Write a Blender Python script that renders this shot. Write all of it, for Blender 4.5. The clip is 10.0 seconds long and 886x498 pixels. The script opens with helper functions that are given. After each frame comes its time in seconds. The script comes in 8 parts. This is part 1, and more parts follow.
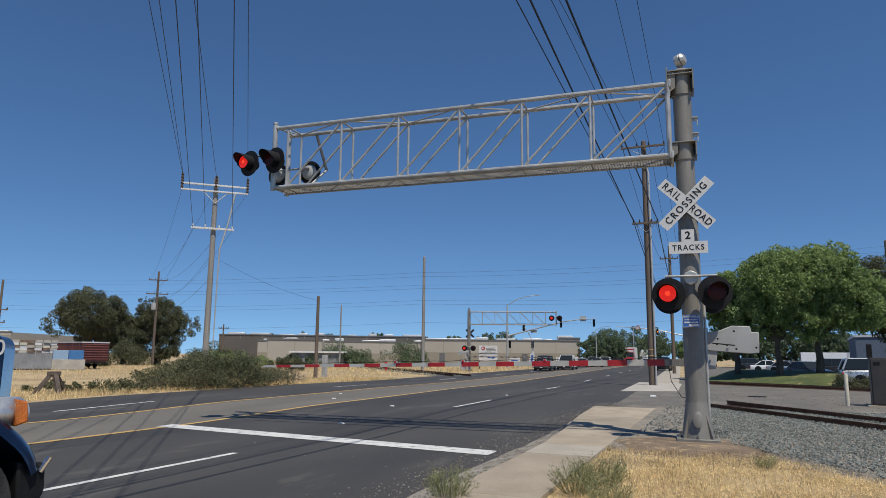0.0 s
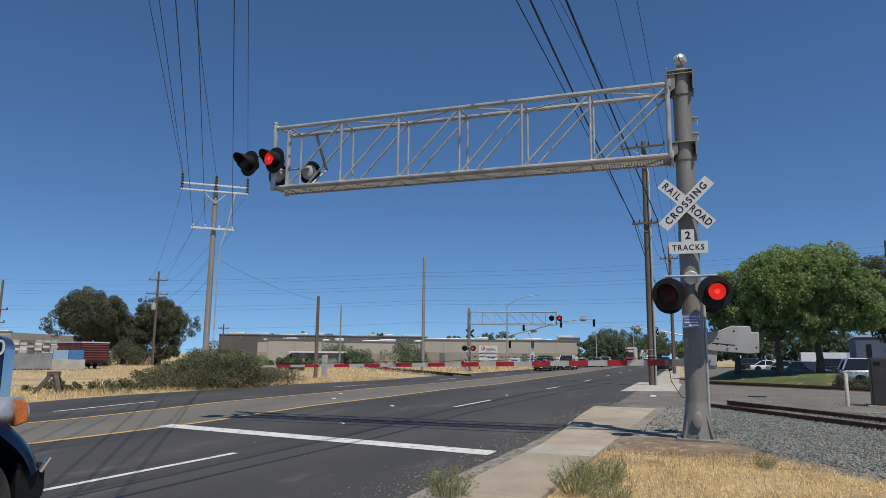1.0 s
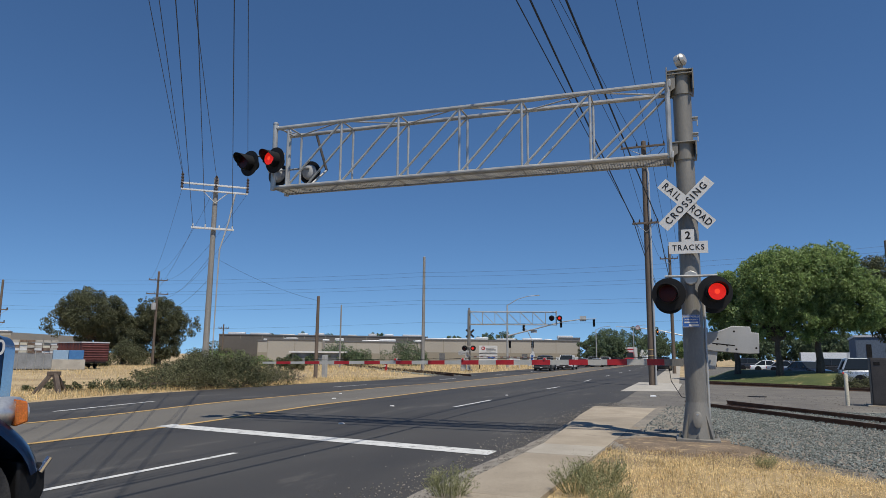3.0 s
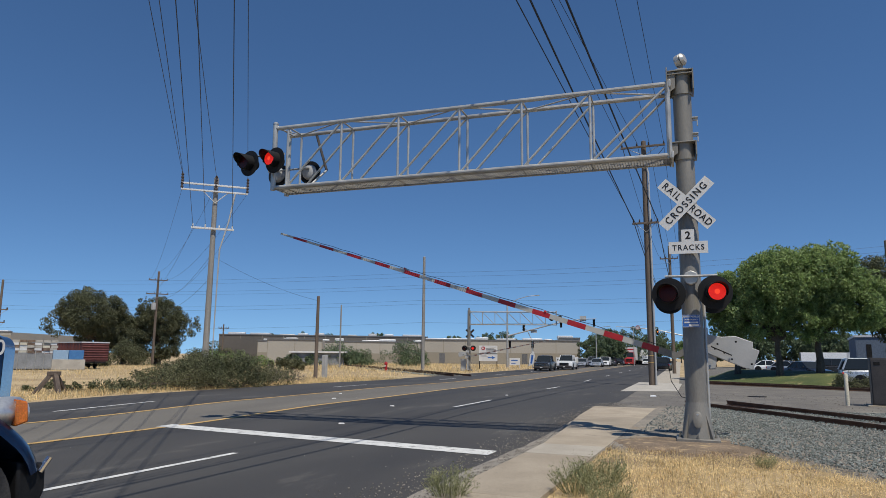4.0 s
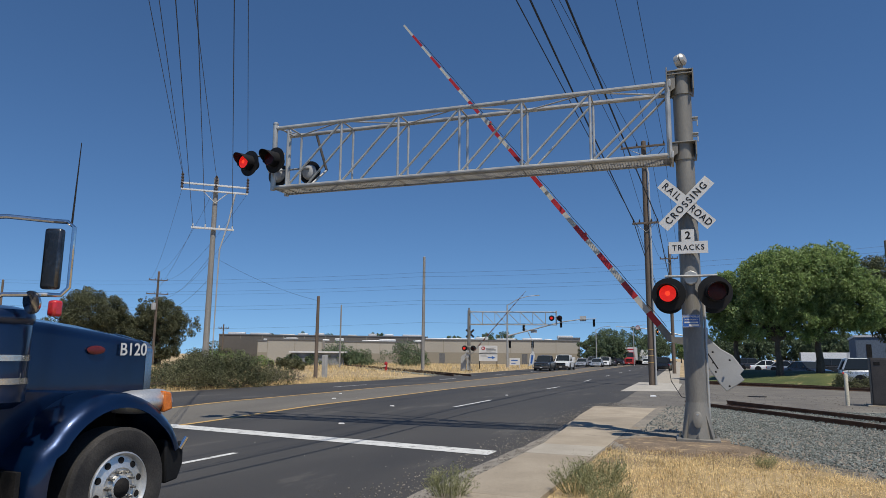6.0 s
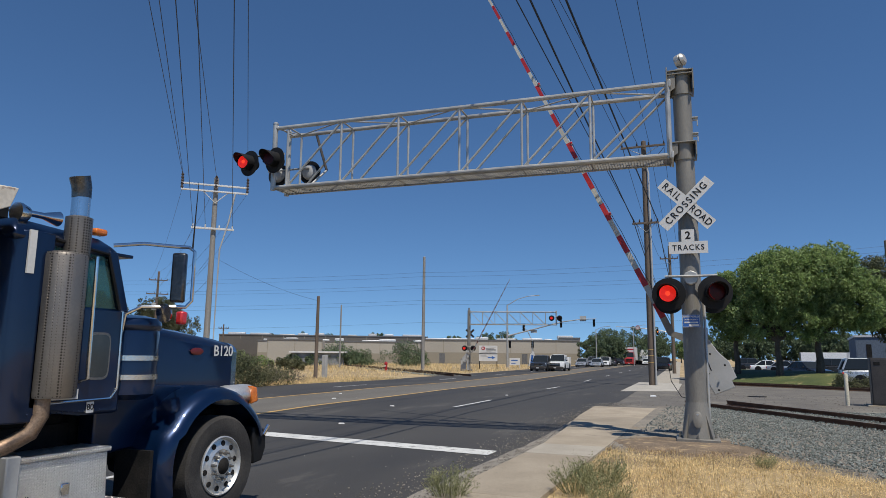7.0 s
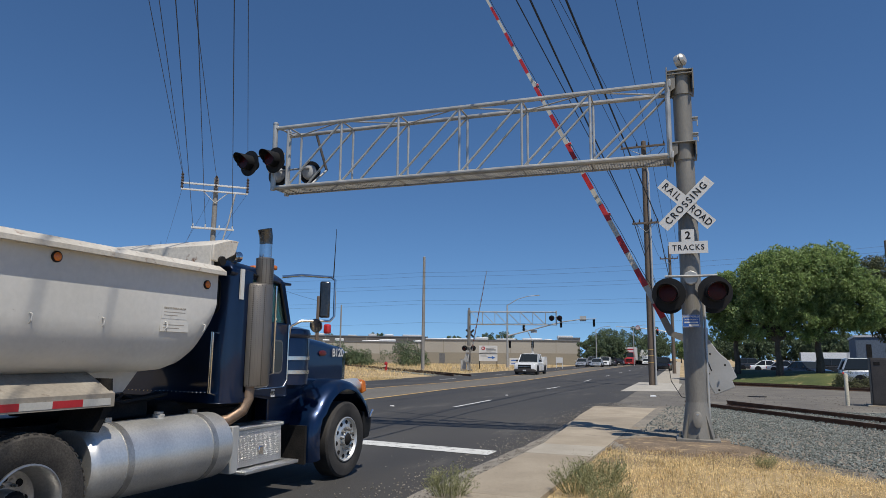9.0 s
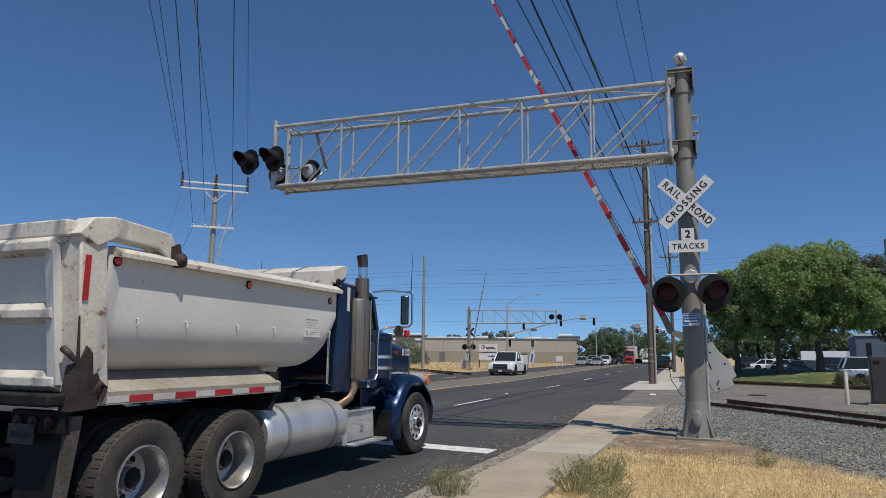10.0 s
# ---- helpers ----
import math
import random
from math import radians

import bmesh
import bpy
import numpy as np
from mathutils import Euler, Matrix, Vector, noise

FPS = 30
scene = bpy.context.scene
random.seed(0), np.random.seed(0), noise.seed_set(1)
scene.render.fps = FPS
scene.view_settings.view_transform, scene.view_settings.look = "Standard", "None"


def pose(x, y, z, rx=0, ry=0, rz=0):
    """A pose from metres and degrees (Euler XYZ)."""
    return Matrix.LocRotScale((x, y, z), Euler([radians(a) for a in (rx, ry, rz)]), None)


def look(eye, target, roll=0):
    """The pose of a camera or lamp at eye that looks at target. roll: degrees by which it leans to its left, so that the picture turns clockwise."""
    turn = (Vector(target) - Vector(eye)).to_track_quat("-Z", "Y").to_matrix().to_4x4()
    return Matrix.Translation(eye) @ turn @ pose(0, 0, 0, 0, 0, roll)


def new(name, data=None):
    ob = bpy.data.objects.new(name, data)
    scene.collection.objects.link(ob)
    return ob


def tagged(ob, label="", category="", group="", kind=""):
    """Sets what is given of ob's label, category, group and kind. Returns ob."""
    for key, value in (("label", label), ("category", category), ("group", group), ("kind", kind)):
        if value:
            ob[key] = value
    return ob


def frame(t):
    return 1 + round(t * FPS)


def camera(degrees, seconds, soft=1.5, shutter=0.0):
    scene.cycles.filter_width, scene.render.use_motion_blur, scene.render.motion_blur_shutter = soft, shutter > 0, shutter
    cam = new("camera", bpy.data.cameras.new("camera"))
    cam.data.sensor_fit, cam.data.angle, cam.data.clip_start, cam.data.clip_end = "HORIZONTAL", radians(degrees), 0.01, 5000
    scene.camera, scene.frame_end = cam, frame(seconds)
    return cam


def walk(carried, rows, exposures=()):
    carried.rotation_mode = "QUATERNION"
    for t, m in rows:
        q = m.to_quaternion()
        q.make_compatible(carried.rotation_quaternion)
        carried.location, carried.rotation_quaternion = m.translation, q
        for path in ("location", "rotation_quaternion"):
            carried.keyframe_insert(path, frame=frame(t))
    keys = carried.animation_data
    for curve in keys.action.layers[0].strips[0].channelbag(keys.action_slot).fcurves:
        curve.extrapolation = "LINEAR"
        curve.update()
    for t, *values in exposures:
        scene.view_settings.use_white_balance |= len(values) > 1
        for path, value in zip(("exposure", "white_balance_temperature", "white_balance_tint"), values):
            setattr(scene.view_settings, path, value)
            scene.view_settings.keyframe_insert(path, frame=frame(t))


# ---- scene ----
from math import sin, cos, pi, atan2, hypot, sqrt, exp, tan

EYE = (0.0, 0.0, 1.64)
AIM = (-3.7368, 9.1419, 3.2088)
cam = camera(66.756, 10.0, soft=0.65)
walk(cam, [(0.0, look(EYE, AIM, 0.586)), (9.6, look(EYE, AIM, 0.586)), (9.8, look(EYE, (AIM[0], AIM[1], AIM[2] - 0.006), 0.586)),
           (10.0, look(EYE, (AIM[0], AIM[1], AIM[2] - 0.020), 0.586))], exposures=[(0.0, -0.06), (10.0, -0.06)])

# ---- world and sun ----
SUN = Vector((0.38, -0.34, 1.0)).normalized()
world = bpy.data.worlds.new("sky")
scene.world = world
world.use_nodes = True
wn = world.node_tree.nodes
sky = wn.new("ShaderNodeTexSky")
sky.sky_type = 'NISHITA'
sky.sun_disc = False
sky.sun_elevation = math.asin(SUN.z)
sky.sun_rotation = atan2(SUN.x, SUN.y)
sky.altitude = 2200
sky.air_density = 1.0
sky.dust_density = 0.0
sky.ozone_density = 2.5
wn["Background"].inputs["Strength"].default_value = 0.109
deep = wn.new("ShaderNodeHueSaturation")
deep.inputs["Saturation"].default_value = 1.10
tint = wn.new("ShaderNodeMix")
tint.data_type, tint.blend_type = 'RGBA', 'MULTIPLY'
tint.inputs[0].default_value = 1.0
tint.inputs[7].default_value = (0.84, 0.985, 1.07, 1.0)
tc_sky = wn.new("ShaderNodeTexCoord")
lift = wn.new("ShaderNodeVectorMath")
lift.operation = 'ADD'
lift.inputs[1].default_value = (0.0, 0.0, 0.085)
world.node_tree.links.new(tc_sky.outputs["Generated"], lift.inputs[0])
world.node_tree.links.new(lift.outputs[0], sky.inputs["Vector"])
world.node_tree.links.new(sky.outputs[0], deep.inputs["Color"])
world.node_tree.links.new(deep.outputs[0], tint.inputs[6])
world.node_tree.links.new(tint.outputs[2], wn["Background"].inputs["Color"])
lamp = bpy.data.lights.new("sun", 'SUN')
lamp.energy = 4.5
lamp.angle = radians(0.5)
lamp.color = (1.0, 0.94, 0.84)
sun = new("sun", lamp)
sun.matrix_basis = look((30, -30, 60), Vector((30, -30, 60)) - SUN)


# ---- materials ----
def rgb(r, g, b):
    return (r, g, b, 1.0)


def mat(name, c1, c2=None, rough=0.6, metal=0.0, scale=4.0, fine=60.0, bump=0.15, rvar=0.12, spec=0.5, coat=0.0, mixw=0.5,
        stretch=(1, 1, 1), speck=0.25, piece=False, island=False, stain=None, stain_at=0.6, stain_scale=3.0, thin=0.0):
    """Two scales of colour, fine relief, uneven gloss, optional stains; piece/island: a shade of its own for each piece."""
    c2 = c2 or tuple(min(1, v * 1.25) for v in c1)
    m = bpy.data.materials.new(name)
    m.use_nodes = True
    n, l = m.node_tree.nodes, m.node_tree.links
    p = n["Principled BSDF"]
    tc = n.new("ShaderNodeTexCoord")
    mp = n.new("ShaderNodeMapping")
    mp.inputs["Scale"].default_value = stretch
    l.new(tc.outputs["Object"], mp.inputs["Vector"])
    big = n.new("ShaderNodeTexNoise")
    big.inputs["Scale"].default_value, big.inputs["Detail"].default_value = scale, 5
    l.new(mp.outputs[0], big.inputs["Vector"])
    small = n.new("ShaderNodeTexNoise")
    small.inputs["Scale"].default_value, small.inputs["Detail"].default_value = fine, 3
    l.new(mp.outputs[0], small.inputs["Vector"])
    ramp = n.new("ShaderNodeValToRGB")
    ramp.color_ramp.elements[0].position, ramp.color_ramp.elements[1].position = mixw - 0.18, mixw + 0.18
    ramp.color_ramp.elements[0].color, ramp.color_ramp.elements[1].color = rgb(*c1), rgb(*c2)
    l.new(big.outputs["Fac"], ramp.inputs["Fac"])
    mr = n.new("ShaderNodeMapRange")
    mr.inputs[1].default_value, mr.inputs[2].default_value = 0.3, 0.7
    mr.inputs[3].default_value, mr.inputs[4].default_value = 1 - speck, 1 + speck
    l.new(small.outputs["Fac"], mr.inputs[0])
    mul = n.new("ShaderNodeMix")
    mul.data_type, mul.blend_type = 'RGBA', 'MULTIPLY'
    mul.inputs[0].default_value = 1.0
    l.new(ramp.outputs[0], mul.inputs[6])
    l.new(mr.outputs[0], mul.inputs[7])
    col = mul.outputs[2]
    if piece or island:
        src = n.new("ShaderNodeObjectInfo").outputs["Random"] if piece else n.new("ShaderNodeNewGeometry").outputs["Random Per Island"]
        mr2 = n.new("ShaderNodeMapRange")
        mr2.inputs[3].default_value, mr2.inputs[4].default_value = (0.82, 1.15) if piece else (0.55, 1.45)
        l.new(src, mr2.inputs[0])
        mul2 = n.new("ShaderNodeMix")
        mul2.data_type, mul2.blend_type = 'RGBA', 'MULTIPLY'
        mul2.inputs[0].default_value = 1.0
        l.new(col, mul2.inputs[6])
        l.new(mr2.outputs[0], mul2.inputs[7])
        col = mul2.outputs[2]
    if stain:
        sn = n.new("ShaderNodeTexNoise")
        sn.inputs["Scale"].default_value, sn.inputs["Detail"].default_value, sn.inputs["Roughness"].default_value = stain_scale, 8, 0.65
        l.new(mp.outputs[0], sn.inputs["Vector"])
        sr = n.new("ShaderNodeMapRange")
        sr.inputs[1].default_value, sr.inputs[2].default_value = stain_at, stain_at + 0.1
        l.new(sn.outputs["Fac"], sr.inputs[0])
        mx = n.new("ShaderNodeMix")
        mx.data_type = 'RGBA'
        l.new(sr.outputs[0], mx.inputs[0])
        l.new(col, mx.inputs[6])
        mx.inputs[7].default_value = rgb(*stain)
        col = mx.outputs[2]
    l.new(col, p.inputs["Base Color"])
    rr = n.new("ShaderNodeMapRange")
    rr.inputs[3].default_value, rr.inputs[4].default_value = max(0.03, rough - rvar), min(1, rough + rvar)
    l.new(big.outputs["Fac"], rr.inputs[0])
    l.new(rr.outputs[0], p.inputs["Roughness"])
    p.inputs["Metallic"].default_value = metal
    p.inputs["Specular IOR Level"].default_value = spec
    p.inputs["Coat Weight"].default_value = coat
    p.inputs["Coat Roughness"].default_value = 0.06
    if bump:
        b = n.new("ShaderNodeBump")
        b.inputs["Strength"].default_value, b.inputs["Distance"].default_value = bump, 0.01
        l.new(small.outputs["Fac"], b.inputs["Height"])
        l.new(b.outputs[0], p.inputs["Normal"])
    if thin:
        t = n.new("ShaderNodeBsdfTranslucent")
        l.new(col, t.inputs["Color"])
        ms = n.new("ShaderNodeMixShader")
        ms.inputs[0].default_value = thin
        l.new(p.outputs[0], ms.inputs[1])
        l.new(t.outputs[0], ms.inputs[2])
        l.new(ms.outputs[0], n["Material Output"].inputs["Surface"])
    return m


def glow(name, c, strength):
    m = bpy.data.materials.new(name)
    m.use_nodes = True
    p = m.node_tree.nodes["Principled BSDF"]
    p.inputs["Base Color"].default_value = rgb(*c)
    p.inputs["Emission Color"].default_value = rgb(*c)
    p.inputs["Emission Strength"].default_value = strength
    return m


def glass(name, tint, clear=0.6, rough=0.03):
    m = bpy.data.materials.new(name)
    m.use_nodes = True
    n, l = m.node_tree.nodes, m.node_tree.links
    p = n["Principled BSDF"]
    p.inputs["Base Color"].default_value = rgb(*[v * 0.3 for v in tint])
    p.inputs["Roughness"].default_value = rough
    t = n.new("ShaderNodeBsdfTransparent")
    t.inputs["Color"].default_value = rgb(*tint)
    ms = n.new("ShaderNodeMixShader")
    ms.inputs[0].default_value = clear
    l.new(p.outputs[0], ms.inputs[1])
    l.new(t.outputs[0], ms.inputs[2])
    l.new(ms.outputs[0], n["Material Output"].inputs["Surface"])
    return m


ASPHALT = mat("asphalt", (0.037, 0.035, 0.0335), (0.060, 0.057, 0.053), rough=0.85, scale=0.5, fine=140, bump=0.5, speck=0.45, stretch=(1, 0.22, 1), stain=(0.098, 0.091, 0.081), stain_at=0.59, stain_scale=1.0)
ASPHALT_OLD = mat("worn_asphalt", (0.115, 0.105, 0.088), (0.150, 0.138, 0.116), rough=0.9, scale=0.7, fine=130, bump=0.5, speck=0.4, stretch=(1, 0.3, 1), stain=(0.085, 0.080, 0.072), stain_at=0.64, stain_scale=1.5)
ASPHALT_SIDE = mat("driveway_asphalt", (0.11, 0.10, 0.088), (0.17, 0.155, 0.13), rough=0.9, scale=0.6, fine=90, bump=0.5, speck=0.35, stain=(0.26, 0.235, 0.19), stain_at=0.62, stain_scale=0.6)
CONCRETE = mat("sidewalk_concrete", (0.27, 0.225, 0.165), (0.36, 0.305, 0.23), rough=0.9, scale=1.4, fine=80, bump=0.3, speck=0.2, piece=True, stain=(0.2, 0.17, 0.13), stain_at=0.63, stain_scale=2.5)
CONCRETE_PALE = mat("pale_concrete", (0.35, 0.325, 0.28), (0.44, 0.41, 0.355), rough=0.9, scale=1.4, fine=80, bump=0.3, speck=0.18, stain=(0.3, 0.27, 0.22), stain_at=0.6)
CONCRETE_NEW = mat("newer_slab_concrete", (0.32, 0.285, 0.23), (0.40, 0.36, 0.295), rough=0.9, scale=1.4, fine=80, bump=0.3, speck=0.18)
DIRT = mat("dry_ground", (0.30, 0.215, 0.115), (0.48, 0.365, 0.20), rough=0.95, scale=0.35, fine=25, bump=0.8, speck=0.4, stain=(0.20, 0.15, 0.09), stain_at=0.6, stain_scale=0.9)
EARTH = mat("bare_earth", (0.13, 0.095, 0.064), (0.23, 0.17, 0.112), rough=0.95, scale=2.5, fine=50, bump=0.8, speck=0.4, stain=(0.42, 0.31, 0.17), stain_at=0.56, stain_scale=5)
GRAVEL_BED = mat("gravel_bed", (0.17, 0.15, 0.12), (0.27, 0.24, 0.195), rough=0.95, scale=2.0, fine=45, bump=1.0, speck=0.5, stain=(0.24, 0.18, 0.115), stain_at=0.56)
GUTTER_DUST = mat("dusty_gutter", (0.20, 0.18, 0.15), (0.30, 0.27, 0.225), rough=0.95, scale=1.6, fine=60, bump=0.8, speck=0.4, stain=(0.12, 0.11, 0.10), stain_at=0.58, stain_scale=4)
STONE = mat("ballast_stone", (0.128, 0.143, 0.130), (0.24, 0.257, 0.235), rough=0.9, scale=3.0, fine=70, bump=0.4, island=True)
PEBBLE = mat("loose_pebble", (0.13, 0.115, 0.10), (0.30, 0.27, 0.225), rough=0.9, scale=5.0, fine=80, bump=0.3, island=True)
STRAW = mat("dry_straw", (0.56, 0.41, 0.19), (0.78, 0.61, 0.33), rough=0.85, scale=1.2, fine=30, bump=0, island=True, thin=0.25)
STRAW_BROWN = mat("brown_thatch", (0.20, 0.125, 0.065), (0.36, 0.24, 0.125), rough=0.9, scale=1.2, fine=30, bump=0, island=True)
WEED = mat("weed_leaf", (0.20, 0.22, 0.10), (0.36, 0.35, 0.18), rough=0.7, scale=6, fine=30, bump=0, island=True, thin=0.3)
LAWN = mat("lawn", (0.045, 0.068, 0.018), (0.10, 0.115, 0.034), rough=0.9, scale=0.5, fine=30, bump=0.7, speck=0.4, stain=(0.30, 0.25, 0.11), stain_at=0.58, stain_scale=0.7)
LEAF_GREEN = mat("tree_leaf", (0.17, 0.25, 0.075), (0.32, 0.40, 0.16), rough=0.6, scale=0.6, fine=10, bump=0, island=True, thin=0.5)
LEAF_DARK = mat("eucalyptus_leaf", (0.075, 0.085, 0.042), (0.165, 0.17, 0.09), rough=0.7, scale=0.5, fine=10, bump=0, island=True, thin=0.35)
LEAF_BUSH = mat("bramble_leaf", (0.065, 0.078, 0.032), (0.165, 0.16, 0.08), rough=0.7, scale=0.8, fine=10, bump=0, island=True, thin=0.25, stain=(0.20, 0.12, 0.07), stain_at=0.62, stain_scale=1.5)
TWIG = mat("dead_twig", (0.16, 0.13, 0.10), (0.28, 0.24, 0.19), rough=0.9, scale=4, fine=30, bump=0, island=True)
BARK = mat("bark", (0.05, 0.04, 0.03), (0.11, 0.09, 0.07), rough=0.95, scale=5, fine=40, bump=0.8, stretch=(1, 1, 0.3))
POLE_WOOD = mat("weathered_pole_wood", (0.10, 0.075, 0.055), (0.17, 0.13, 0.10), rough=0.9, scale=3, fine=60, bump=0.5, stretch=(3, 3, 0.15))
POLE_GREY = mat("grey_pole_wood", (0.20, 0.19, 0.175), (0.30, 0.285, 0.26), rough=0.9, scale=3, fine=60, bump=0.4, stretch=(3, 3, 0.15))
GALV = mat("galvanised_steel", (0.38, 0.37, 0.345), (0.52, 0.51, 0.475), rough=0.38, metal=0.4, scale=3, fine=40, bump=0.04, speck=0.06, stain=(0.34, 0.29, 0.23), stain_at=0.66, stain_scale=4)
MAST_PAINT = mat("dull_aluminium_paint", (0.175, 0.165, 0.145), (0.25, 0.235, 0.205), rough=0.5, metal=0.2, scale=1.6, fine=40, bump=0.08, speck=0.1, stretch=(2, 2, 0.4), stain=(0.22, 0.19, 0.15), stain_at=0.64, stain_scale=3)
GREY_PAINT = mat("grey_enamel", (0.33, 0.33, 0.32), (0.41, 0.41, 0.40), rough=0.5, scale=2, fine=40, bump=0.03, speck=0.04, stain=(0.25, 0.23, 0.2), stain_at=0.68, stain_scale=4)
BLACK = mat("matt_black", (0.007, 0.007, 0.008), (0.013, 0.013, 0.013), rough=0.6, scale=4, fine=60, bump=0.05, spec=0.25)
DARK = mat("dark_chassis", (0.009, 0.009, 0.009), (0.024, 0.021, 0.019), rough=0.75, scale=5, fine=50, bump=0.3, spec=0.2)
SIGN_WHITE = mat("reflective_white", (0.58, 0.575, 0.55), (0.66, 0.65, 0.625), rough=0.45, scale=2, fine=50, bump=0.02, speck=0.04)
WHITE_LINE = mat("road_paint_white", (0.50, 0.50, 0.48), (0.64, 0.64, 0.61), rough=0.8, scale=3, fine=50, bump=0.4, speck=0.15, stain=(0.15, 0.145, 0.14), stain_at=0.56, stain_scale=5)
YELLOW_LINE = mat("road_paint_yellow", (0.44, 0.27, 0.085), (0.54, 0.35, 0.13), rough=0.8, scale=3, fine=50, bump=0.4, speck=0.15, stain=(0.20, 0.16, 0.11), stain_at=0.56, stain_scale=4)
SIGN_BLUE = mat("sign_blue", (0.02, 0.10, 0.36), (0.03, 0.13, 0.42), rough=0.45, bump=0)
RED_TAPE = mat("red_reflective", (0.33, 0.012, 0.018), (0.42, 0.02, 0.025), rough=0.45, scale=3, fine=60, bump=0.03, speck=0.06)
WHITE_TAPE = mat("white_reflective", (0.40, 0.39, 0.35), (0.50, 0.485, 0.44), rough=0.5, scale=3, fine=60, bump=0.03, speck=0.06)
RAIL_STEEL = mat("rusty_rail", (0.085, 0.045, 0.030), (0.15, 0.085, 0.055), rough=0.9, metal=0.0, scale=3, fine=60, bump=0.4, spec=0.15)
RAIL_TOP = mat("dull_rail_head", (0.13, 0.10, 0.08), (0.21, 0.165, 0.13), rough=0.6, metal=0.3, scale=3, fine=60, bump=0.1)
TIE = mat("timber_tie", (0.07, 0.055, 0.045), (0.13, 0.10, 0.08), rough=0.95, scale=4, fine=40, bump=0.6)
LENS_OFF = mat("dark_red_lens", (0.028, 0.0008, 0.0008), (0.045, 0.001, 0.001), rough=0.35, scale=30, fine=120, bump=0.3, spec=0.25)
LENS_ON = glow("lit_red_lens", (1.0, 0.022, 0.012), 0.6)
_n, _l = LENS_ON.node_tree.nodes, LENS_ON.node_tree.links
_v = _n.new("ShaderNodeTexVoronoi")
_v.inputs["Scale"].default_value, _v.inputs["Randomness"].default_value = 55, 0.35
_tc = _n.new("ShaderNodeTexCoord")
_l.new(_tc.outputs["Object"], _v.inputs["Vector"])
_mr = _n.new("ShaderNodeMapRange")
_mr.inputs[1].default_value, _mr.inputs[2].default_value, _mr.inputs[3].default_value, _mr.inputs[4].default_value = 0.1, 0.7, 0.95, 0.35
_l.new(_v.outputs["Distance"], _mr.inputs[0])
_l.new(_mr.outputs[0], _n["Principled BSDF"].inputs["Emission Strength"])
LENS_HOT = glow("lit_red_core", (1.0, 0.055, 0.018), 1.0)
RED_LAMP = glow("small_red_lamp", (1.0, 0.06, 0.04), 1.0)
AMBER_LAMP = glow("lit_amber_lamp", (1.0, 0.30, 0.03), 1.0)
WIRE = mat("wire", (0.012, 0.012, 0.013), (0.02, 0.02, 0.02), rough=0.6, bump=0)
CERAMIC = mat("brown_insulator", (0.05, 0.035, 0.03), (0.09, 0.07, 0.06), rough=0.3, bump=0)
BLUE_PAINT = mat("metallic_blue_truck_paint", (0.0014, 0.011, 0.040), (0.0024, 0.018, 0.064), rough=0.32, metal=0.55, scale=1.5, fine=400, bump=0.02, speck=0.15, rvar=0.05, coat=0.7)
BOX_WHITE = mat("scuffed_white_paint", (0.54, 0.525, 0.48), (0.62, 0.605, 0.565), rough=0.42, scale=0.8, fine=22, bump=0.05, speck=0.04, mixw=0.5, stain=(0.09, 0.06, 0.045), stain_at=0.665, stain_scale=10)
BOX_RUST = mat("rust_streaked_white", (0.47, 0.435, 0.37), (0.60, 0.56, 0.49), rough=0.6, scale=2.5, fine=30, bump=0.25, speck=0.10, stain=(0.20, 0.10, 0.055), stain_at=0.575, stain_scale=8)
RUST_DARK = mat("greasy_rust", (0.018, 0.013, 0.010), (0.05, 0.035, 0.025), rough=0.7, scale=5, fine=40, bump=0.4, stain=(0.14, 0.10, 0.07), stain_at=0.64, stain_scale=9)
GRIME = mat("grimy_white_paint", (0.23, 0.20, 0.16), (0.33, 0.295, 0.24), rough=0.7, scale=2.0, fine=30, bump=0.2, speck=0.12, stain=(0.14, 0.105, 0.08), stain_at=0.62, stain_scale=7)
WHEEL_ALU = mat("road_dusted_aluminium", (0.36, 0.35, 0.33), (0.50, 0.485, 0.46), rough=0.38, metal=0.8, scale=4, fine=50, bump=0.08, speck=0.12, stain=(0.14, 0.12, 0.1), stain_at=0.62, stain_scale=8)
CHROME = mat("chrome", (0.62, 0.62, 0.62), (0.72, 0.72, 0.71), rough=0.14, metal=1.0, scale=3, fine=60, bump=0.02, speck=0.05, rvar=0.06)
ALU = mat("brushed_aluminium", (0.66, 0.65, 0.62), (0.78, 0.77, 0.73), rough=0.42, metal=0.8, scale=2.5, fine=50, bump=0.05, speck=0.08, stain=(0.33, 0.27, 0.2), stain_at=0.70, stain_scale=3)
PERF = mat("perforated_steel_guard", (0.20, 0.19, 0.175), (0.28, 0.265, 0.24), rough=0.45, metal=0.8, scale=3, fine=60, bump=0.1)
BURNT = mat("heat_tinted_pipe", (0.20, 0.13, 0.085), (0.32, 0.23, 0.16), rough=0.5, metal=0.6, scale=5, fine=60, bump=0.1)
RUBBER = mat("tyre_rubber", (0.016, 0.015, 0.015), (0.05, 0.046, 0.042), rough=0.9, scale=3, fine=60, bump=0.3)
DUSTY_TYRE = mat("dusty_tyre_rubber", (0.042, 0.038, 0.034), (0.085, 0.077, 0.067), rough=0.95, scale=4, fine=60, bump=0.3, spec=0.2)
REAR_GLASS = mat("grey_rear_glass", (0.035, 0.042, 0.045), (0.05, 0.058, 0.06), rough=0.12, scale=2, fine=30, bump=0, speck=0.05)
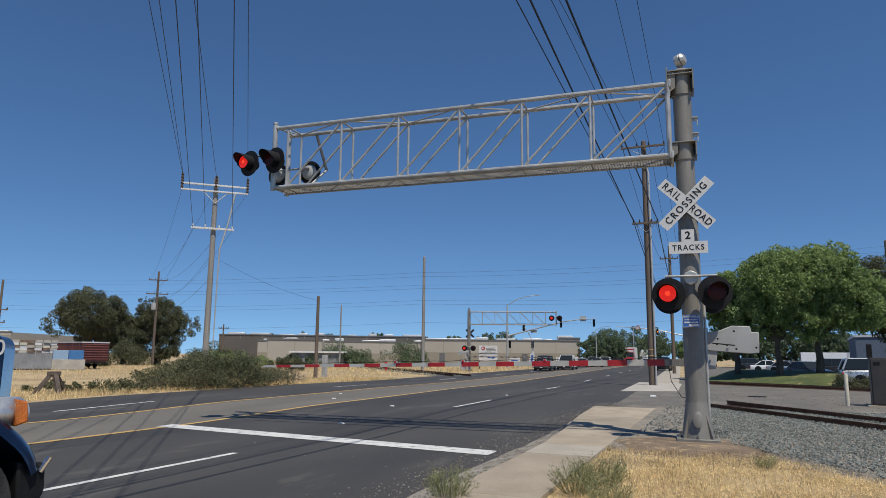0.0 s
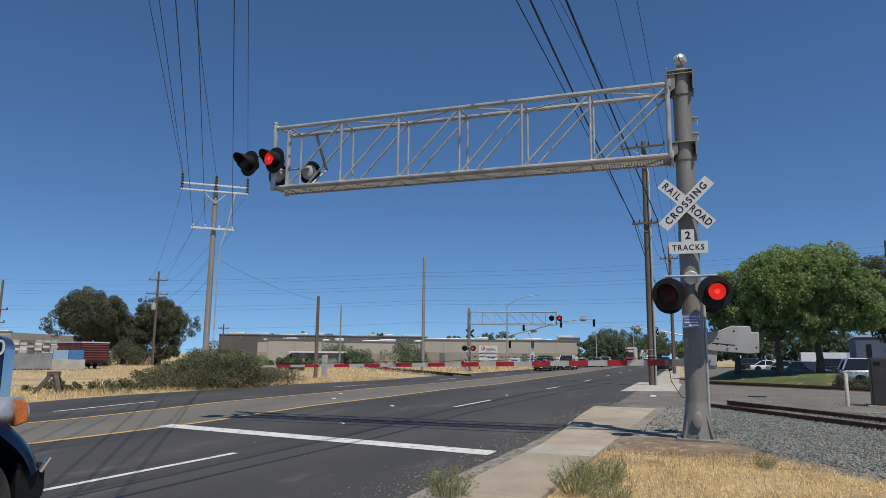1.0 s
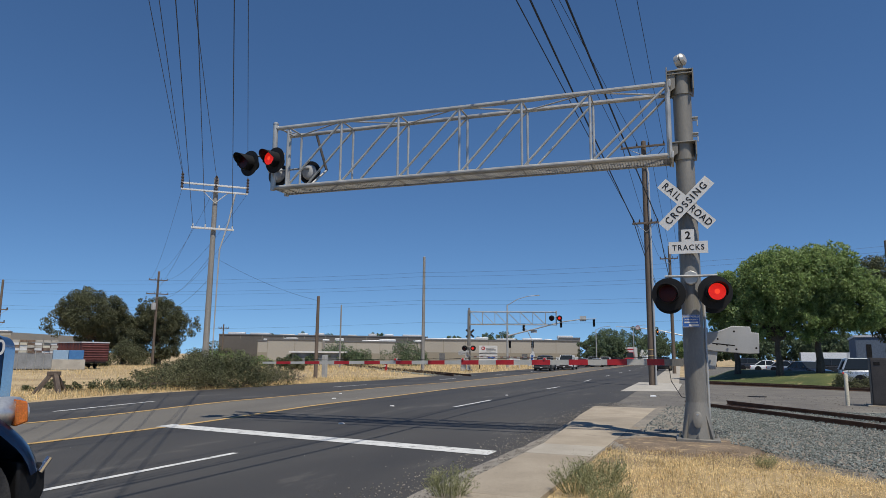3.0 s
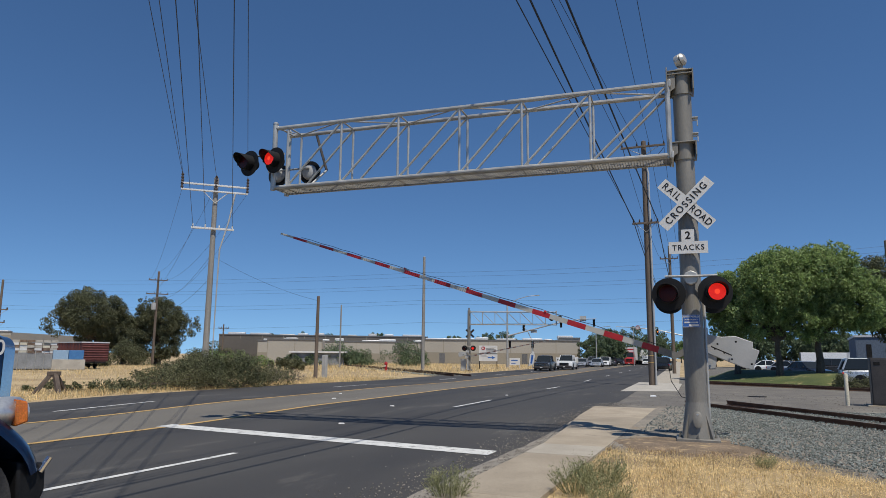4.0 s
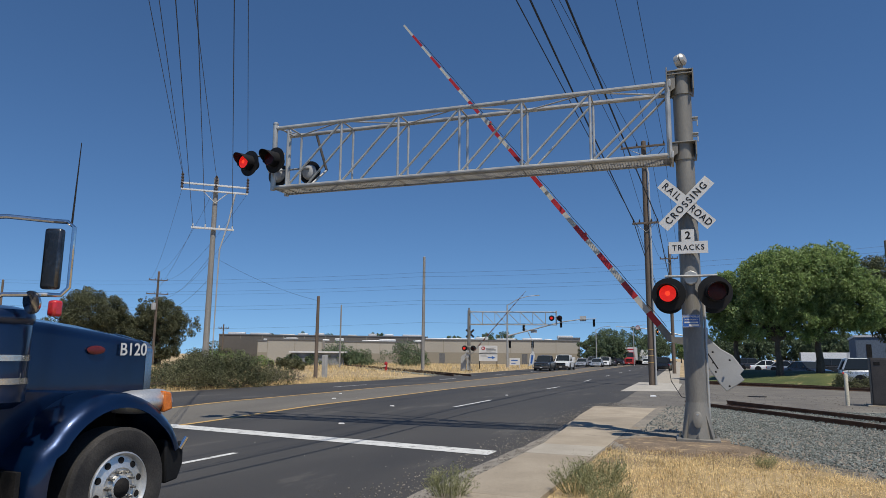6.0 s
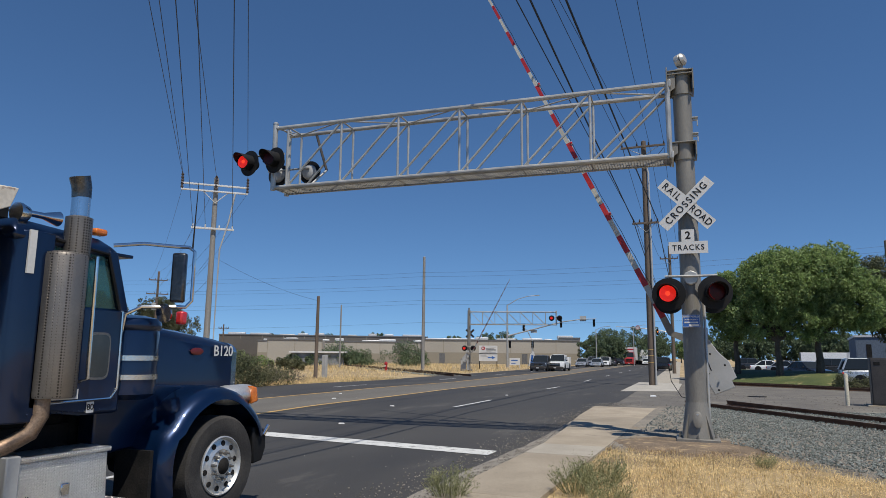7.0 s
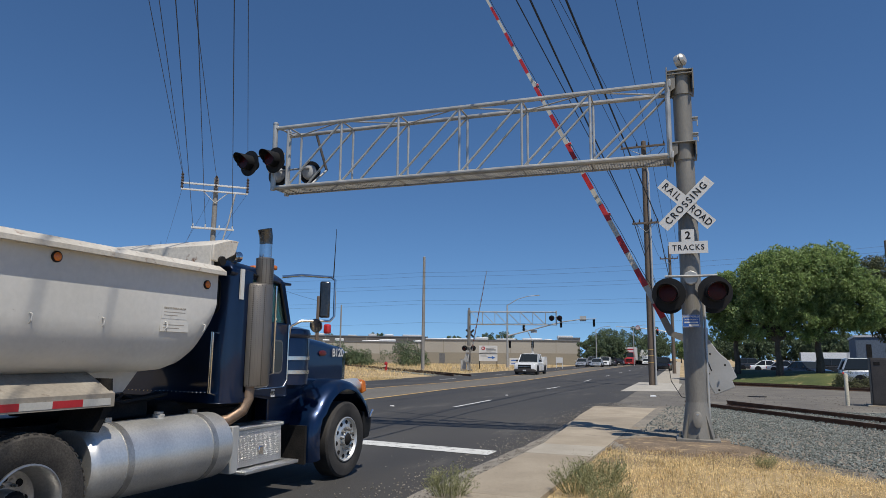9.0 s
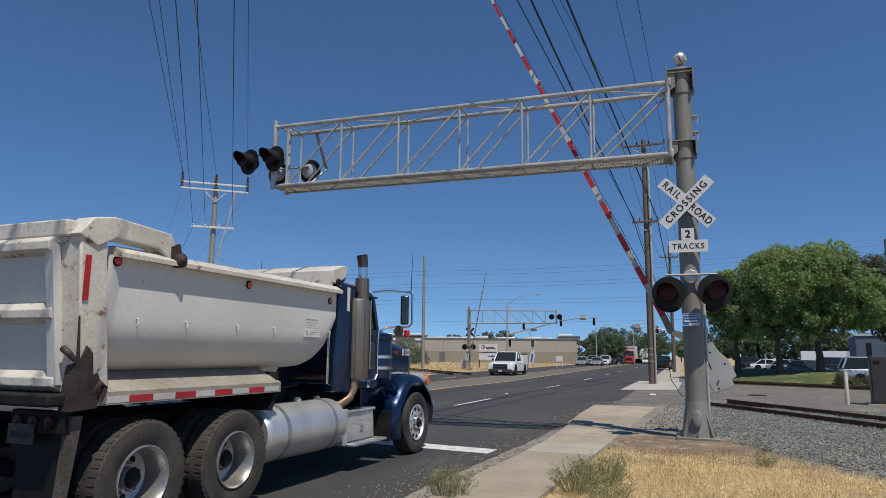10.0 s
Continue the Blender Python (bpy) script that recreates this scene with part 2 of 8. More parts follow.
AMBER = mat("amber_lens", (0.55, 0.13, 0.015), (0.65, 0.18, 0.02), rough=0.2, scale=30, fine=100, bump=0.2, coat=0.5)
RED_LENS = mat("red_marker_lens", (0.45, 0.02, 0.02), (0.55, 0.03, 0.03), rough=0.2, scale=30, fine=100, bump=0.1, coat=0.5)
CAB_GLASS = glass("cab_glass", (0.45, 0.72, 0.68), 0.75)
CAR_GLASS = glass("car_glass", (0.10, 0.12, 0.13), 0.3)
INTERIOR = mat("cab_interior", (0.02, 0.02, 0.022), (0.04, 0.038, 0.036), rough=0.9)
BUILDING_WALL = mat("beige_wall_paint", (0.34, 0.315, 0.27), (0.38, 0.355, 0.305), rough=0.9, scale=0.1, fine=4, bump=0.1, speck=0.06)
BUILDING_BAND = mat("tan_wall_band", (0.25, 0.225, 0.175), (0.285, 0.255, 0.20), rough=0.9, scale=0.1, fine=4, bump=0.1, speck=0.06)
WALL_DARK = mat("dark_brown_wall", (0.085, 0.078, 0.07), (0.115, 0.105, 0.095), rough=0.9, scale=0.1, fine=4, bump=0.1, speck=0.06)
ROOF_GREY = mat("flat_roof", (0.10, 0.105, 0.11), (0.14, 0.14, 0.145), rough=0.9, scale=0.2, fine=6)
ROOF_UNIT = mat("roof_vent_metal", (0.55, 0.55, 0.54), (0.66, 0.66, 0.65), rough=0.5, metal=0.3)
BOXCAR_RED = mat("oxide_red_boxcar", (0.10, 0.03, 0.028), (0.15, 0.045, 0.04), rough=0.7, scale=1, fine=20, bump=0.1, stain=(0.2, 0.17, 0.15), stain_at=0.68)
BLUE_TARP = mat("blue_container_paint", (0.03, 0.11, 0.30), (0.06, 0.20, 0.42), rough=0.6, scale=1, fine=20)
BIN_PALE = mat("pale_blue_steel", (0.20, 0.32, 0.46), (0.28, 0.40, 0.54), rough=0.6, scale=1, fine=20)
FENCE_GREY = mat("grey_fence_screen", (0.17, 0.18, 0.19), (0.25, 0.26, 0.27), rough=0.9, scale=1, fine=20)
HAZE_TREES = mat("far_leaf", (0.075, 0.11, 0.055), (0.14, 0.18, 0.09), rough=0.8, scale=0.4, fine=6, bump=0, island=True, thin=0.2)
BROWN_BOX = mat("dark_brown_enamel", (0.035, 0.03, 0.028), (0.055, 0.048, 0.043), rough=0.5, scale=2, fine=40, bump=0.05)
CREAM_POST = mat("cream_post_paint", (0.50, 0.46, 0.36), (0.60, 0.55, 0.43), rough=0.6, scale=4, fine=40, bump=0.1, stain=(0.3, 0.25, 0.18), stain_at=0.65)
PAINTS = {k: mat(k + "_car_paint", c, tuple(min(1, v * 1.15) for v in c), rough=0.3, metal=mt, bump=0, speck=0.03, coat=0.6) for k, c, mt in
          (("white", (0.74, 0.74, 0.73), 0), ("charcoal", (0.045, 0.045, 0.047), 0.4), ("silver", (0.45, 0.46, 0.47), 0.5), ("black", (0.015, 0.015, 0.017), 0.2),
           ("red", (0.36, 0.03, 0.03), 0), ("tan", (0.36, 0.30, 0.22), 0.3), ("blue", (0.08, 0.12, 0.22), 0.3))}
HEADLAMP = mat("clear_headlamp", (0.7, 0.72, 0.74), (0.8, 0.8, 0.8), rough=0.15, bump=0, coat=0.6)


# ---- mesh tools ----
class Shape:
    """Vertices and faces gathered from simple solids."""

    def __init__(self):
        self.v, self.f = [], []

    def add(self, verts, faces, m=None):
        k = len(self.v)
        self.v += [tuple(m @ Vector(p)) if m else tuple(p) for p in verts]
        self.f += [tuple(i + k for i in f) for f in faces]
        return self

    def box(self, x0, x1, y0, y1, z0, z1, m=None):
        v = [(x, y, z) for x in (x0, x1) for y in (y0, y1) for z in (z0, z1)]
        return self.add(v, [(0, 1, 3, 2), (4, 6, 7, 5), (0, 4, 5, 1), (2, 3, 7, 6), (0, 2, 6, 4), (1, 5, 7, 3)], m)

    def tube(self, pts, r, n=8, caps=True, m=None):
        pts = [Vector(p) for p in pts]
        rs = r if isinstance(r, (list, tuple)) else [r] * len(pts)
        v, f, ref = [], [], None
        for i, p in enumerate(pts):
            d = (pts[min(i + 1, len(pts) - 1)] - pts[max(i - 1, 0)]).normalized()
            if ref is None:
                ref = d.orthogonal().normalized()
            ref = (ref - d * ref.dot(d)).normalized()
            side = d.cross(ref)
            v += [p + rs[i] * (cos(a) * ref + sin(a) * side) for a in (2 * pi * k / n for k in range(n))]
        for i in range(len(pts) - 1):
            for k in range(n):
                a, b = i * n + k, i * n + (k + 1) % n
                f.append((a, b, b + n, a + n))
        if caps:
            f += [tuple(range(n - 1, -1, -1)), tuple(range((len(pts) - 1) * n, len(pts) * n))]
        return self.add(v, f, m)

    def lathe(self, profile, n=24, m=None, arc=None, caps=True):
        """profile: (radius, z) pairs, spun about z."""
        a0, a1 = arc or (0, 2 * pi)
        full = arc is None
        k = n if full else n + 1
        v = [(r * cos(a0 + (a1 - a0) * i / n), r * sin(a0 + (a1 - a0) * i / n), z) for r, z in profile for i in range(k)]
        f = []
        for j in range(len(profile) - 1):
            for i in range(n):
                a, b = j * k + i, j * k + (i + 1) % k
                f.append((a, b, b + k, a + k))
        if full and caps:
            if profile[0][0] > 1e-6:
                f.append(tuple(range(k - 1, -1, -1)))
            if profile[-1][0] > 1e-6:
                f.append(tuple(range((len(profile) - 1) * k, len(profile) * k)))
        return self.add(v, f, m)

    def prism(self, pts, z0, z1, m=None):
        n = len(pts)
        v = [(x, y, z) for z in (z0, z1) for x, y in pts]
        f = [tuple(range(n - 1, -1, -1)), tuple(range(n, 2 * n))] + [(i, (i + 1) % n, n + (i + 1) % n, n + i) for i in range(n)]
        return self.add(v, f, m)

    def loft(self, rings, m=None, caps=True, closed=True):
        n = len(rings[0])
        v = [p for r in rings for p in r]
        f = []
        for j in range(len(rings) - 1):
            for i in range(n if closed else n - 1):
                a, b = j * n + i, j * n + (i + 1) % n
                f.append((a, b, b + n, a + n))
        if caps:
            f += [tuple(range(n - 1, -1, -1)), tuple(range((len(rings) - 1) * n, len(rings) * n))]
        return self.add(v, f, m)

    def mesh(self, name, angle=35):
        me = bpy.data.meshes.new(name)
        me.from_pydata(self.v, [], self.f)
        bm = bmesh.new()
        bm.from_mesh(me)
        bmesh.ops.recalc_face_normals(bm, faces=bm.faces)
        bm.to_mesh(me)
        bm.free()
        me.shade_smooth()
        me.set_sharp_from_angle(angle=radians(angle))
        return me


def thing(name, label, category, m=None, group="", kind=""):
    ob = new(name)
    ob.empty_display_size = 0.2
    if m:
        ob.matrix_basis = m
    return tagged(ob, label, category, group, kind)


def part(name, shape, material, parent=None, label="", bevel=0.0, m=None, angle=35):
    me = shape if isinstance(shape, bpy.types.Mesh) else shape.mesh(name, angle)
    if not me.materials:
        me.materials.append(material)
    ob = new(name, me)
    ob.parent = parent
    if m:
        ob.matrix_basis = m
    if bevel:
        b = ob.modifiers.new("edge", 'BEVEL')
        b.width, b.segments, b.limit_method, b.angle_limit = bevel, 2, 'ANGLE', radians(40)
    return tagged(ob, label) if label else ob


def letters(name, text, size, material, parent, m, label="", bold=0.0, width=1.0, space=1.0):
    """Flat lettering from the built-in font, standing in the x-z plane of m and read from -y."""
    cu = bpy.data.curves.new(name, 'FONT')
    cu.body, cu.size, cu.align_x, cu.align_y, cu.extrude, cu.offset = text, size, 'CENTER', 'CENTER', 0.001, bold
    cu.space_character = space
    tmp = new("lettering", cu)
    bpy.context.view_layer.update()
    me = bpy.data.meshes.new_from_object(tmp.evaluated_get(bpy.context.evaluated_depsgraph_get()))
    bpy.data.objects.remove(tmp)
    me.transform(pose(0, 0, 0, 90) @ Matrix.Diagonal((width, 1, 1, 1)))
    me.materials.clear()
    return part(name, me, material, parent, label, m=m)


def step(a, b, v):
    t = min(1.0, max(0.0, (v - a) / (b - a)))
    return t * t * (3 - 2 * t)


def bend(y):
    """Sideways shift of the road past the crossing."""
    return -0.05 * (max(0.0, y - 24) if y > 30 else max(0.0, y - 18) ** 2 / 24)


def level(x, y):
    """Height of the ground: a low hump at the tracks and a raised verge beside the road."""
    hump = 0.10 * step(12, 19, y) * (1 - step(28, 42, y))
    verge = 0.13 * step(-3.35, -2.75, x) * (1 - step(26, 40, y))
    return max(hump, verge) + 0.03 * step(-2.0, -1.2, x) * (1 - step(10, 14, y)) * noise.noise((x * 0.8, y * 0.8, 0))


def steps(*stops):
    """Grid lines: (from, spacing), ..., end."""
    out = []
    for (a, d), nxt in zip(stops[:-1], stops[1:]):
        b = nxt[0] if isinstance(nxt, tuple) else nxt
        n = max(1, round((b - a) / d))
        out += [a + (b - a) * i / n for i in range(n)]
    return out + [stops[-1]]


def sheet(name, xs, ys, lift, material, label, category="ground", kind="structure", shift=True, rise=None, parent=None):
    """A surface that follows the ground at a height above it."""
    nx = len(xs)
    v = []
    for y in ys:
        for x in xs:
            px = x + (bend(y) if shift else 0)
            v.append((px, y, level(x, y) + lift + (rise(px, y) if rise else 0)))
    f = [(j * nx + i, j * nx + i + 1, (j + 1) * nx + i + 1, (j + 1) * nx + i) for j in range(len(ys) - 1) for i in range(nx - 1)]
    me = bpy.data.meshes.new(name)
    me.from_pydata(v, [], f)
    me.shade_smooth()
    me.materials.append(material)
    ob = new(name, me)
    ob.parent = parent
    if label:
        tagged(ob, label, category, "", kind)
    return ob


def unit(x, y, z, rz):
    return pose(x, y, z, 0, 0, rz)


# ---- ground, road and pavement ----
YS = steps((-60, 6), (-6, 1), (4, 0.5), (45, 4), (140, 20), (400, 120), 2400)
sheet("ground", steps((-2400, 300), (-300, 20), (-60, 3), (-24, 1), (-4, 0.1), (-2, 0.3), (6, 1), (30, 10), (300, 300), 2400), YS, -0.035, DIRT, "dry straw-coloured earth stretching to the horizon", shift=False)
YR = steps((-60, 6), (-6, 1), (4, 0.5), (45, 4), (140, 20), 420)
sheet("road", [-20.4, -18, -16, -15.0], YR, -0.006, ASPHALT, "dark asphalt traffic lanes of a wide suburban road", "road")
sheet("road", steps((-11.6, 1.0), (-4.0, 0.2), -3.3), YR, -0.006, ASPHALT, "dark asphalt lanes with faint tyre wear", "road")
sheet("road", [-15.0, -13.3, -11.6], YR, -0.006, ASPHALT_OLD, "paler worn asphalt of the centre turn lane", "road")


def stripe(name, x0, x1, ya, yb, material, label):
    return sheet(name, [x0, x1], steps((ya, 0.5), yb) if yb - ya < 60 else steps((ya, 0.5), (45, 4), (140, 20), yb), 0.001, material, label, "road marking")


for x in (-11.62, -15.0):
    stripe("lane_marking", x - 0.08, x + 0.08, -40, 330, YELLOW_LINE, "solid worn yellow line edging the turn lane")
for k in range(-3, 20):
    ya = 5.75 + k * 13.9
    stripe("lane_marking", -7.66, -7.54, ya, ya + 3.75, WHITE_LINE, "short white lane dash, a little worn")
    yb = 13.6 + k * 15.2
    stripe("lane_marking", -17.2, -17.08, yb, yb + 3.6, WHITE_LINE, "short white lane dash, a little worn")
stop = Shape()
n = 34
stop.v = [(-11.9 + 8.2 * i / n, (12.6 - 0.92 * i / n) - 0.56 * j, level(-11.9 + 8.2 * i / n, 12.3 - 0.9 * i / n) + 0.002) for i in range(n + 1) for j in (0, 1)]
stop.f = [(2 * i, 2 * i + 1, 2 * i + 3, 2 * i + 2) for i in range(n)]
tagged(part("stop_line", stop, WHITE_LINE), "wide white stop line worn along its upper edge", "road marking", "", "structure")

# paved ground beside the tracks, and the concrete pad of the utility pole
sheet("driveway", steps((-6.0, 0.3), (-2, 1), (8, 5), 60), steps((21.4, 0.5), (44, 2), 64), -0.016, ASPHALT_SIDE, "grey-brown dusty asphalt between the two tracks", "pavement", shift=False)
sheet("parking_lot", steps((-1.5, 2), (12, 8), 120), steps((66, 4), 150), -0.012, ASPHALT_OLD, "sun-bleached asphalt parking lot", "pavement", shift=False)
sheet("pavement", [-3.3, -2.4, -1.4], steps((47, 4), (140, 20), 330), 0.02, CONCRETE_NEW, "pale grey pavement running on along the road", "pavement")
pad = Shape().prism([(-4.5, 33.6), (-2.0, 35.6), (-2.3, 45.5), (-5.0, 46.5)], 0.0, 0.07)
tagged(part("concrete_pad", pad, CONCRETE_PALE, bevel=0.015), "pale concrete pad round the utility pole", "pavement", "", "structure")

# ballast bed, with the shoulder of loose grit
sheet("gravel_bed", steps((-1.87, 0.2), (6, 1), 30), steps((8.4, 0.3), 22.6), -0.004, GRAVEL_BED, "bed of grey crushed stone beside the track", "ground", shift=False,
      rise=lambda x, y: -0.05 + 0.075 * step(-0.5, 0.5, y - (13.2 - 1.5 * min(max(x, -1.0), 2.6) - 2.6 * step(0.1, 0.9, -x) + 0.35 * noise.noise((x * 1.5, 0, 3)))))
sheet("gutter", [-3.5, -3.3, -3.1, -2.9], steps((-20, 0.5), 21.4), 0.012, GUTTER_DUST, "strip of gravelly broken asphalt along the road edge", "ground", shift=False,
      rise=lambda x, y: 0.01 * noise.noise((x * 3, y * 2, 1)) - (0.02 if x < -3.45 else 0))


def stones(name, n, place, lo, hi, material, label, seed):
    """Many small angular stones as one mesh."""
    rnd = random.Random(seed)
    v, f = [], []
    octa = [(1, 0, 0), (0, 1, 0), (-1, 0, 0), (0, -1, 0), (0, 0, 1), (0, 0, -1)]
    tri = [(0, 1, 4), (1, 2, 4), (2, 3, 4), (3, 0, 4), (1, 0, 5), (2, 1, 5), (3, 2, 5), (0, 3, 5)]
    for _ in range(n):
        x, y, z = place(rnd)
        s = rnd.uniform(lo, hi)
        e = Euler((rnd.uniform(0, 6), rnd.uniform(0, 6), rnd.uniform(0, 6))).to_matrix()
        k = len(v)
        for p in octa:
            q = e @ Vector((p[0] * s * rnd.uniform(0.6, 1.2), p[1] * s * rnd.uniform(0.6, 1.2), p[2] * s * rnd.uniform(0.5, 1)))
            v.append((x + q.x, y + q.y, z + q.z * 0.8))
        f += [tuple(i + k for i in t) for t in tri]
    me = bpy.data.meshes.new(name)
    me.from_pydata(v, [], f)
    me.materials.append(material)
    return tagged(new(name, me), label, "stones", "", "stuff")


# ---- tracks ----
def track(name, origin, ang, length, back, lift, ties, label):
    t = thing(name, label, "railway track", pose(origin[0], origin[1], lift, 0, 0, ang))
    for s in (-0.75, 0.75):
        rail = Shape().prism([(s - 0.07, 0.0), (s + 0.07, 0.0), (s + 0.07, 0.02), (s + 0.012, 0.035), (s + 0.012, 0.11), (s + 0.036, 0.12), (s + 0.036, 0.155), (s - 0.036, 0.155), (s - 0.036, 0.12), (s - 0.012, 0.11), (s - 0.012, 0.035), (s - 0.07, 0.02)], -length, back, pose(0, 0, 0, 90))
        r = part("rail", rail, RAIL_STEEL, t)
        part("rail_head", Shape().box(s - 0.03, s + 0.03, -back, length, 0.156, 0.158), RAIL_TOP, r, "worn shiny running surface")
    if ties:
        me = Shape().box(-1.25, 1.25, -0.11, 0.11, -0.12, 0.0).mesh("tie")
        for i in range(int(ties[0] / 0.55), int(ties[1] / 0.55)):
            part("tie", me, TIE, t, m=pose(0, i * 0.55, 0, 0, 0, random.uniform(-1, 1)))
    return t


track("railway_track", (-0.15, 23.6), 33.0, 0.6, 30.0, 0.13, (-28, -0.5), "rusty single track in crushed stone beside the driveway")
track("railway_track", (-26.0, 60.0), 40.0, 60.0, 10.0, 0.0, (-9, 30), "rusty track leaving the road over dry grass")
track("railway_track", (-1.0, 48.5), 56.0, 0.8, 40.0, 0.0, None, "second rusty track at the foot of the lawn")
def track_xy(s, off=0.0):
    a = radians(33.0)
    return (-0.15 - sin(a) * s + cos(a) * off, 23.6 + cos(a) * s + sin(a) * off)


def stone_edge(x):
    """Where the crushed stone gives way to earth and straw."""
    return 13.2 - 1.5 * min(max(x, -1.0), 2.6) + 0.35 * noise.noise((x * 1.5, 0, 3))


def in_ballast(rnd):
    while True:
        x, y = rnd.uniform(-1.6, 7.5), rnd.uniform(9.2, 22.5)
        if y < stone_edge(x):
            continue
        if abs(x + 0.44) < 0.55 and abs(y - 13.5) < 0.55:
            continue
        if x < -0.4 and rnd.random() < 0.75 or x < -0.2 and y < 14.6 and rnd.random() < 0.85:
            continue
        return x, y, level(x, y) + 0.035 + rnd.uniform(0, 0.02)


stones("ballast", 34000, in_ballast, 0.012, 0.031, STONE, "loose angular blue-grey crushed stones", 3)
stones("grit", 2600, lambda r: (lambda x, y: (x, y, level(x, y) + 0.02))(-3.2 + r.gauss(0, 0.22), r.uniform(6, 24)), 0.006, 0.02, PEBBLE, "loose grit and pebbles along the road edge", 5)
stones("grit", 900, lambda r: (lambda x, y: (x, y, level(x, y) + 0.01))(r.uniform(-2.8, 8), r.uniform(14.5, 34)), 0.01, 0.028, PEBBLE, "scattered pebbles on the driveway and sidewalk", 6)
stones("ballast", 3500, lambda r: (lambda s, o: (-26 - sin(radians(40)) * s + cos(radians(40)) * o, 60 + cos(radians(40)) * s + sin(radians(40)) * o, level(-30, 60) + 0.0))(r.uniform(-8, 25), r.uniform(-2, 2)), 0.04, 0.09, STONE, "pale crushed stone round the far track", 8)

stones("grit", 150, lambda r: (lambda x, y: (x, y, level(x, y) - 0.002))(r.uniform(-14.5, -3.6), r.uniform(8.5, 34)), 0.005, 0.013, CONCRETE_PALE, "pale chips of stone scattered on the asphalt", 7)
stones("grit", 1500, lambda r: (lambda x, y: (x, y, level(x, y) + 0.0))(-3.55 - abs(r.gauss(0, 0.35)), r.uniform(6, 24)), 0.006, 0.02, PEBBLE, "dark loose pebbles spilled onto the lane edge", 9)

# bare brown earth in front of the mast
sheet("bare_earth", steps((-1.86, 0.15), 2.6), steps((10.4, 0.15), 15.6), 0.0, EARTH, "patch of bare reddish-brown earth at the mast's foot", "ground", shift=False,
      rise=lambda x, y: -0.035 + 0.075 * step(-0.35, 0.35, 0.75 - ((x + 0.55) / 1.5) ** 2 - ((y - 13.0) / 1.35) ** 2 + 0.55 * noise.noise((x * 1.6, y * 1.6, 5))))

# sidewalk slabs
walkway = thing("sidewalk", "tan concrete sidewalk slabs with grit along the kerb", "sidewalk", kind="structure")
cuts = [-4.0, -1.2, 1.6, 4.4, 7.3, 10.62, 11.85, 14.4, 17.9, 21.5]
for ya, yb in zip(cuts[:-1], cuts[1:]):
    xl = [-2.92 - 0.75 * step(11, 21.5, y) for y in (ya, yb)]
    pale = ya == 10.62
    slab = Shape().prism([(xl[0], ya + 0.006), (-1.86, ya + 0.006), (-1.86, yb - 0.006), (xl[1], yb - 0.006)], 0.0, 0.155 + (0.004 if pale else 0))
    part("slab", slab, CONCRETE_NEW if pale else CONCRETE, walkway, "paler newer slab" if pale else "", bevel=0.006)

# lawn mound
def mound(x, y):
    t = (x + 1.2) / 14.0
    front = 53.5 - 8.5 * t
    d = (y - front) / 16.0
    return 0.75 * sin(pi * min(1, max(0, d))) * step(0, 0.18, t) * step(0, 0.12, 1.0 - t) + (0.05 if 0 < d < 1 and 0 < t < 1 else -0.12)


sheet("lawn", steps((-1.6, 0.4), 13.2), steps((44, 0.6), 72), 0.0, LAWN, "mown lawn mound with dry yellow patches", "lawn", shift=False, rise=mound)


# ---- vegetation ----
def leaf_mesh(name, centres, n, spread, size, seed, droop=0.0, flat=1.0):
    """n leaves, two triangles each, scattered round clump centres."""
    rs = np.random.RandomState(seed)
    c = np.array([p[:3] for p in centres])
    rad = np.array([p[3] if len(p) > 3 else spread for p in centres])
    pick = rs.choice(len(c), n, p=rad ** 2 / (rad ** 2).sum())
    d = rs.normal(size=(n, 3))
    d /= np.linalg.norm(d, axis=1)[:, None]
    p = c[pick] + d * (rad[pick] * rs.uniform(0.35, 1.0, n) ** 0.5)[:, None] * np.array((1, 1, flat))
    a = rs.normal(size=(n, 3))
    a[:, 2] -= droop
    a /= np.linalg.norm(a, axis=1)[:, None]
    b = np.cross(a, rs.normal(size=(n, 3)))
    b /= np.linalg.norm(b, axis=1)[:, None]
    s = (size * rs.uniform(0.6, 1.3, n))[:, None]
    v = np.stack([p - a * s, p + b * s * 0.38, p + a * s, p - b * s * 0.38], 1).reshape(-1, 3)
    f = np.arange(4 * n).reshape(-1, 4)
    me = bpy.data.meshes.new(name)
    me.from_pydata(v.tolist(), [], f.tolist())
    return me


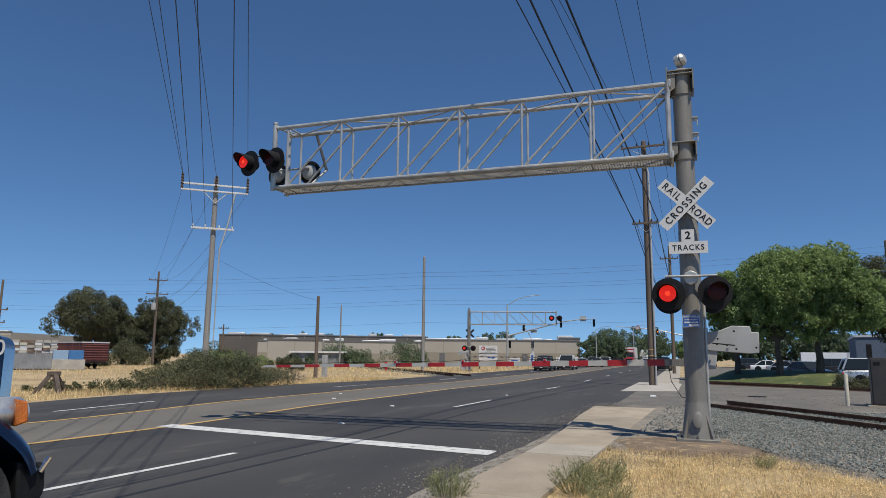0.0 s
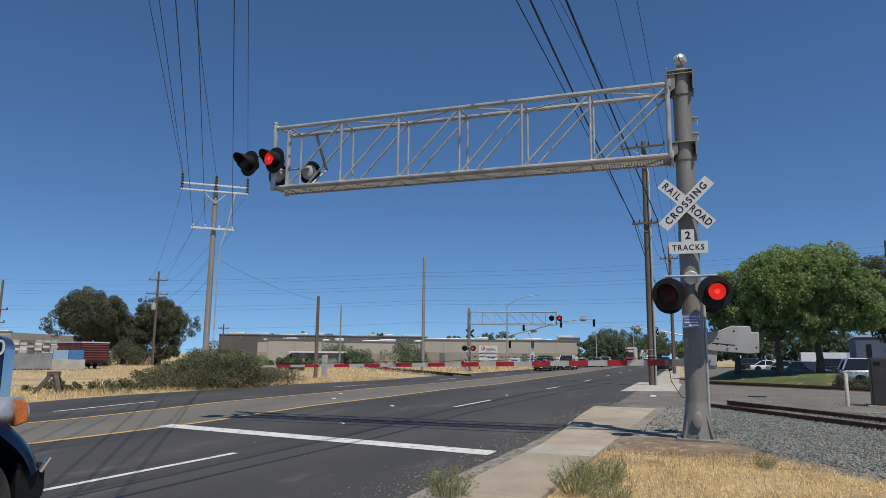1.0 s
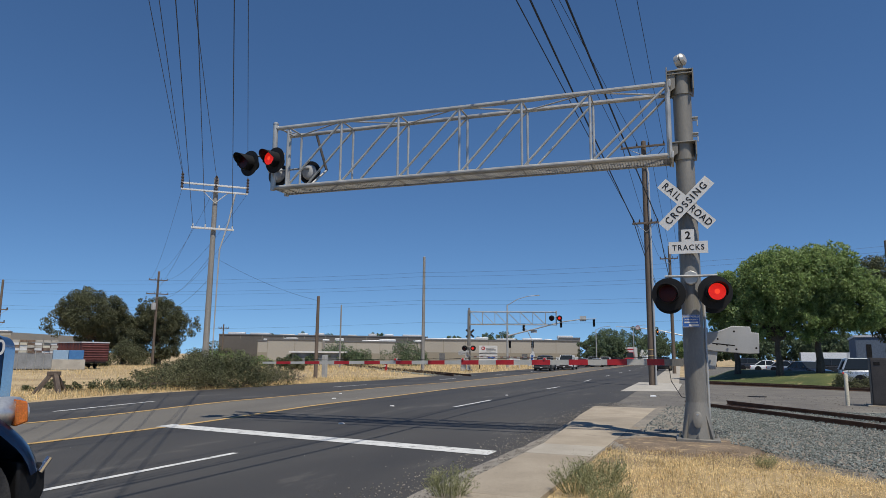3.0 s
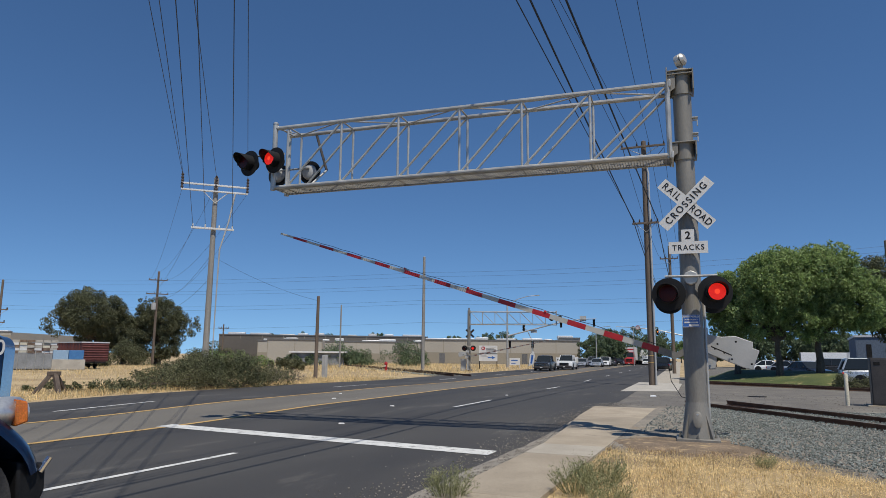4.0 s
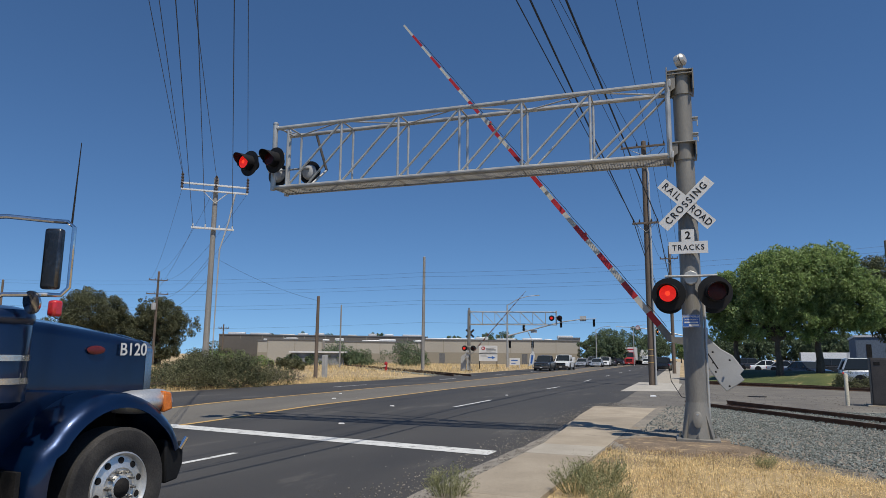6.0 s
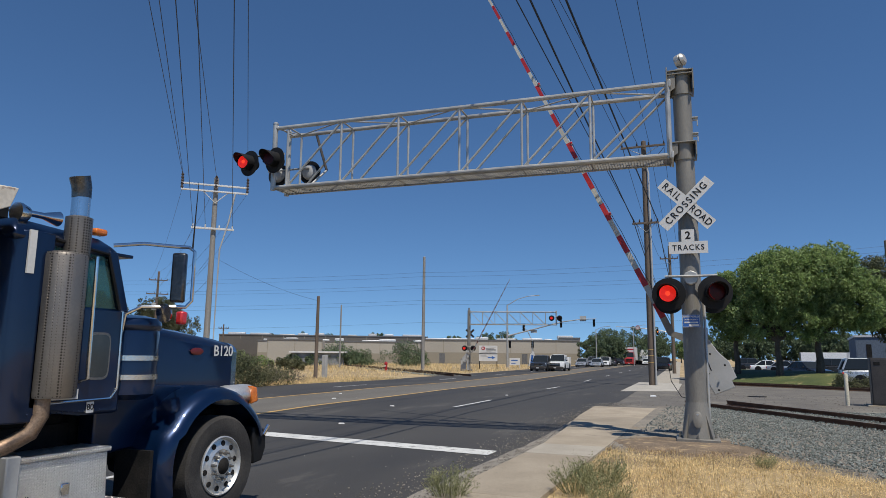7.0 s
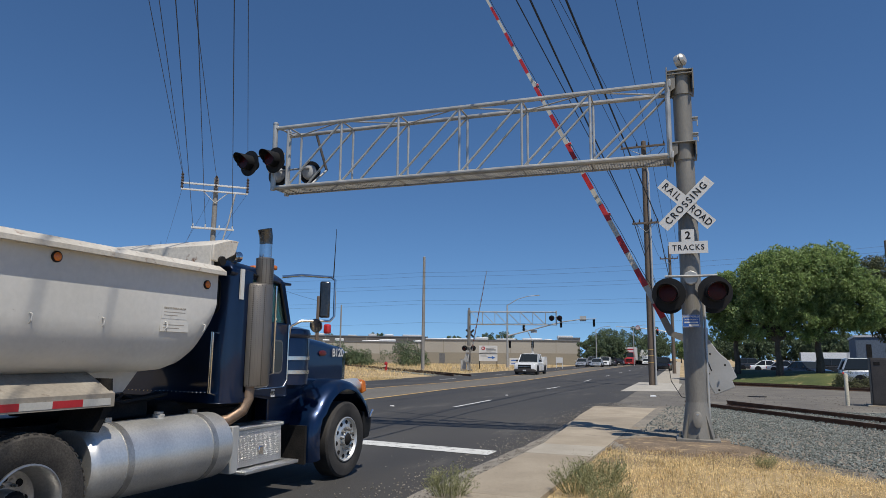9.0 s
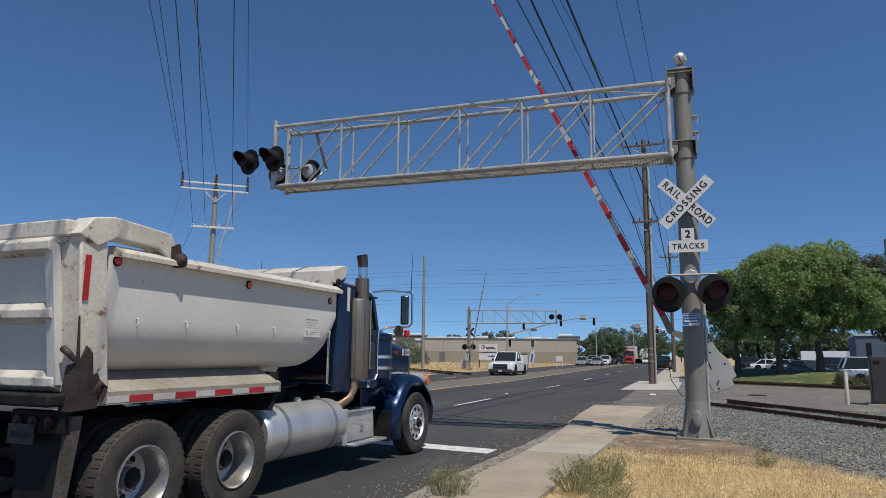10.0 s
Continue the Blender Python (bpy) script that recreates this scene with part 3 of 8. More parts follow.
def tree(name, label, at, blobs, trunk, leaves, size, leaf, seed, clumps=60, droop=0.3, group="", bark=None, top=None):
    """blobs: ellipsoids (x, y, z, rx, ry, rz) of the crown; trunk: radius at the foot."""
    rnd = random.Random(seed)
    t = thing(name, label, "tree", pose(*at), group)
    cl = []
    vol = [b[3] * b[4] * b[5] for b in blobs]
    for b, vl in zip(blobs, vol):
        for _ in range(max(4, int(clumps * vl / sum(vol)))):
            d = Vector((rnd.gauss(0, 1), rnd.gauss(0, 1), rnd.gauss(0, 1))).normalized() * rnd.uniform(0.4, 0.95) ** 0.6
            cl.append((b[0] + d.x * b[3], b[1] + d.y * b[4], b[2] + d.z * b[5], rnd.uniform(0.12, 0.27) * min(b[3], b[5])))
    fork = (top or min(b[2] - b[5] for b in blobs) * 0.9 + 0.6)
    wood = Shape().tube([(0, 0, -0.2), (0.05, 0.02, fork * 0.35), (-0.04, 0.06, fork * 0.7), (0.03, 0, fork)], [trunk * 1.35, trunk, trunk * 0.88, trunk * 0.75], 9)
    for c in rnd.sample(cl, min(len(cl), 13)):
        mid = (c[0] * 0.45 + rnd.uniform(-0.2, 0.2), c[1] * 0.45, fork + (c[2] - fork) * 0.5 + 0.2)
        wood.tube([(0, 0, fork - 0.25), mid, c[:3]], [trunk * 0.55, trunk * 0.3, trunk * 0.08], 6)
    part("trunk", wood, bark or BARK, t)
    part("crown", leaf_mesh("crown", cl, leaves, 1, size, seed, droop), leaf, t)
    return t


NEARER = 0.9


def shade_tree(label, at, blobs, trunk, leaves, leaf, seed, clumps, group="", top=None):
    """A lawn tree, its foot on the mound."""
    x, y = at[0] * NEARER, at[1] * NEARER
    return tree("shade_tree", label, (x, y, max(0.0, mound(x, y))), [tuple(v * NEARER for v in b) for b in blobs], trunk, int(leaves * 0.72), 0.12, leaf, seed, clumps, group=group, top=top)


shade_tree("round-crowned green street tree on the lawn", (1.3, 62), [(0, 0, 6.0, 2.5, 2.6, 2.6), (-0.8, 0, 6.8, 1.7, 1.6, 1.7), (0.9, 0.6, 4.4, 2.4, 2.2, 1.7), (-0.6, 0, 4.0, 1.8, 1.8, 1.4)], 0.2, 51000, LEAF_GREEN, 11, 360, group="lawn trees")
shade_tree("tall leafy green street tree with a dark trunk", (4.3, 60), [(0.4, 0, 7.0, 3.4, 3.0, 2.9), (-1.4, 0, 4.8, 2.6, 2.4, 2.1), (1.6, 0, 4.6, 2.6, 2.4, 2.0), (0.5, 0, 8.9, 1.6, 1.6, 1.3)], 0.22, 74800, LEAF_GREEN, 12, 510, group="lawn trees", top=2.6)
shade_tree("broad green street tree shading the parking lot", (7.2, 60.5), [(0.4, 0, 7.2, 3.3, 3.0, 2.8), (2.6, 0, 5.6, 2.8, 2.4, 2.6), (0.2, 0, 4.8, 2.8, 2.4, 2.0), (1.2, 0, 9.0, 1.8, 1.7, 1.4)], 0.24, 78200, LEAF_GREEN, 13, 525, group="lawn trees", top=2.6)
shade_tree("olive-green tree at the edge of the lawn", (12.6, 64), [(0, 0, 6.4, 3.0, 3.0, 3.4), (1.5, 0, 5.2, 3.4, 3.0, 3.0)], 0.22, 40800, LEAF_DARK, 14, 345, group="lawn trees")
for k, (x, y, h) in enumerate(((-1, 150, 6), (5, 140, 6), (12, 150, 7), (18, 142, 6.5), (25, 150, 6.5), (31, 143, 7), (37, 150, 8), (46, 140, 7))):
    tree("parking_lot_tree", "green tree behind the parked trucks", (x, y, 0), [(0, 0, h * 0.6, 4.5, 4, h * 0.4), (2, 0, h * 0.5, 4, 4, h * 0.35)], 0.25, 12000, 0.24, HAZE_TREES, 40 + k, 130, group="parking lot trees")

# eucalyptus clump across the road
tree("eucalyptus_tree", "large dark grey-green eucalyptus with drooping crown", (-79.5, 67.5, 0), [(0, 0, 7.0, 4.6, 4.0, 3.2), (-2.2, -2.6, 5.4, 2.6, 2.4, 2.2), (1.6, 2.2, 5.2, 3.0, 3.0, 3.2), (-0.5, -0.8, 8.8, 2.6, 2.6, 1.6)], 0.45, 62000, 0.125, LEAF_DARK, 21, 420, 0.8, "eucalyptus clump", top=3.6)
tree("eucalyptus_tree", "dark eucalyptus with open ragged top", (-74.0, 74.3, 0), [(0, 0, 6.4, 3.6, 3.4, 3.0), (2.4, 2.4, 5.6, 2.2, 2.2, 2.0), (0, 0, 3.2, 3.6, 3.4, 2.6), (-1.0, -1.4, 8.2, 2.0, 2.0, 1.4)], 0.4, 58000, 0.125, LEAF_DARK, 22, 400, 0.8, "eucalyptus clump", top=3.4)
tree("eucalyptus_tree", "dark eucalyptus leaning over the fence", (-77.5, 71.5, 0), [(0, 0, 4.2, 3.4, 3.2, 2.6), (-2.8, -3.2, 3.4, 2.4, 2.4, 2.0)], 0.35, 36000, 0.125, LEAF_DARK, 23, 260, 0.8, "eucalyptus clump", top=2.2)


def bush(name, label, at, blobs, leaves, size, leaf, seed, clumps=50):
    rnd = random.Random(seed)
    t = thing(name, label, "bush", pose(*at))
    cl = []
    stems = Shape()
    for b in blobs:
        for _ in range(max(6, clumps // len(blobs))):
            d = Vector((rnd.gauss(0, 1), rnd.gauss(0, 1), abs(rnd.gauss(0, 1)))).normalized() * rnd.uniform(0.3, 1) ** 0.5
            cl.append((b[0] + d.x * b[3], b[1] + d.y * b[4], b[2] + d.z * b[5], rnd.uniform(0.2, 0.4) * b[5]))
        for c in rnd.sample(cl, 5):
            stems.tube([(b[0], b[1], -0.05), (c[0], c[1], c[2])], [0.03, 0.008], 5)
    part("stalk", stems, BARK, t)
    part("foliage", leaf_mesh("foliage", cl, leaves, 1, size, seed, 0.0), leaf, t)
    return t


bush("bramble_thicket", "sprawling grey-green bramble thicket beside the road", (-22.4, 24.3, 0), [(0, -1.8, 0.2, 1.4, 1.6, 0.75), (0.4, 0.3, 0.3, 1.7, 1.5, 1.35), (0.8, 2.4, 0.3, 1.6, 1.5, 1.3), (1.2, 4.4, 0.2, 1.3, 1.4, 0.9), (-2.2, 1.5, 0.2, 1.6, 1.8, 1.1), (-0.6, -3.4, 0.1, 1.2, 1.4, 0.5), (0.6, 1.4, 0.3, 1.6, 1.5, 1.35)], 42000, 0.05, LEAF_BUSH, 31, 420)
bush("dead_brush", "grey-brown dead brush at the end of the thicket", (-23.3, 31.2, 0), [(0, 0, 0.1, 1.0, 1.6, 0.95), (0.3, 1.6, 0.1, 0.9, 1.2, 0.7)], 7000, 0.04, TWIG, 33, 90)
bush("shrub", "dark green shrub at the foot of the eucalyptus", (-73.7, 68.5, 0), [(0, 0, 0.4, 2.0, 1.8, 2.6), (1.2, 0.8, 0.3, 1.4, 1.4, 1.8)], 9000, 0.11, LEAF_DARK, 34, 90)
bush("shrub", "fresh green shrub beyond the thicket", (-50.5, 62.0, 0), [(0, 0, 0.3, 2.4, 1.8, 1.5), (2.4, 1.4, 0.2, 1.6, 1.4, 1.1), (-1.8, -1.4, 0.2, 1.6, 1.4, 1.7)], 9000, 0.10, LEAF_GREEN, 35, 90)
bush("low_weeds", "low green-brown weeds in the dry verge", (-23.8, 20.5, 0.05), [(0, 0, 0, 1.6, 1.2, 0.35), (-1.5, -0.6, 0, 1.4, 0.9, 0.45), (1.2, 1.0, 0, 1.2, 1, 0.35)], 3500, 0.06, LEAF_BUSH, 32, 60)
for k, (x, y, rx, h) in enumerate(((-47.5, 99.5, 3.9, 4.0), (-56.5, 93.5, 2.4, 3.9), (-60.5, 91, 3.5, 1.9), (-53.5, 94, 3.2, 3.0), (-42, 60, 2.2, 1.2), (-57, 66, 3.2, 2.8), (-71, 60, 3, 2.2), (-63, 72, 3, 2.0))):
    bush("scrub", "dusty green scrub in the dry field", (x, y, 0), [(0, 0, 0.3, rx, rx * 0.8, h * 0.8), (rx * 0.4, 0, 0.2, rx * 0.7, rx * 0.6, h * 0.6)], 8000, 0.13 if h > 1.5 else 0.09, HAZE_TREES if k < 4 else LEAF_BUSH, 60 + k, 50)


def blades(name, n, place, h, w, material, label, seed, lean=0.5):
    rs = random.Random(seed)
    v, f = [], []
    for _ in range(n):
        x, y, z, s = place(rs)
        a, t = rs.uniform(0, 2 * pi), rs.uniform(0, lean)
        hh = h * s * rs.uniform(0.5, 1.3)
        dx, dy = cos(a) * w, sin(a) * w
        b = rs.uniform(0, 2 * pi)
        tx, ty = cos(b) * min(t, 2.2) * hh, sin(b) * min(t, 2.2) * hh
        k = len(v)
        v += [(x - dx, y - dy, z), (x + dx, y + dy, z), (x + tx * 0.45 + dx * 0.6, y + ty * 0.45 + dy * 0.6, z + hh * 0.6 / (1 + t * t * 0.5)), (x + tx * 0.45 - dx * 0.6, y + ty * 0.45 - dy * 0.6, z + hh * 0.6 / (1 + t * t * 0.5)), (x + tx, y + ty, z + hh * max(0.2, 1 - 0.35 * t))]
        f += [(k, k + 1, k + 2, k + 3), (k + 3, k + 2, k + 4)]
    me = bpy.data.meshes.new(name)
    me.from_pydata(v, [], f)
    me.materials.append(material)
    return tagged(new(name, me), label, "grass", "", "stuff")


def straw_place(r):
    while True:
        x, y = r.uniform(-1.85, 5.5), r.uniform(5.5, 12.6)
        if y > min(12.4, stone_edge(x) + 0.1):
            continue
        if r.random() > 0.35 + 0.9 * noise.noise((x * 1.1, y * 1.1, 7)) + 0.35:
            continue
        return x, y, level(x, y) - 0.035 + 0.03 * r.random(), 0.6 + 0.7 * r.random()


blades("dry_grass", 60000, straw_place, 0.05, 0.0042, STRAW, "short trampled golden dry grass", 71, 2.6)
blades("dry_grass", 5000, lambda r: (lambda x, y: (x, y, level(x, y) + 0.005, r.uniform(0.4, 1.3)))(min(1.6, max(-1.8, r.gauss(-0.5, 0.8))), r.uniform(11.6, 14.2)), 0.035, 0.004, STRAW_BROWN, "brown dead thatch and needles on the bare earth", 76, 3.0)
blades("dry_grass", 900, lambda r: (lambda x, y: (x, y, level(x, y) - 0.02, r.uniform(0.5, 1.6)))(-1.6 + abs(r.gauss(0, 1.2)), r.uniform(7, 11)), 0.16, 0.003, STRAW, "taller dry grass stalks", 72, 0.6)
blades("dry_grass", 20000, lambda r: (lambda x, y: (x, y, level(x, y) - 0.03, r.uniform(0.3, 1.5)))(-20.9 - abs(r.gauss(0, 3.0)), r.uniform(8, 44)), 0.17, 0.010, STRAW, "dry golden grass along the far verge", 73, 0.7)
blades("dry_grass", 20000, lambda r: (lambda x, y: (x, y, -0.03, r.uniform(0.3, 1.6)))(r.uniform(-75, -23), r.uniform(24, 80)), 0.20, 0.016, STRAW, "dry golden grass of the vacant field", 74, 0.7)
blades("dry_grass", 7000, lambda r: (lambda x, y: (x + bend(y), y, -0.03, r.uniform(0.4, 1.6)))(r.uniform(-60, -20.6), r.uniform(62, 120)), 0.36, 0.025, STRAW, "dry golden grass beyond the crossing", 75, 0.7)


def weed(label, at, n, h, seed, spread):
    """A wiry roadside weed: branching stems with small leaves."""
    r = random.Random(seed)
    t = thing("roadside_weed", label, "weed", pose(*at), "roadside weeds")
    st, tips = Shape(), []
    for _ in range(n):
        a, s = r.uniform(0, 2 * pi), spread * sqrt(r.random())
        x0, y0 = cos(a) * s * 0.5, sin(a) * s * 0.5
        x1, y1 = cos(a) * s + r.uniform(-0.05, 0.05), sin(a) * s + r.uniform(-0.05, 0.05)
        hh = h * r.uniform(0.55, 1.1) * (1 - 0.45 * s / spread)
        p = [(x0, y0, 0), ((x0 + x1) / 2, (y0 + y1) / 2, hh * 0.55), (x1, y1, hh)]
        st.tube(p, [0.004, 0.003, 0.0015], 4, False)
        for q in range(5):
            u = r.uniform(0.25, 1)
            bx, by, bz = x0 + (x1 - x0) * u, y0 + (y1 - y0) * u, hh * u
            e = (bx + r.uniform(-0.07, 0.07), by + r.uniform(-0.07, 0.07), bz + r.uniform(0.01, 0.09))
            st.tube([(bx, by, bz), e], [0.002, 0.001], 3, False)
            tips.append((*e, 0.035))
    part("stalk", st, WEED, t, "thin grey-green stems")
    part("foliage", leaf_mesh("foliage", tips, len(tips) * 4, 1, 0.012, seed), WEED, t)
    return t


weed("wiry yellow-green weed growing at the road edge", (-2.78, 7.05, 0.1), 70, 0.42, 81, 0.30)
weed("spiky green weed in the dry grass by the sidewalk", (-1.55, 7.9, 0.12), 80, 0.42, 82, 0.32)
weed("spiky green weed spreading over the sidewalk edge", (-1.38, 8.5, 0.12), 80, 0.40, 83, 0.36)
weed("small green weed in the dry grass", (-1.15, 7.35, 0.12), 40, 0.30, 84, 0.28)
weed("low grey-green weed at the gravel edge", (0.55, 10.9, 0.12), 26, 0.16, 85, 0.22)


# ---- crossing signal with cantilever ----
MAST_AT = (-0.444, 13.495, 0.13)
MAST_TURN = 3.167


def disc_lamp(parent, m, flashers, key, name="signal_light"):
    """A red flasher: black backboard, hood, housing, and a flip disc with a lit and a dark side behind its bezel. Faces -y of m."""
    head = part(name, Shape().lathe([(0.305, 0.0), (0.305, 0.012), (0.17, 0.02), (0.17, 0.022)], 36, pose(0, 0, 0, 90)), BLACK, parent, "black round backboard", m=m)
    part("housing", Shape().lathe([(0.11, -0.20), (0.13, -0.17), (0.135, -0.02), (0.135, 0.0)], 24, pose(0, 0, 0, 90)), BLACK, head, m=pose(0, -0.0, 0))
    hood = Shape()
    rings = []
    for a in [radians(200 - 220 * i / 26) for i in range(27)]:
        dep = 0.21 + 0.22 * max(0.0, sin(a)) ** 0.7
        rings.append([(0.188 * cos(a), -0.01, 0.188 * sin(a)), (0.180 * cos(a), -0.01, 0.180 * sin(a)), (0.180 * cos(a), -dep, 0.180 * sin(a) - 0.06 * dep), (0.188 * cos(a), -dep, 0.188 * sin(a) - 0.06 * dep)])
    hood.loft(rings)
    part("hood", hood, BLACK, head, "black sheet-metal visor")
    flip = part("lens", Shape().lathe([(0.001, 0.010), (0.045, 0.009), (0.10, 0.005), (0.150, 0.001)], 32, pose(0, 0, 0, 90), None, False).lathe([(0.150, -0.001), (0.10, -0.005), (0.045, -0.009), (0.001, -0.010)], 32, pose(0, 0, 0, 90), None, False), LENS_ON, head, "red flashing lens", m=pose(0, -0.185, 0))
    me = flip.data
    me.materials.append(LENS_OFF)
    me.materials.append(LENS_HOT)
    for p in me.polygons:
        lit = p.center.y < 0 if abs(p.center.y) > 1e-5 else p.index < len(me.polygons) / 2
        p.material_index = (2 if hypot(p.center.x, p.center.z) < 0.04 else 0) if lit else 1
    part("bezel", Shape().lathe([(0.155, 0.02), (0.168, 0.02), (0.172, 0.03), (0.172, 0.19), (0.164, 0.20), (0.155, 0.195), (0.152, 0.185), (0.155, 0.02)], 32, pose(0, 0, 0, 90), None, False), BLACK, head)
    flashers.append((flip, key))
    return head


FLASH = []


def truss(parent, x0, x1, zb, zt, half, posts, mat_, top_post, flip=1):
    """A four-chord cantilever truss along x, with posts, diagonals and a mesh walkway on the bottom."""
    for y in (-half, half):
        for z in (zb, zt):
            part("chord", Shape().tube([(x0, y, z), (x1, y, z)], 0.047 if z == zt else 0.045, 10), mat_, parent)
        for p in posts:
            part("post", Shape().tube([(p, y, zb), (p, y, zt)], 0.027, 8), mat_, parent)
        ends = posts + [x1]
        for a, b in zip(ends[:-1], ends[1:]):
            part("diagonal", Shape().tube([(a + 0.06 * flip, y, zb + 0.04), (b - 0.02 * flip, y, zt - 0.03)], 0.025, 8), mat_, parent)
        part("end_post", Shape().tube([(x0 - 0.02, y, zb - 0.06), (x0 - 0.02, y, zt + 0.1)], 0.06, 12).lathe([(0.065, 0), (0.065, 0.03), (0.03, 0.06)], 12, pose(x0 - 0.02, y, zt + 0.1)), mat_, parent)
    for p in posts + [x0 + 0.1 * flip]:
        for z in (zb, zt):
            part("tie_bar", Shape().tube([(p, -half, z), (p, half, z)], 0.02, 6), mat_, parent)
    ends = [x0] + posts + [x1]
    for i, (a, b) in enumerate(zip(ends[:-1], ends[1:])):
        part("lacing", Shape().tube([(a, half if i % 2 else -half, zt), (b, -half if i % 2 else half, zt)], 0.016, 6), mat_, parent)
    grate = Shape()
    a, b = min(x0, x1), max(x0, x1)
    k = int((b - a) / 0.055)
    for i in range(k):
        x = a + (b - a) * (i + 0.5) / k
        grate.box(x - 0.004, x + 0.004, -half + 0.05, half - 0.05, zb - 0.035, zb - 0.005)
    for j in range(7):
        y = -half + 0.07 + (2 * half - 0.14) * j / 6
        grate.box(a, b, y - 0.004, y + 0.004, zb - 0.04, zb - 0.005)
    for j in (-half + 0.045, half - 0.045):
        grate.box(a, b, j - 0.02, j + 0.02, zb - 0.05, zb - 0.0)
    part("walkway_grating", grate, mat_, parent, "open steel grating walkway")
    for z in (zb, zt):
        part("wall_bracket", Shape().box(min(x1, top_post), max(x1, top_post), -half - 0.05, half + 0.05, z - 0.07, z + 0.07), mat_, parent, bevel=0.01)


def crossbuck(parent, m, text=True, paint=None):
    blade = Shape().box(-0.61, 0.61, -0.004, 0.004, -0.114, 0.114)
    a = part("crossbuck_blade", blade, paint or SIGN_WHITE, parent, "dark back of a blade" if paint else "white blade with black lettering", m=m @ pose(0, 0.012, 0, 0, 45))
    b = part("crossbuck_blade", blade, paint or SIGN_WHITE, parent, "dark back of a blade" if paint else "white blade with black lettering", m=m @ pose(0, 0.0, 0, 0, -45))
    if text:
        letters("lettering", "RAIL", 0.185, BLACK, a, pose(-0.355, -0.008, 0), bold=0.002, width=0.86, space=1.32)
        letters("lettering", "ROAD", 0.185, BLACK, a, pose(0.345, -0.008, 0), bold=0.002, width=0.86, space=1.15)
        letters("lettering", "CROSSING", 0.185, BLACK, b, pose(0, -0.008, 0), bold=0.002, width=0.90, space=1.36)


def signal_mast():
    t = thing("crossing_signal", "grey steel crossing signal mast with lattice cantilever, crossbuck and red flashers", "railroad signal", pose(*MAST_AT, 0, 0, MAST_TURN))
    part("mast", Shape().lathe([(0.185, 0.05), (0.185, 3.9), (0.18, 3.92), (0.172, 5.5), (0.172, 7.0)], 32), MAST_PAINT, t)
    part("base_plate", Shape().box(-0.37, 0.37, -0.37, 0.37, 0.0, 0.085), MAST_PAINT, t, bevel=0.008)
    for k in range(4):
        part("gusset", Shape().prism([(0.16, 0.04), (0.36, 0.04), (0.36, 0.10), (0.18, 0.62), (0.16, 0.62)], -0.012, 0.012, pose(0, 0, 0, 90, 0, 45 + 90 * k)), MAST_PAINT, t)
        part("bolt", Shape().lathe([(0.028, 0.0), (0.028, 0.04), (0.014, 0.04), (0.014, 0.09)], 8, pose(0.31 * cos(pi / 2 * k), 0.31 * sin(pi / 2 * k), 0.085)), MAST_PAINT, t)
    foot = Shape()
    foot.loft([[(0.30 * cos(a) * (1 if abs(cos(a)) < 0.8 else 0.95), 0.30 * sin(a), 0.045) for a in [2 * pi * i / 24 for i in range(24)]],
               [(0.22 * cos(a), 0.22 * sin(a), 0.50) for a in [2 * pi * i / 24 for i in range(24)]], [(0.187 * cos(a), 0.187 * sin(a), 0.72) for a in [2 * pi * i / 24 for i in range(24)]]])
    part("flared_foot", foot, MAST_PAINT, t)
    hatch = part("hand_hole_cover", Shape().lathe([(0.10, 0.0), (0.10, 0.012), (0.085, 0.02)], 24, pose(0, -0.285, 0.42, 80) @ Matrix.Diagonal((0.85, 1.45, 1, 1))), MAST_PAINT, t, "oval inspection cover with a bolt")
    for z in (0.33, 0.51):
        part("bolt", Shape().lathe([(0.018, 0), (0.018, 0.02)], 6, pose(0, -0.30 + (z - 0.33) * 0.15, z, 80)), GALV, hatch)
    for z0, z1 in ((5.30, 5.64), (6.62, 7.10)):
        clamp = part("clamp_band", Shape().lathe([(0.185, z0), (0.192, z0), (0.192, z1), (0.185, z1)], 28), MAST_PAINT, t)
        for z in ((z1 - 0.09, z1 - 0.07), (z1 - 0.02, z1)) if z1 > 6 else ((z1 - 0.02, z1),):
            part("flange", Shape().box(-0.26, 0.215, -0.235, 0.235, z[0], z[1]), MAST_PAINT, clamp, bevel=0.003)
        part("side_plate", Shape().prism([(0.20, z0 + 0.06), (0.225, z0 + 0.06), (0.225, z1), (0.20, z1)], -0.235, 0.235, pose(0, 0, 0, 90)), MAST_PAINT, clamp)
        part("end_plate", Shape().box(-0.285, -0.262, -0.36, 0.36, z0, z1 + 0.02), MAST_PAINT, clamp, bevel=0.003)
        for y in (-0.2, 0.2):
            part("web", Shape().prism([(-0.262, z0 + 0.02), (-0.12, z0 + 0.12), (-0.12, z1 - 0.03), (-0.262, z1 - 0.03)], y - 0.01, y + 0.01, pose(0, 0, 0, 90)), MAST_PAINT, clamp)
    part("cap", Shape().lathe([(0.2, 7.0), (0.2, 7.06), (0.19, 7.12), (0.15, 7.16), (0.07, 7.18), (0.045, 7.19), (0.045, 7.27)], 24), MAST_PAINT, t)
    bell = part("bell", Shape().lathe([(0.03, -0.10), (0.10, -0.095), (0.115, -0.05), (0.115, 0.01), (0.095, 0.03)], 24, pose(0, 0, 7.38, 0, 78, -25) @ Matrix.Diagonal((1.15, 1, 1, 1))), GALV, t, "pale grey crossing bell")
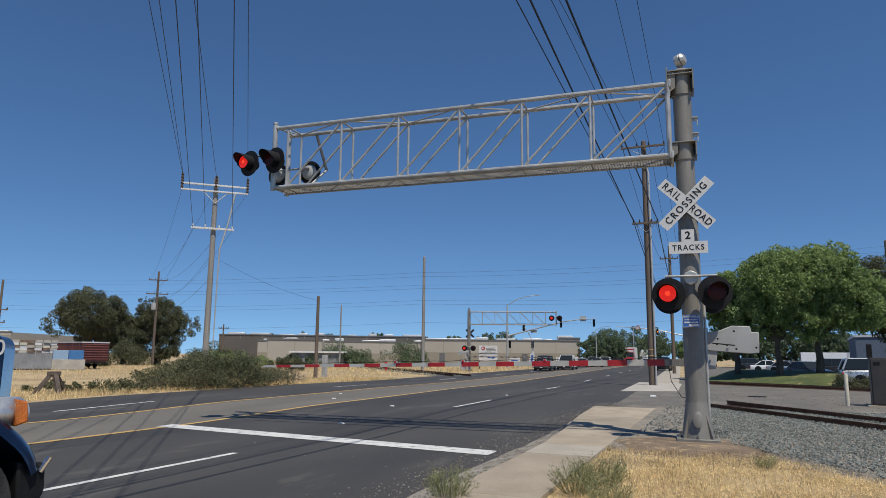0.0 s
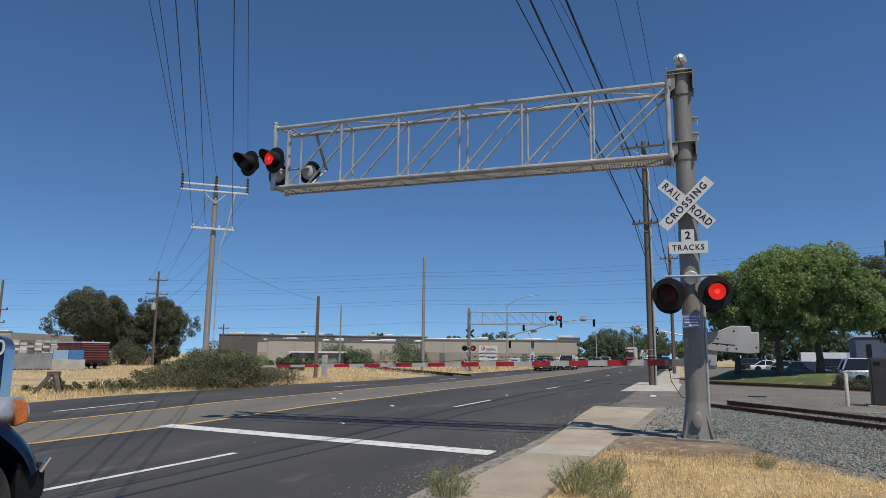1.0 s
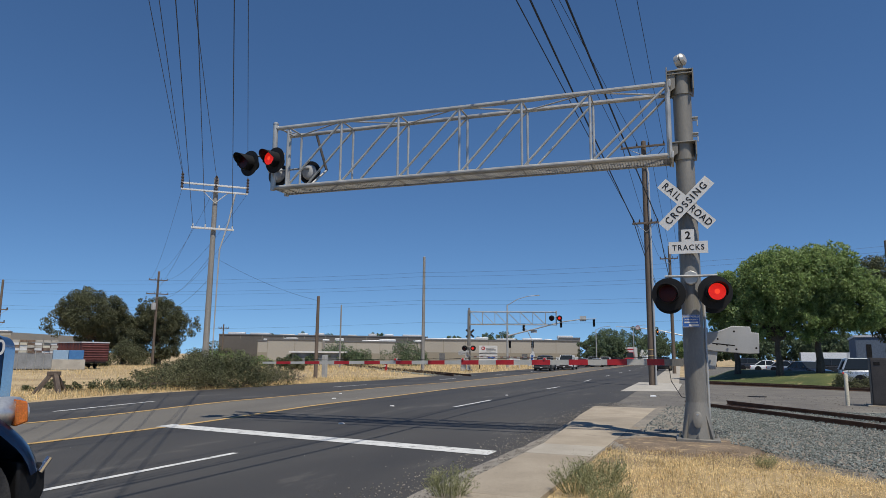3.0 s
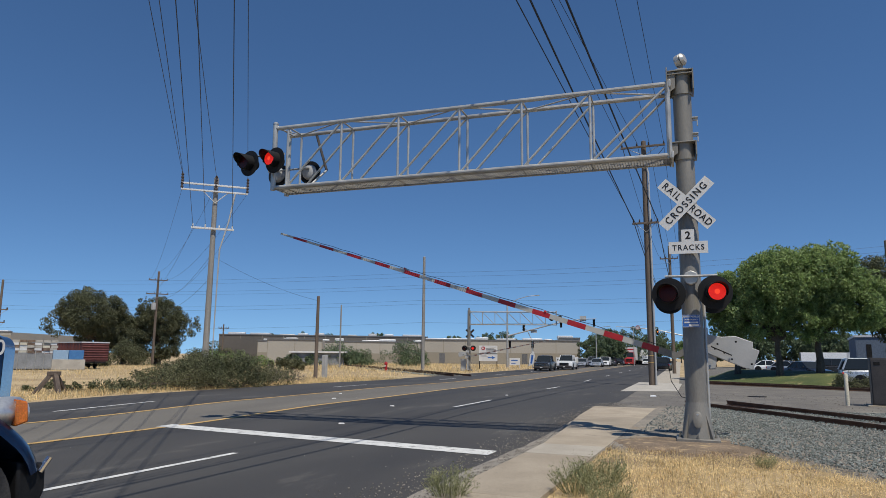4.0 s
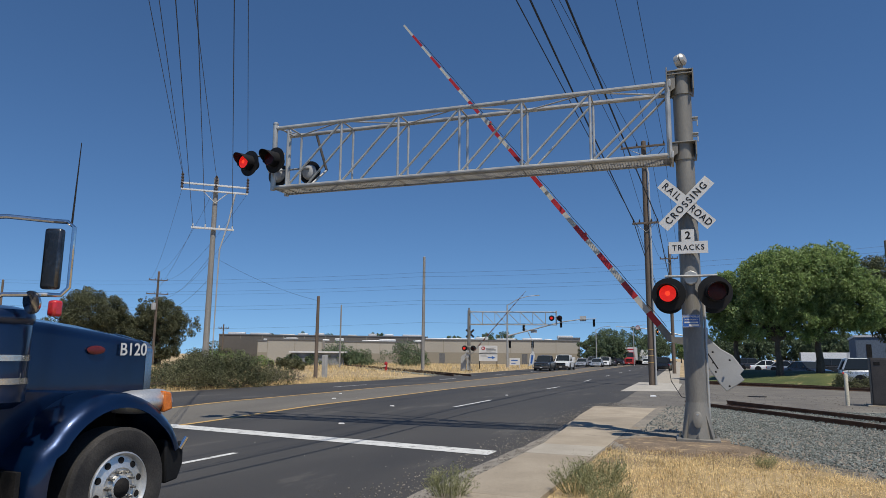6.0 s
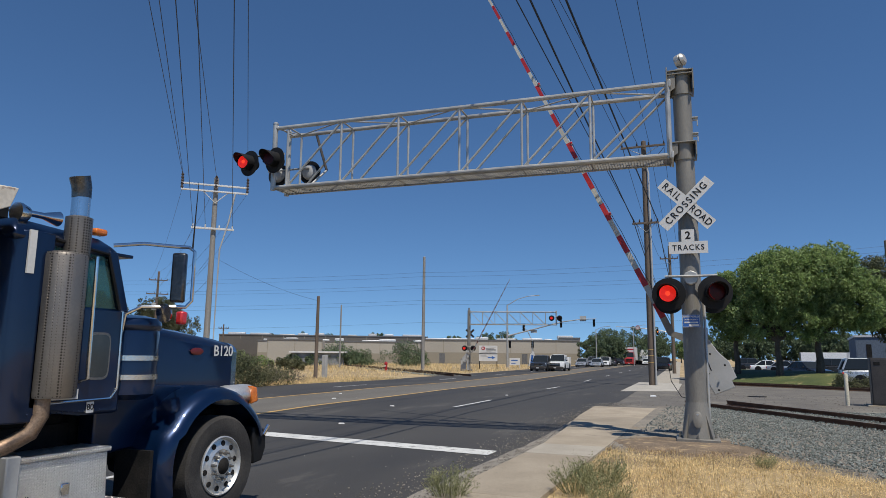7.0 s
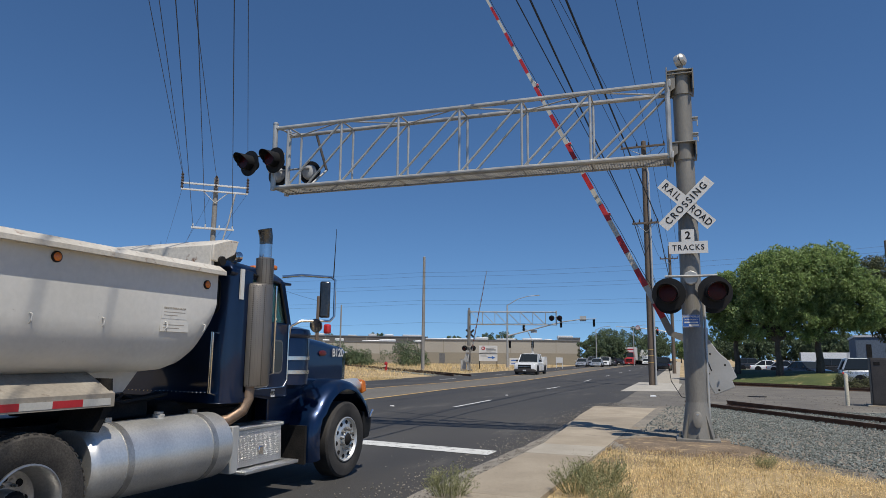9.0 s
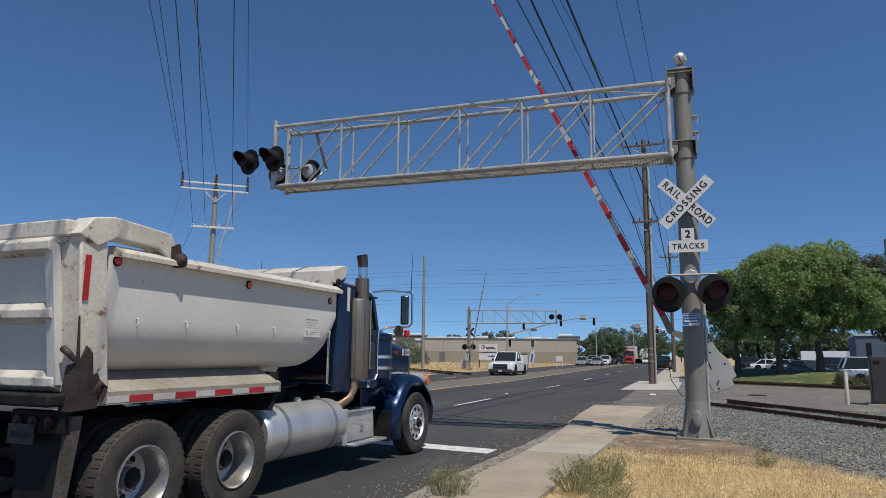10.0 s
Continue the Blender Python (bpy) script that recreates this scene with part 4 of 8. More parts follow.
    part("gong", Shape().lathe([(0.02, 0.105), (0.09, 0.095), (0.125, 0.06), (0.135, 0.04), (0.125, 0.045), (0.03, 0.09)], 24, pose(0, 0, 7.38, 0, 78, -25)), GALV, bell, "flared metal gong")
    for z in (6.10, 5.78):
        part("step_bracket", Shape().box(0.16, 0.27, -0.02, 0.02, z, z + 0.02).box(0.25, 0.27, -0.02, 0.02, z - 0.1, z + 0.02).box(0.16, 0.27, -0.06, 0.06, z + 0.05, z + 0.07), GALV, t)
    posts = [-8.75, -7.35, -5.94, -4.52, -3.16, -1.76]
    truss(t, -9.08, -0.25, 5.36, 6.80, 0.30, posts, GALV, -0.2)
    part("end_post", Shape().tube([(-0.27, -0.3, 5.3), (-0.27, -0.3, 6.85)], 0.05, 10), GALV, t)
    part("brace", Shape().tube([(-8.35, 0.3, 6.8), (-8.02, 0.28, 5.85)], 0.034, 8), BROWN_BOX, t, "dark upper brace")
    part("brace", Shape().tube([(-8.02, 0.28, 5.85), (-8.3, 0.0, 5.42)], 0.026, 8), GALV, t, "pale lower brace")
    part("cable", Shape().tube([(-9.0, 0.28, 5.42), (-6, 0.26, 5.42), (-3, 0.27, 5.42), (-0.3, 0.25, 5.45)], 0.018, 6), BLACK, t)
    # flashers at the arm's tip: a pair each way
    part("light_bracket", Shape().tube([(-9.75, -0.42, 6.12), (-8.75, -0.42, 6.12)], 0.024, 8).tube([(-9.1, -0.42, 6.12), (-9.1, -0.25, 6.12)], 0.03, 8), GALV, t)
    part("light_bracket", Shape().tube([(-9.75, 0.45, 6.0), (-8.6, 0.45, 6.0)], 0.024, 8), GALV, t)
    disc_lamp(t, pose(-9.62, -0.52, 5.93, 0, 0, -14), FLASH, "a")
    disc_lamp(t, pose(-8.93, -0.52, 5.95, 0, 0, -14), FLASH, "b")
    for x in (-9.55, -8.66):
        h = part("signal_light", Shape().lathe([(0.29, 0.0), (0.29, 0.012), (0.12, 0.02)], 32, pose(x, 0.60, 5.93, -90)), BLACK, t, "black backboard seen from behind")
        part("housing", Shape().lathe([(0.19, 0.0), (0.185, 0.04), (0.15, 0.09), (0.08, 0.115), (0.02, 0.12)], 28, pose(x, 0.59, 5.93, 90)), GREY_PAINT, h, "rounded grey lamp housing")
    # mast flashers
    part("light_bracket", Shape().tube([(-0.46, -0.28, 3.02), (0.46, -0.28, 3.02)], 0.022, 8).lathe([(0.12, -0.02), (0.14, 0.0), (0.12, 0.02)], 8, pose(0, -0.24, 2.99, 90)), GALV, t, "cast grey bracket")
    disc_lamp(t, pose(-0.40, -0.36, 2.68, 0, 0, -6), FLASH, "a")
    disc_lamp(t, pose(0.40, -0.36, 2.70, 0, 0, 8), FLASH, "b")
    for s in (-0.4, 0.4):
        h = part("signal_light", Shape().lathe([(0.29, 0.0), (0.29, 0.012), (0.12, 0.02)], 32, pose(s, 0.50, 2.66, -90)), BLACK, t, "black backboard facing the far side")
        part("housing", Shape().lathe([(0.17, 0.0), (0.165, 0.05), (0.12, 0.10), (0.02, 0.12)], 24, pose(s, 0.5, 2.66, 90)), BLACK, h)
    crossbuck(t, pose(-0.02, -0.27, 4.40, 0, 0, -2))
    board = part("track_sign", Shape().box(-0.345, 0.345, -0.004, 0.004, -0.114, 0.114).box(-0.114, 0.114, -0.004, 0.004, 0.1145, 0.343), SIGN_WHITE, t, "white inverted T sign with black lettering", m=pose(-0.02, -0.26, 3.56))
    letters("lettering", "TRACKS", 0.145, BLACK, board, pose(0, -0.006, -0.005), bold=0.002, width=0.9, space=1.25)
    letters("lettering", "2", 0.20, BLACK, board, pose(0, -0.006, 0.225), bold=0.005)
    blue = part("notice_sign", Shape().box(-0.155, 0.155, -0.003, 0.003, -0.115, 0.115), SIGN_BLUE, t, "blue emergency notice sign with white lines of text", m=pose(-0.03, -0.24, 2.19, 0, 0, 0))
    part("border", Shape().box(-0.15, 0.15, -0.005, -0.003, 0.105, 0.112).box(-0.15, 0.15, -0.005, -0.003, -0.112, -0.105).box(-0.152, -0.145, -0.005, -0.003, -0.112, 0.112).box(0.145, 0.152, -0.005, -0.003, -0.112, 0.112), SIGN_WHITE, blue)
    letters("lettering", "REPORT PROBLEM", 0.034, SIGN_WHITE, blue, pose(0, -0.005, 0.075), bold=0.001)
    letters("lettering", "OR EMERGENCY", 0.034, SIGN_WHITE, blue, pose(0, -0.005, 0.025), bold=0.001)
    part("text_bar", Shape().box(-0.12, 0.12, -0.006, -0.004, -0.04, -0.012), SIGN_WHITE, blue)
    part("text_bar", Shape().box(-0.04, 0.135, -0.006, -0.004, -0.095, -0.06), SIGN_WHITE, blue)
    part("conduit", Shape().tube([(0.215, 0.05, 0.3), (0.215, 0.05, 2.5), (0.19, 0.1, 2.6)], 0.025, 8), GALV, t)
    return t


signal_mast()


# ---- crossing gates ----
def striped_arm(arm, length, w0, w1, along=-1, drop=-0.42, red=None, white_=None):
    """The swinging boom along x, in alternate red and white stretches, with lamps on top."""
    n, low = 24, pose(0, 0, drop)
    white = Shape().loft([[(along * 0.64, -0.03, -w0), (along * 0.64, 0.03, -w0), (along * 0.64, 0.03, w0), (along * 0.64, -0.03, w0)], [(along * length, -0.015, -w1), (along * length, 0.015, -w1), (along * length, 0.015, w1), (along * length, -0.015, w1)]])
    part("boom", white, white_ or WHITE_TAPE, arm, "tapered boom with white reflective stretches", m=low)
    for i in range(0, n, 2):
        a, b = 0.64 + (length - 0.64) * i / n, 0.64 + (length - 0.64) * (i + 1) / n
        wa, wb = w0 + (w1 - w0) * i / n + 0.003, w0 + (w1 - w0) * (i + 1) / n + 0.003
        ya, yb = 0.034 - 0.015 * i / n, 0.034 - 0.015 * (i + 1) / n
        part("red_stripe", Shape().loft([[(along * a, -ya, -wa), (along * a, ya, -wa), (along * a, ya, wa), (along * a, -ya, wa)], [(along * b, -yb, -wb), (along * b, yb, -wb), (along * b, yb, wb), (along * b, -yb, wb)]]), red or RED_TAPE, arm, m=low)
    for d in (length * 0.65, length * 0.49, length * 0.31):
        lamp_ = part("arm_lamp", Shape().box(along * d - 0.035, along * d + 0.035, -0.03, 0.03, w1 + 0.02, w1 + 0.065).tube([(along * d - 0.13, 0, w1 + 0.025), (along * d + 0.13, 0, w1 + 0.025)], 0.010, 6), GREY_PAINT, arm, "small grey lamp clamped on the boom", bevel=0.01, m=low)
        part("lens", Shape().lathe([(0.026, 0), (0.024, 0.012), (0.004, 0.016)], 12, pose(along * d, -0.031, w1 + 0.045, 90)), RED_LENS, lamp_)
    part("lamp_cable", Shape().tube([(along * (0.6 + (length - 1.2) * i / 30), 0, w0 + 0.03 - (w0 - w1) * i / 30 + 0.012 * (i % 2)) for i in range(31)], 0.006, 5), BLACK, arm, m=low)


# darker red for the far boom's stripes
FAR_BOOM_RED = mat("dark_red_boom_back", (0.085, 0.03, 0.03), (0.12, 0.045, 0.04), rough=0.8, bump=0)


def gate(label, m, length, mirror=1):
    t = thing("crossing_gate", label, "crossing gate", m)
    s = mirror
    part("mechanism_box", Shape().box(-0.22, 0.14, 0.06, 0.38, -0.50, 0.25), GREY_PAINT, t, "grey gate mechanism housing", bevel=0.02)
    part("lower_cover", Shape().loft([[(s * 0.0, 0.05, -0.58), (s * 0.25, 0.05, -0.55), (s * 0.30, 0.05, -0.2), (s * 0.0, 0.05, -0.1)], [(s * 0.0, 0.3, -0.58), (s * 0.25, 0.3, -0.55), (s * 0.30, 0.3, -0.2), (s * 0.0, 0.3, -0.1)]]), GREY_PAINT, t, bevel=0.02)
    part("pedestal", Shape().tube([(0, 0.22, -1.86), (0, 0.22, -0.4)], 0.09, 14).box(-0.22, 0.22, 0.0, 0.44, -1.87, -1.82), GREY_PAINT, t)
    arm = part("arm", Shape().lathe([(0.10, -0.06), (0.12, -0.05), (0.12, 0.05), (0.10, 0.06)], 20, pose(0, 0, 0, 90)).loft([[(s * 0.06, -0.035, -0.16), (s * 0.06, 0.035, -0.16), (s * 0.02, 0.035, 0.10), (s * 0.02, -0.035, 0.10)], [(-s * 0.36, -0.04, -0.50), (-s * 0.36, 0.04, -0.50), (-s * 0.36, 0.04, -0.36), (-s * 0.36, -0.04, -0.36)], [(-s * 0.70, -0.04, -0.485), (-s * 0.70, 0.04, -0.485), (-s * 0.70, 0.04, -0.355), (-s * 0.70, -0.04, -0.355)]]), MAST_PAINT, t, "swinging grey arm bracket")
    striped_arm(arm, length, 0.060, 0.024, -s, red=FAR_BOOM_RED if s < 0 else None, white_=FENCE_GREY if s < 0 else None)
    plate = [(s * -0.05, -0.16), (s * 0.22, -0.21), (s * 0.86, -0.27), (s * 1.03, -0.26), (s * 1.05, 0.13), (s * 0.92, 0.14), (s * 0.90, 0.25), (s * 0.58, 0.27), (s * 0.34, 0.18), (s * 0.05, 0.14)]
    cw = part("counterweight", Shape().prism(plate, -0.10, -0.02, pose(0, 0, 0, 90)), GREY_PAINT, arm, "flat grey counterweight plate with bolts", bevel=0.012)
    part("edge_strip", Shape().prism([(s * 0.90, -0.262), (s * 1.035, -0.255), (s * 1.04, -0.05), (s * 0.905, -0.05)], -0.125, -0.10, pose(0, 0, 0, 90)), GREY_PAINT, cw, "bolted end plate", bevel=0.006)
    for q, w in ((0.97, -0.16), (0.60, 0.16), (0.62, -0.18), (0.30, 0.02)):
        part("bolt", Shape().lathe([(0.02, 0.0), (0.02, 0.02), (0.01, 0.03)], 8, pose(s * q, -0.10, w, 90)), DARK, cw)
    part("slot_bolt", Shape().tube([(s * 0.20, -0.11, -0.06), (s * 0.60, -0.11, -0.11)], 0.012, 6), DARK, arm)
    for q in (0.28, 0.46):
        part("bolt", Shape().tube([(s * q, -0.10, -0.05 - q * 0.12), (s * q, -0.15, -0.05 - q * 0.12)], 0.018, 8), DARK, arm)
    part("hanging_cable", Shape().tube([(-s * 0.62, 0.02, -0.48), (-s * 0.58, 0.04, -0.8), (-s * 0.4, 0.06, -1.1), (-s * 0.1, 0.12, -1.15)], 0.007, 6), BLACK, t)
    return arm


TURN = radians(MAST_TURN)
GATE_AT = (MAST_AT[0] + 0.15 * cos(TURN) - 0.7 * sin(TURN), MAST_AT[1] + 0.15 * sin(TURN) + 0.7 * cos(TURN), 1.99)
near_arm = gate("grey crossing gate with long red and white striped boom", pose(*GATE_AT, 0, 0, MAST_TURN), 9.95)


def far_signal():
    t = thing("crossing_signal", "far grey crossing signal with lattice cantilever over the opposite lanes", "railroad signal", pose(-25.9, 71.3, 0, 0, 0, 16))
    part("mast", Shape().lathe([(0.19, 0.0), (0.18, 5), (0.17, 6.7), (0.08, 6.75), (0.09, 7.0)], 20), MAST_PAINT, t)
    part("base_plate", Shape().box(-0.37, 0.37, -0.37, 0.37, 0.0, 0.2), MAST_PAINT, t)
    truss(t, 9.7, 0.2, 5.15, 6.55, 0.3, [8.5, 7.1, 5.7, 4.3, 2.9, 1.5], GALV, 0.15, -1)
    disc_lamp(t, pose(9.15, -0.55, 5.85, 0, 0, -10), FLASH, "a")
    disc_lamp(t, pose(10.0, -0.55, 5.85, 0, 0, -10), FLASH, "b")
    disc_lamp(t, pose(-0.45, -0.4, 2.5, 0, 0, -10), FLASH, "a")
    disc_lamp(t, pose(0.5, -0.4, 2.5, 0, 0, -10), FLASH, "b")
    part("light_bracket", Shape().tube([(9.0, -0.4, 6.0), (10.1, -0.4, 6.0)], 0.03, 6), GALV, t)
    part("light_bracket", Shape().tube([(-0.5, -0.3, 2.7), (0.6, -0.3, 2.7)], 0.03, 6), GALV, t)
    crossbuck(t, pose(0.1, 0.27, 4.15, 0, 0, 180), False, BROWN_BOX)
    part("relay_box", Shape().box(-0.9, -0.3, -0.2, 0.3, 0.0, 1.3), GREY_PAINT, t, bevel=0.02)
    return t


far_signal()
far_arm = gate("far crossing gate with red and white striped boom", pose(-25.8, 70.6, 1.99, 0, 0, 16), 9.4, -1)


# ---- poles and wires ----
def insulator(parent, x, y, z, s=1.0, material=None):
    return part("insulator", Shape().lathe([(0.02 * s, 0), (0.06 * s, 0.03 * s), (0.03 * s, 0.06 * s), (0.07 * s, 0.09 * s), (0.03 * s, 0.13 * s), (0.05 * s, 0.17 * s), (0.02 * s, 0.2 * s)], 8, pose(x, y, z)), material or CERAMIC, parent)


def utility_pole(label, at, h, r, arms, wood, rz=0.0, lean=0.0, group="utility poles"):
    """arms: (height, x from, x to) of each crossarm, in the pole's space."""
    t = thing("utility_pole", label, "utility pole", pose(*at, 0, lean, rz), group)
    part("pole", Shape().lathe([(r, -0.1), (r * 0.92, h * 0.3), (r * 0.72, h), (r * 0.4, h + 0.04)], 14), wood, t)
    for z, a, b in arms:
        arm = part("crossarm", Shape().box(a, b, -r - 0.10, -r + 0.0, z - 0.06, z + 0.06), wood, t, bevel=0.01)
        for s in (a + 0.45 * (b - a) * 0.3, b - 0.45 * (b - a) * 0.3):
            part("brace", Shape().tube([(s, -r - 0.06, z - 0.05), (0, -r * 0.9, z - 0.55)], 0.018, 6), GALV, arm)
        for x in (a + 0.08, (a + b) / 2 - 0.35, (a + b) / 2 + 0.35, b - 0.08):
            insulator(arm, x, -r - 0.05, z + 0.05)
    return t


R1 = (-3.75, 41.84)
r1 = utility_pole("tall brown wooden utility pole with two crossarms and yellow bands", (R1[0], R1[1], 0), 14.9, 0.2, [(14.5, -1.35, 1.3), (9.7, -0.8, 0.75)], POLE_WOOD)
part("riser_pipe", Shape().tube([(0.24, -0.18, 0.05), (0.24, -0.18, 12.8), (0.12, -0.1, 13.4)], 0.055, 10), GREY_PAINT, r1, "pale grey riser conduit")
for z in (1.35, 1.75, 2.1):
    part("band", Shape().lathe([(0.205, z), (0.207, z), (0.207, z + 0.05), (0.205, z + 0.05)], 14), YELLOW_LINE, r1, "yellow reflective band")
part("drop_lead", Shape().tube([(-1.2, -0.25, 14.4), (-1.0, -0.3, 13.5), (-0.5, -0.3, 13.1), (0, -0.25, 13.3), (0.6, -0.3, 13.6), (1.2, -0.25, 14.3)], 0.02, 6), WIRE, r1)
r2 = utility_pole("brown wooden utility pole further along the road", (-4.6, 77.0, 0), 13.8, 0.2, [(12.4, -1.0, 0.9)], POLE_WOOD)
utility_pole("brown wooden utility pole behind the viewer", (-2.6, -10.4, 0), 14.9, 0.2, [(14.5, -1.35, 1.3), (9.7, -0.8, 0.75)], POLE_WOOD)

L_AT, L_TURN = (-29.75, 33.75), 41.7
lp = utility_pole("tall grey pole with white crossarms and dead-end insulators", (L_AT[0], L_AT[1], 0), 12.9, 0.2, [], POLE_GREY, L_TURN, 0.0)
for z in (11.95, 12.35):
    part("crossarm", Shape().box(-2.1, 2.0, -0.32, -0.2, z - 0.05, z + 0.05), SIGN_WHITE, lp, "white crossarm", bevel=0.01)
part("crossarm", Shape().box(-1.35, 1.25, -0.32, -0.2, 9.45, 9.57), SIGN_WHITE, lp, "white crossarm", bevel=0.01)
for x in (-2.05, 0.0, 1.95):
    part("insulator", Shape().lathe([(0.07, 0), (0.10, 0.1), (0.06, 0.2), (0.10, 0.3), (0.06, 0.4), (0.10, 0.5), (0.06, 0.6), (0.10, 0.7), (0.06, 0.8), (0.10, 0.9), (0.04, 1.0)], 8, pose(x, -0.26, 12.0)), CERAMIC, lp, "dark stacked insulator")
for x in (-1.25, -0.5, 0.35, 1.15):
    insulator(lp, x, -0.26, 9.57, 1.0, SIGN_WHITE)
part("brace", Shape().tube([(-0.75, -0.26, 11.9), (0, -0.2, 11.2), (0.75, -0.26, 11.9)], 0.03, 6), SIGN_WHITE, lp)
part("switch_rod", Shape().tube([(1.2, -0.3, 11.9), (0.9, -0.3, 10.0), (0.45, -0.3, 8.2), (0.42, -0.3, 5.2), (0.40, -0.3, 0.2)], [0.06, 0.05, 0.05, 0.04, 0.03], 8), GREY_PAINT, lp, "pale grey operating rod")

utility_pole("short dark wooden pole stub by the far verge", (-26.1, 40.67, 0), 5.7, 0.14, [], POLE_WOOD, group="field poles")
utility_pole("slim dark pole in the field", (-40.9, 68.7, 0), 7.4, 0.11, [], POLE_GREY, group="field poles")
utility_pole("tall weathered wooden pole carrying cross-country wires", (-29.7, 67.24, 0), 12.4, 0.19, [], POLE_GREY, group="field poles")
tp = utility_pole("brown pole with two crossarms and a grey transformer", (-71.0, 70.4, 0), 12.7, 0.19, [(11.5, -1.2, 1.2), (9.6, -1.4, 1.4)], POLE_WOOD, 45)
part("transformer", Shape().lathe([(0.05, 7.4), (0.3, 7.45), (0.3, 8.3), (0.1, 8.4)], 14, pose(-0.35, -0.35, 0)), GREY_PAINT, tp, "grey can transformer")
utility_pole("far wooden pole before the trees", (-100, 84, 0), 9.5, 0.16, [(9.2, -1.1, 1.1)], POLE_WOOD, 45)
utility_pole("far wooden pole among the field scrub", (-72.5, 86, 0), 6.2, 0.14, [(5.6, -0.8, 0.8)], POLE_WOOD, 45)
utility_pole("wooden pole at the edge of the yard", (-73.5, 50.5, 0), 9.5, 0.16, [(6.2, -0.2, 0.8), (4.8, -0.2, 0.6)], POLE_WOOD, 50)


def wire(a, b, sag, r=0.012, label="black overhead wire between the poles", group="overhead wires"):
    pts = []
    for i in range(25):
        u = i / 24
        pts.append((a[0] + (b[0] - a[0]) * u, a[1] + (b[1] - a[1]) * u, a[2] + (b[2] - a[2]) * u - 4 * sag * u * (1 - u)))
    return tagged(part("wire", Shape().tube(pts, r, 5), WIRE), label, "wire", group)


# road-side line over the camera's right
for x, z, ex, ey, ez, far, r in ((-1.27, 14.75, -5.15, 13.71, 14.75, 1.9, 0.014), (-0.35, 14.75, -5.2, 13.87, 14.75, 1.9, 0.012), (0.35, 14.75, -2.68, 14.97, 14.75, 1.9, 0.012), (1.2, 14.75, -2.0, 15.4, 14.75, 1.9, 0.012),
                                 (-0.72, 9.85, -3.22, 0.55, 9.85, 1.25, 0.026), (0.67, 9.85, -2.76, 1.0, 9.85, 1.25, 0.028), (-0.5, 9.5, -3.52, -0.52, 9.5, 1.22, 0.014)):
    a = Vector((R1[0] + x, R1[1] - 0.25, z))
    wire(a, a + (Vector((ex, ey, ez)) - a) * far, 0.12, r)
    wire(a, (-4.6 + x * 0.8, 76.8, z - 2.2), 0.7, r)
# line over the road towards the tall grey pole
AX = Vector((cos(radians(L_TURN)), sin(radians(L_TURN)), 0))
for x, z, ex, ey, ez in ((-2.05, 12.9, -6.63, 3.43, 13.24), (-1.95, 12.5, -5.17, 2.67, 12.84), (0.0, 12.9, -5.33, 3.39, 13.24), (1.95, 12.9, -3.54, 3.57, 13.24), (-1.25, 9.7, 1.92, -3.84, 10.04), (-0.5, 9.7, 2.34, -3.88, 10.04), (1.15, 9.7, 2.87, -4.11, 10.04)):
    a = Vector((L_AT[0], L_AT[1], z)) + AX * x
    wire(a, a + (Vector((ex, ey, ez)) - a) * (1.35 if z > 11 else 1.15), 0.12, 0.013)
utility_pole("tall grey pole behind the viewer", (3.4, -8.4, 0), 14.0, 0.2, [(13.4, -3.6, 2.4), (10.1, -2.4, 2.4)], POLE_GREY, L_TURN)
for x, z, tx, tz in ((-2.05, 12.0, -1.1, 11.6), (0.0, 12.4, 0.0, 12.7), (1.95, 12.0, 1.1, 11.6), (-1.25, 9.5, -1.2, 9.7), (1.15, 9.5, 1.2, 9.7), (0, 7.9, 0, 9.3), (0, 6.4, 0, 8.2)):
    a = Vector((L_AT[0], L_AT[1], z)) + AX * x
    b = Vector((-71.0, 70.4, tz)) + Vector((0.7, 0.7, 0)) * tx
    wire(a, b, 1.2, 0.009)
wire((-29.7, 33.7, 7.8), (-26.1, 40.6, 5.4), 0.3, 0.008)
# cross-country wires past the far crossing
for z, zl, zr in ((10.65, 11.4, 11.7), (10.2, 11.0, 11.2), (9.27, 10.0, 10.2), (8.9, 9.6, 9.8), (7.6, 7.9, 8.2), (7.2, 7.4, 7.8), (5.2, 4.9, 6.0)):
    wire((-29.7, 67.1, z), (-92, 62, zl), 0.5, 0.008)
    wire((-29.7, 67.1, z), (14.2, 69.6, zr), 0.5, 0.008)
    wire((14.2, 69.6, zr), (70, 72, zr + 0.5), 0.6, 0.008)
utility_pole("wooden pole behind the lawn trees", (14.2, 69.7, 0), 12.2, 0.18, [], POLE_WOOD, group="field poles")


# ---- far intersection ----
CHANGES = []


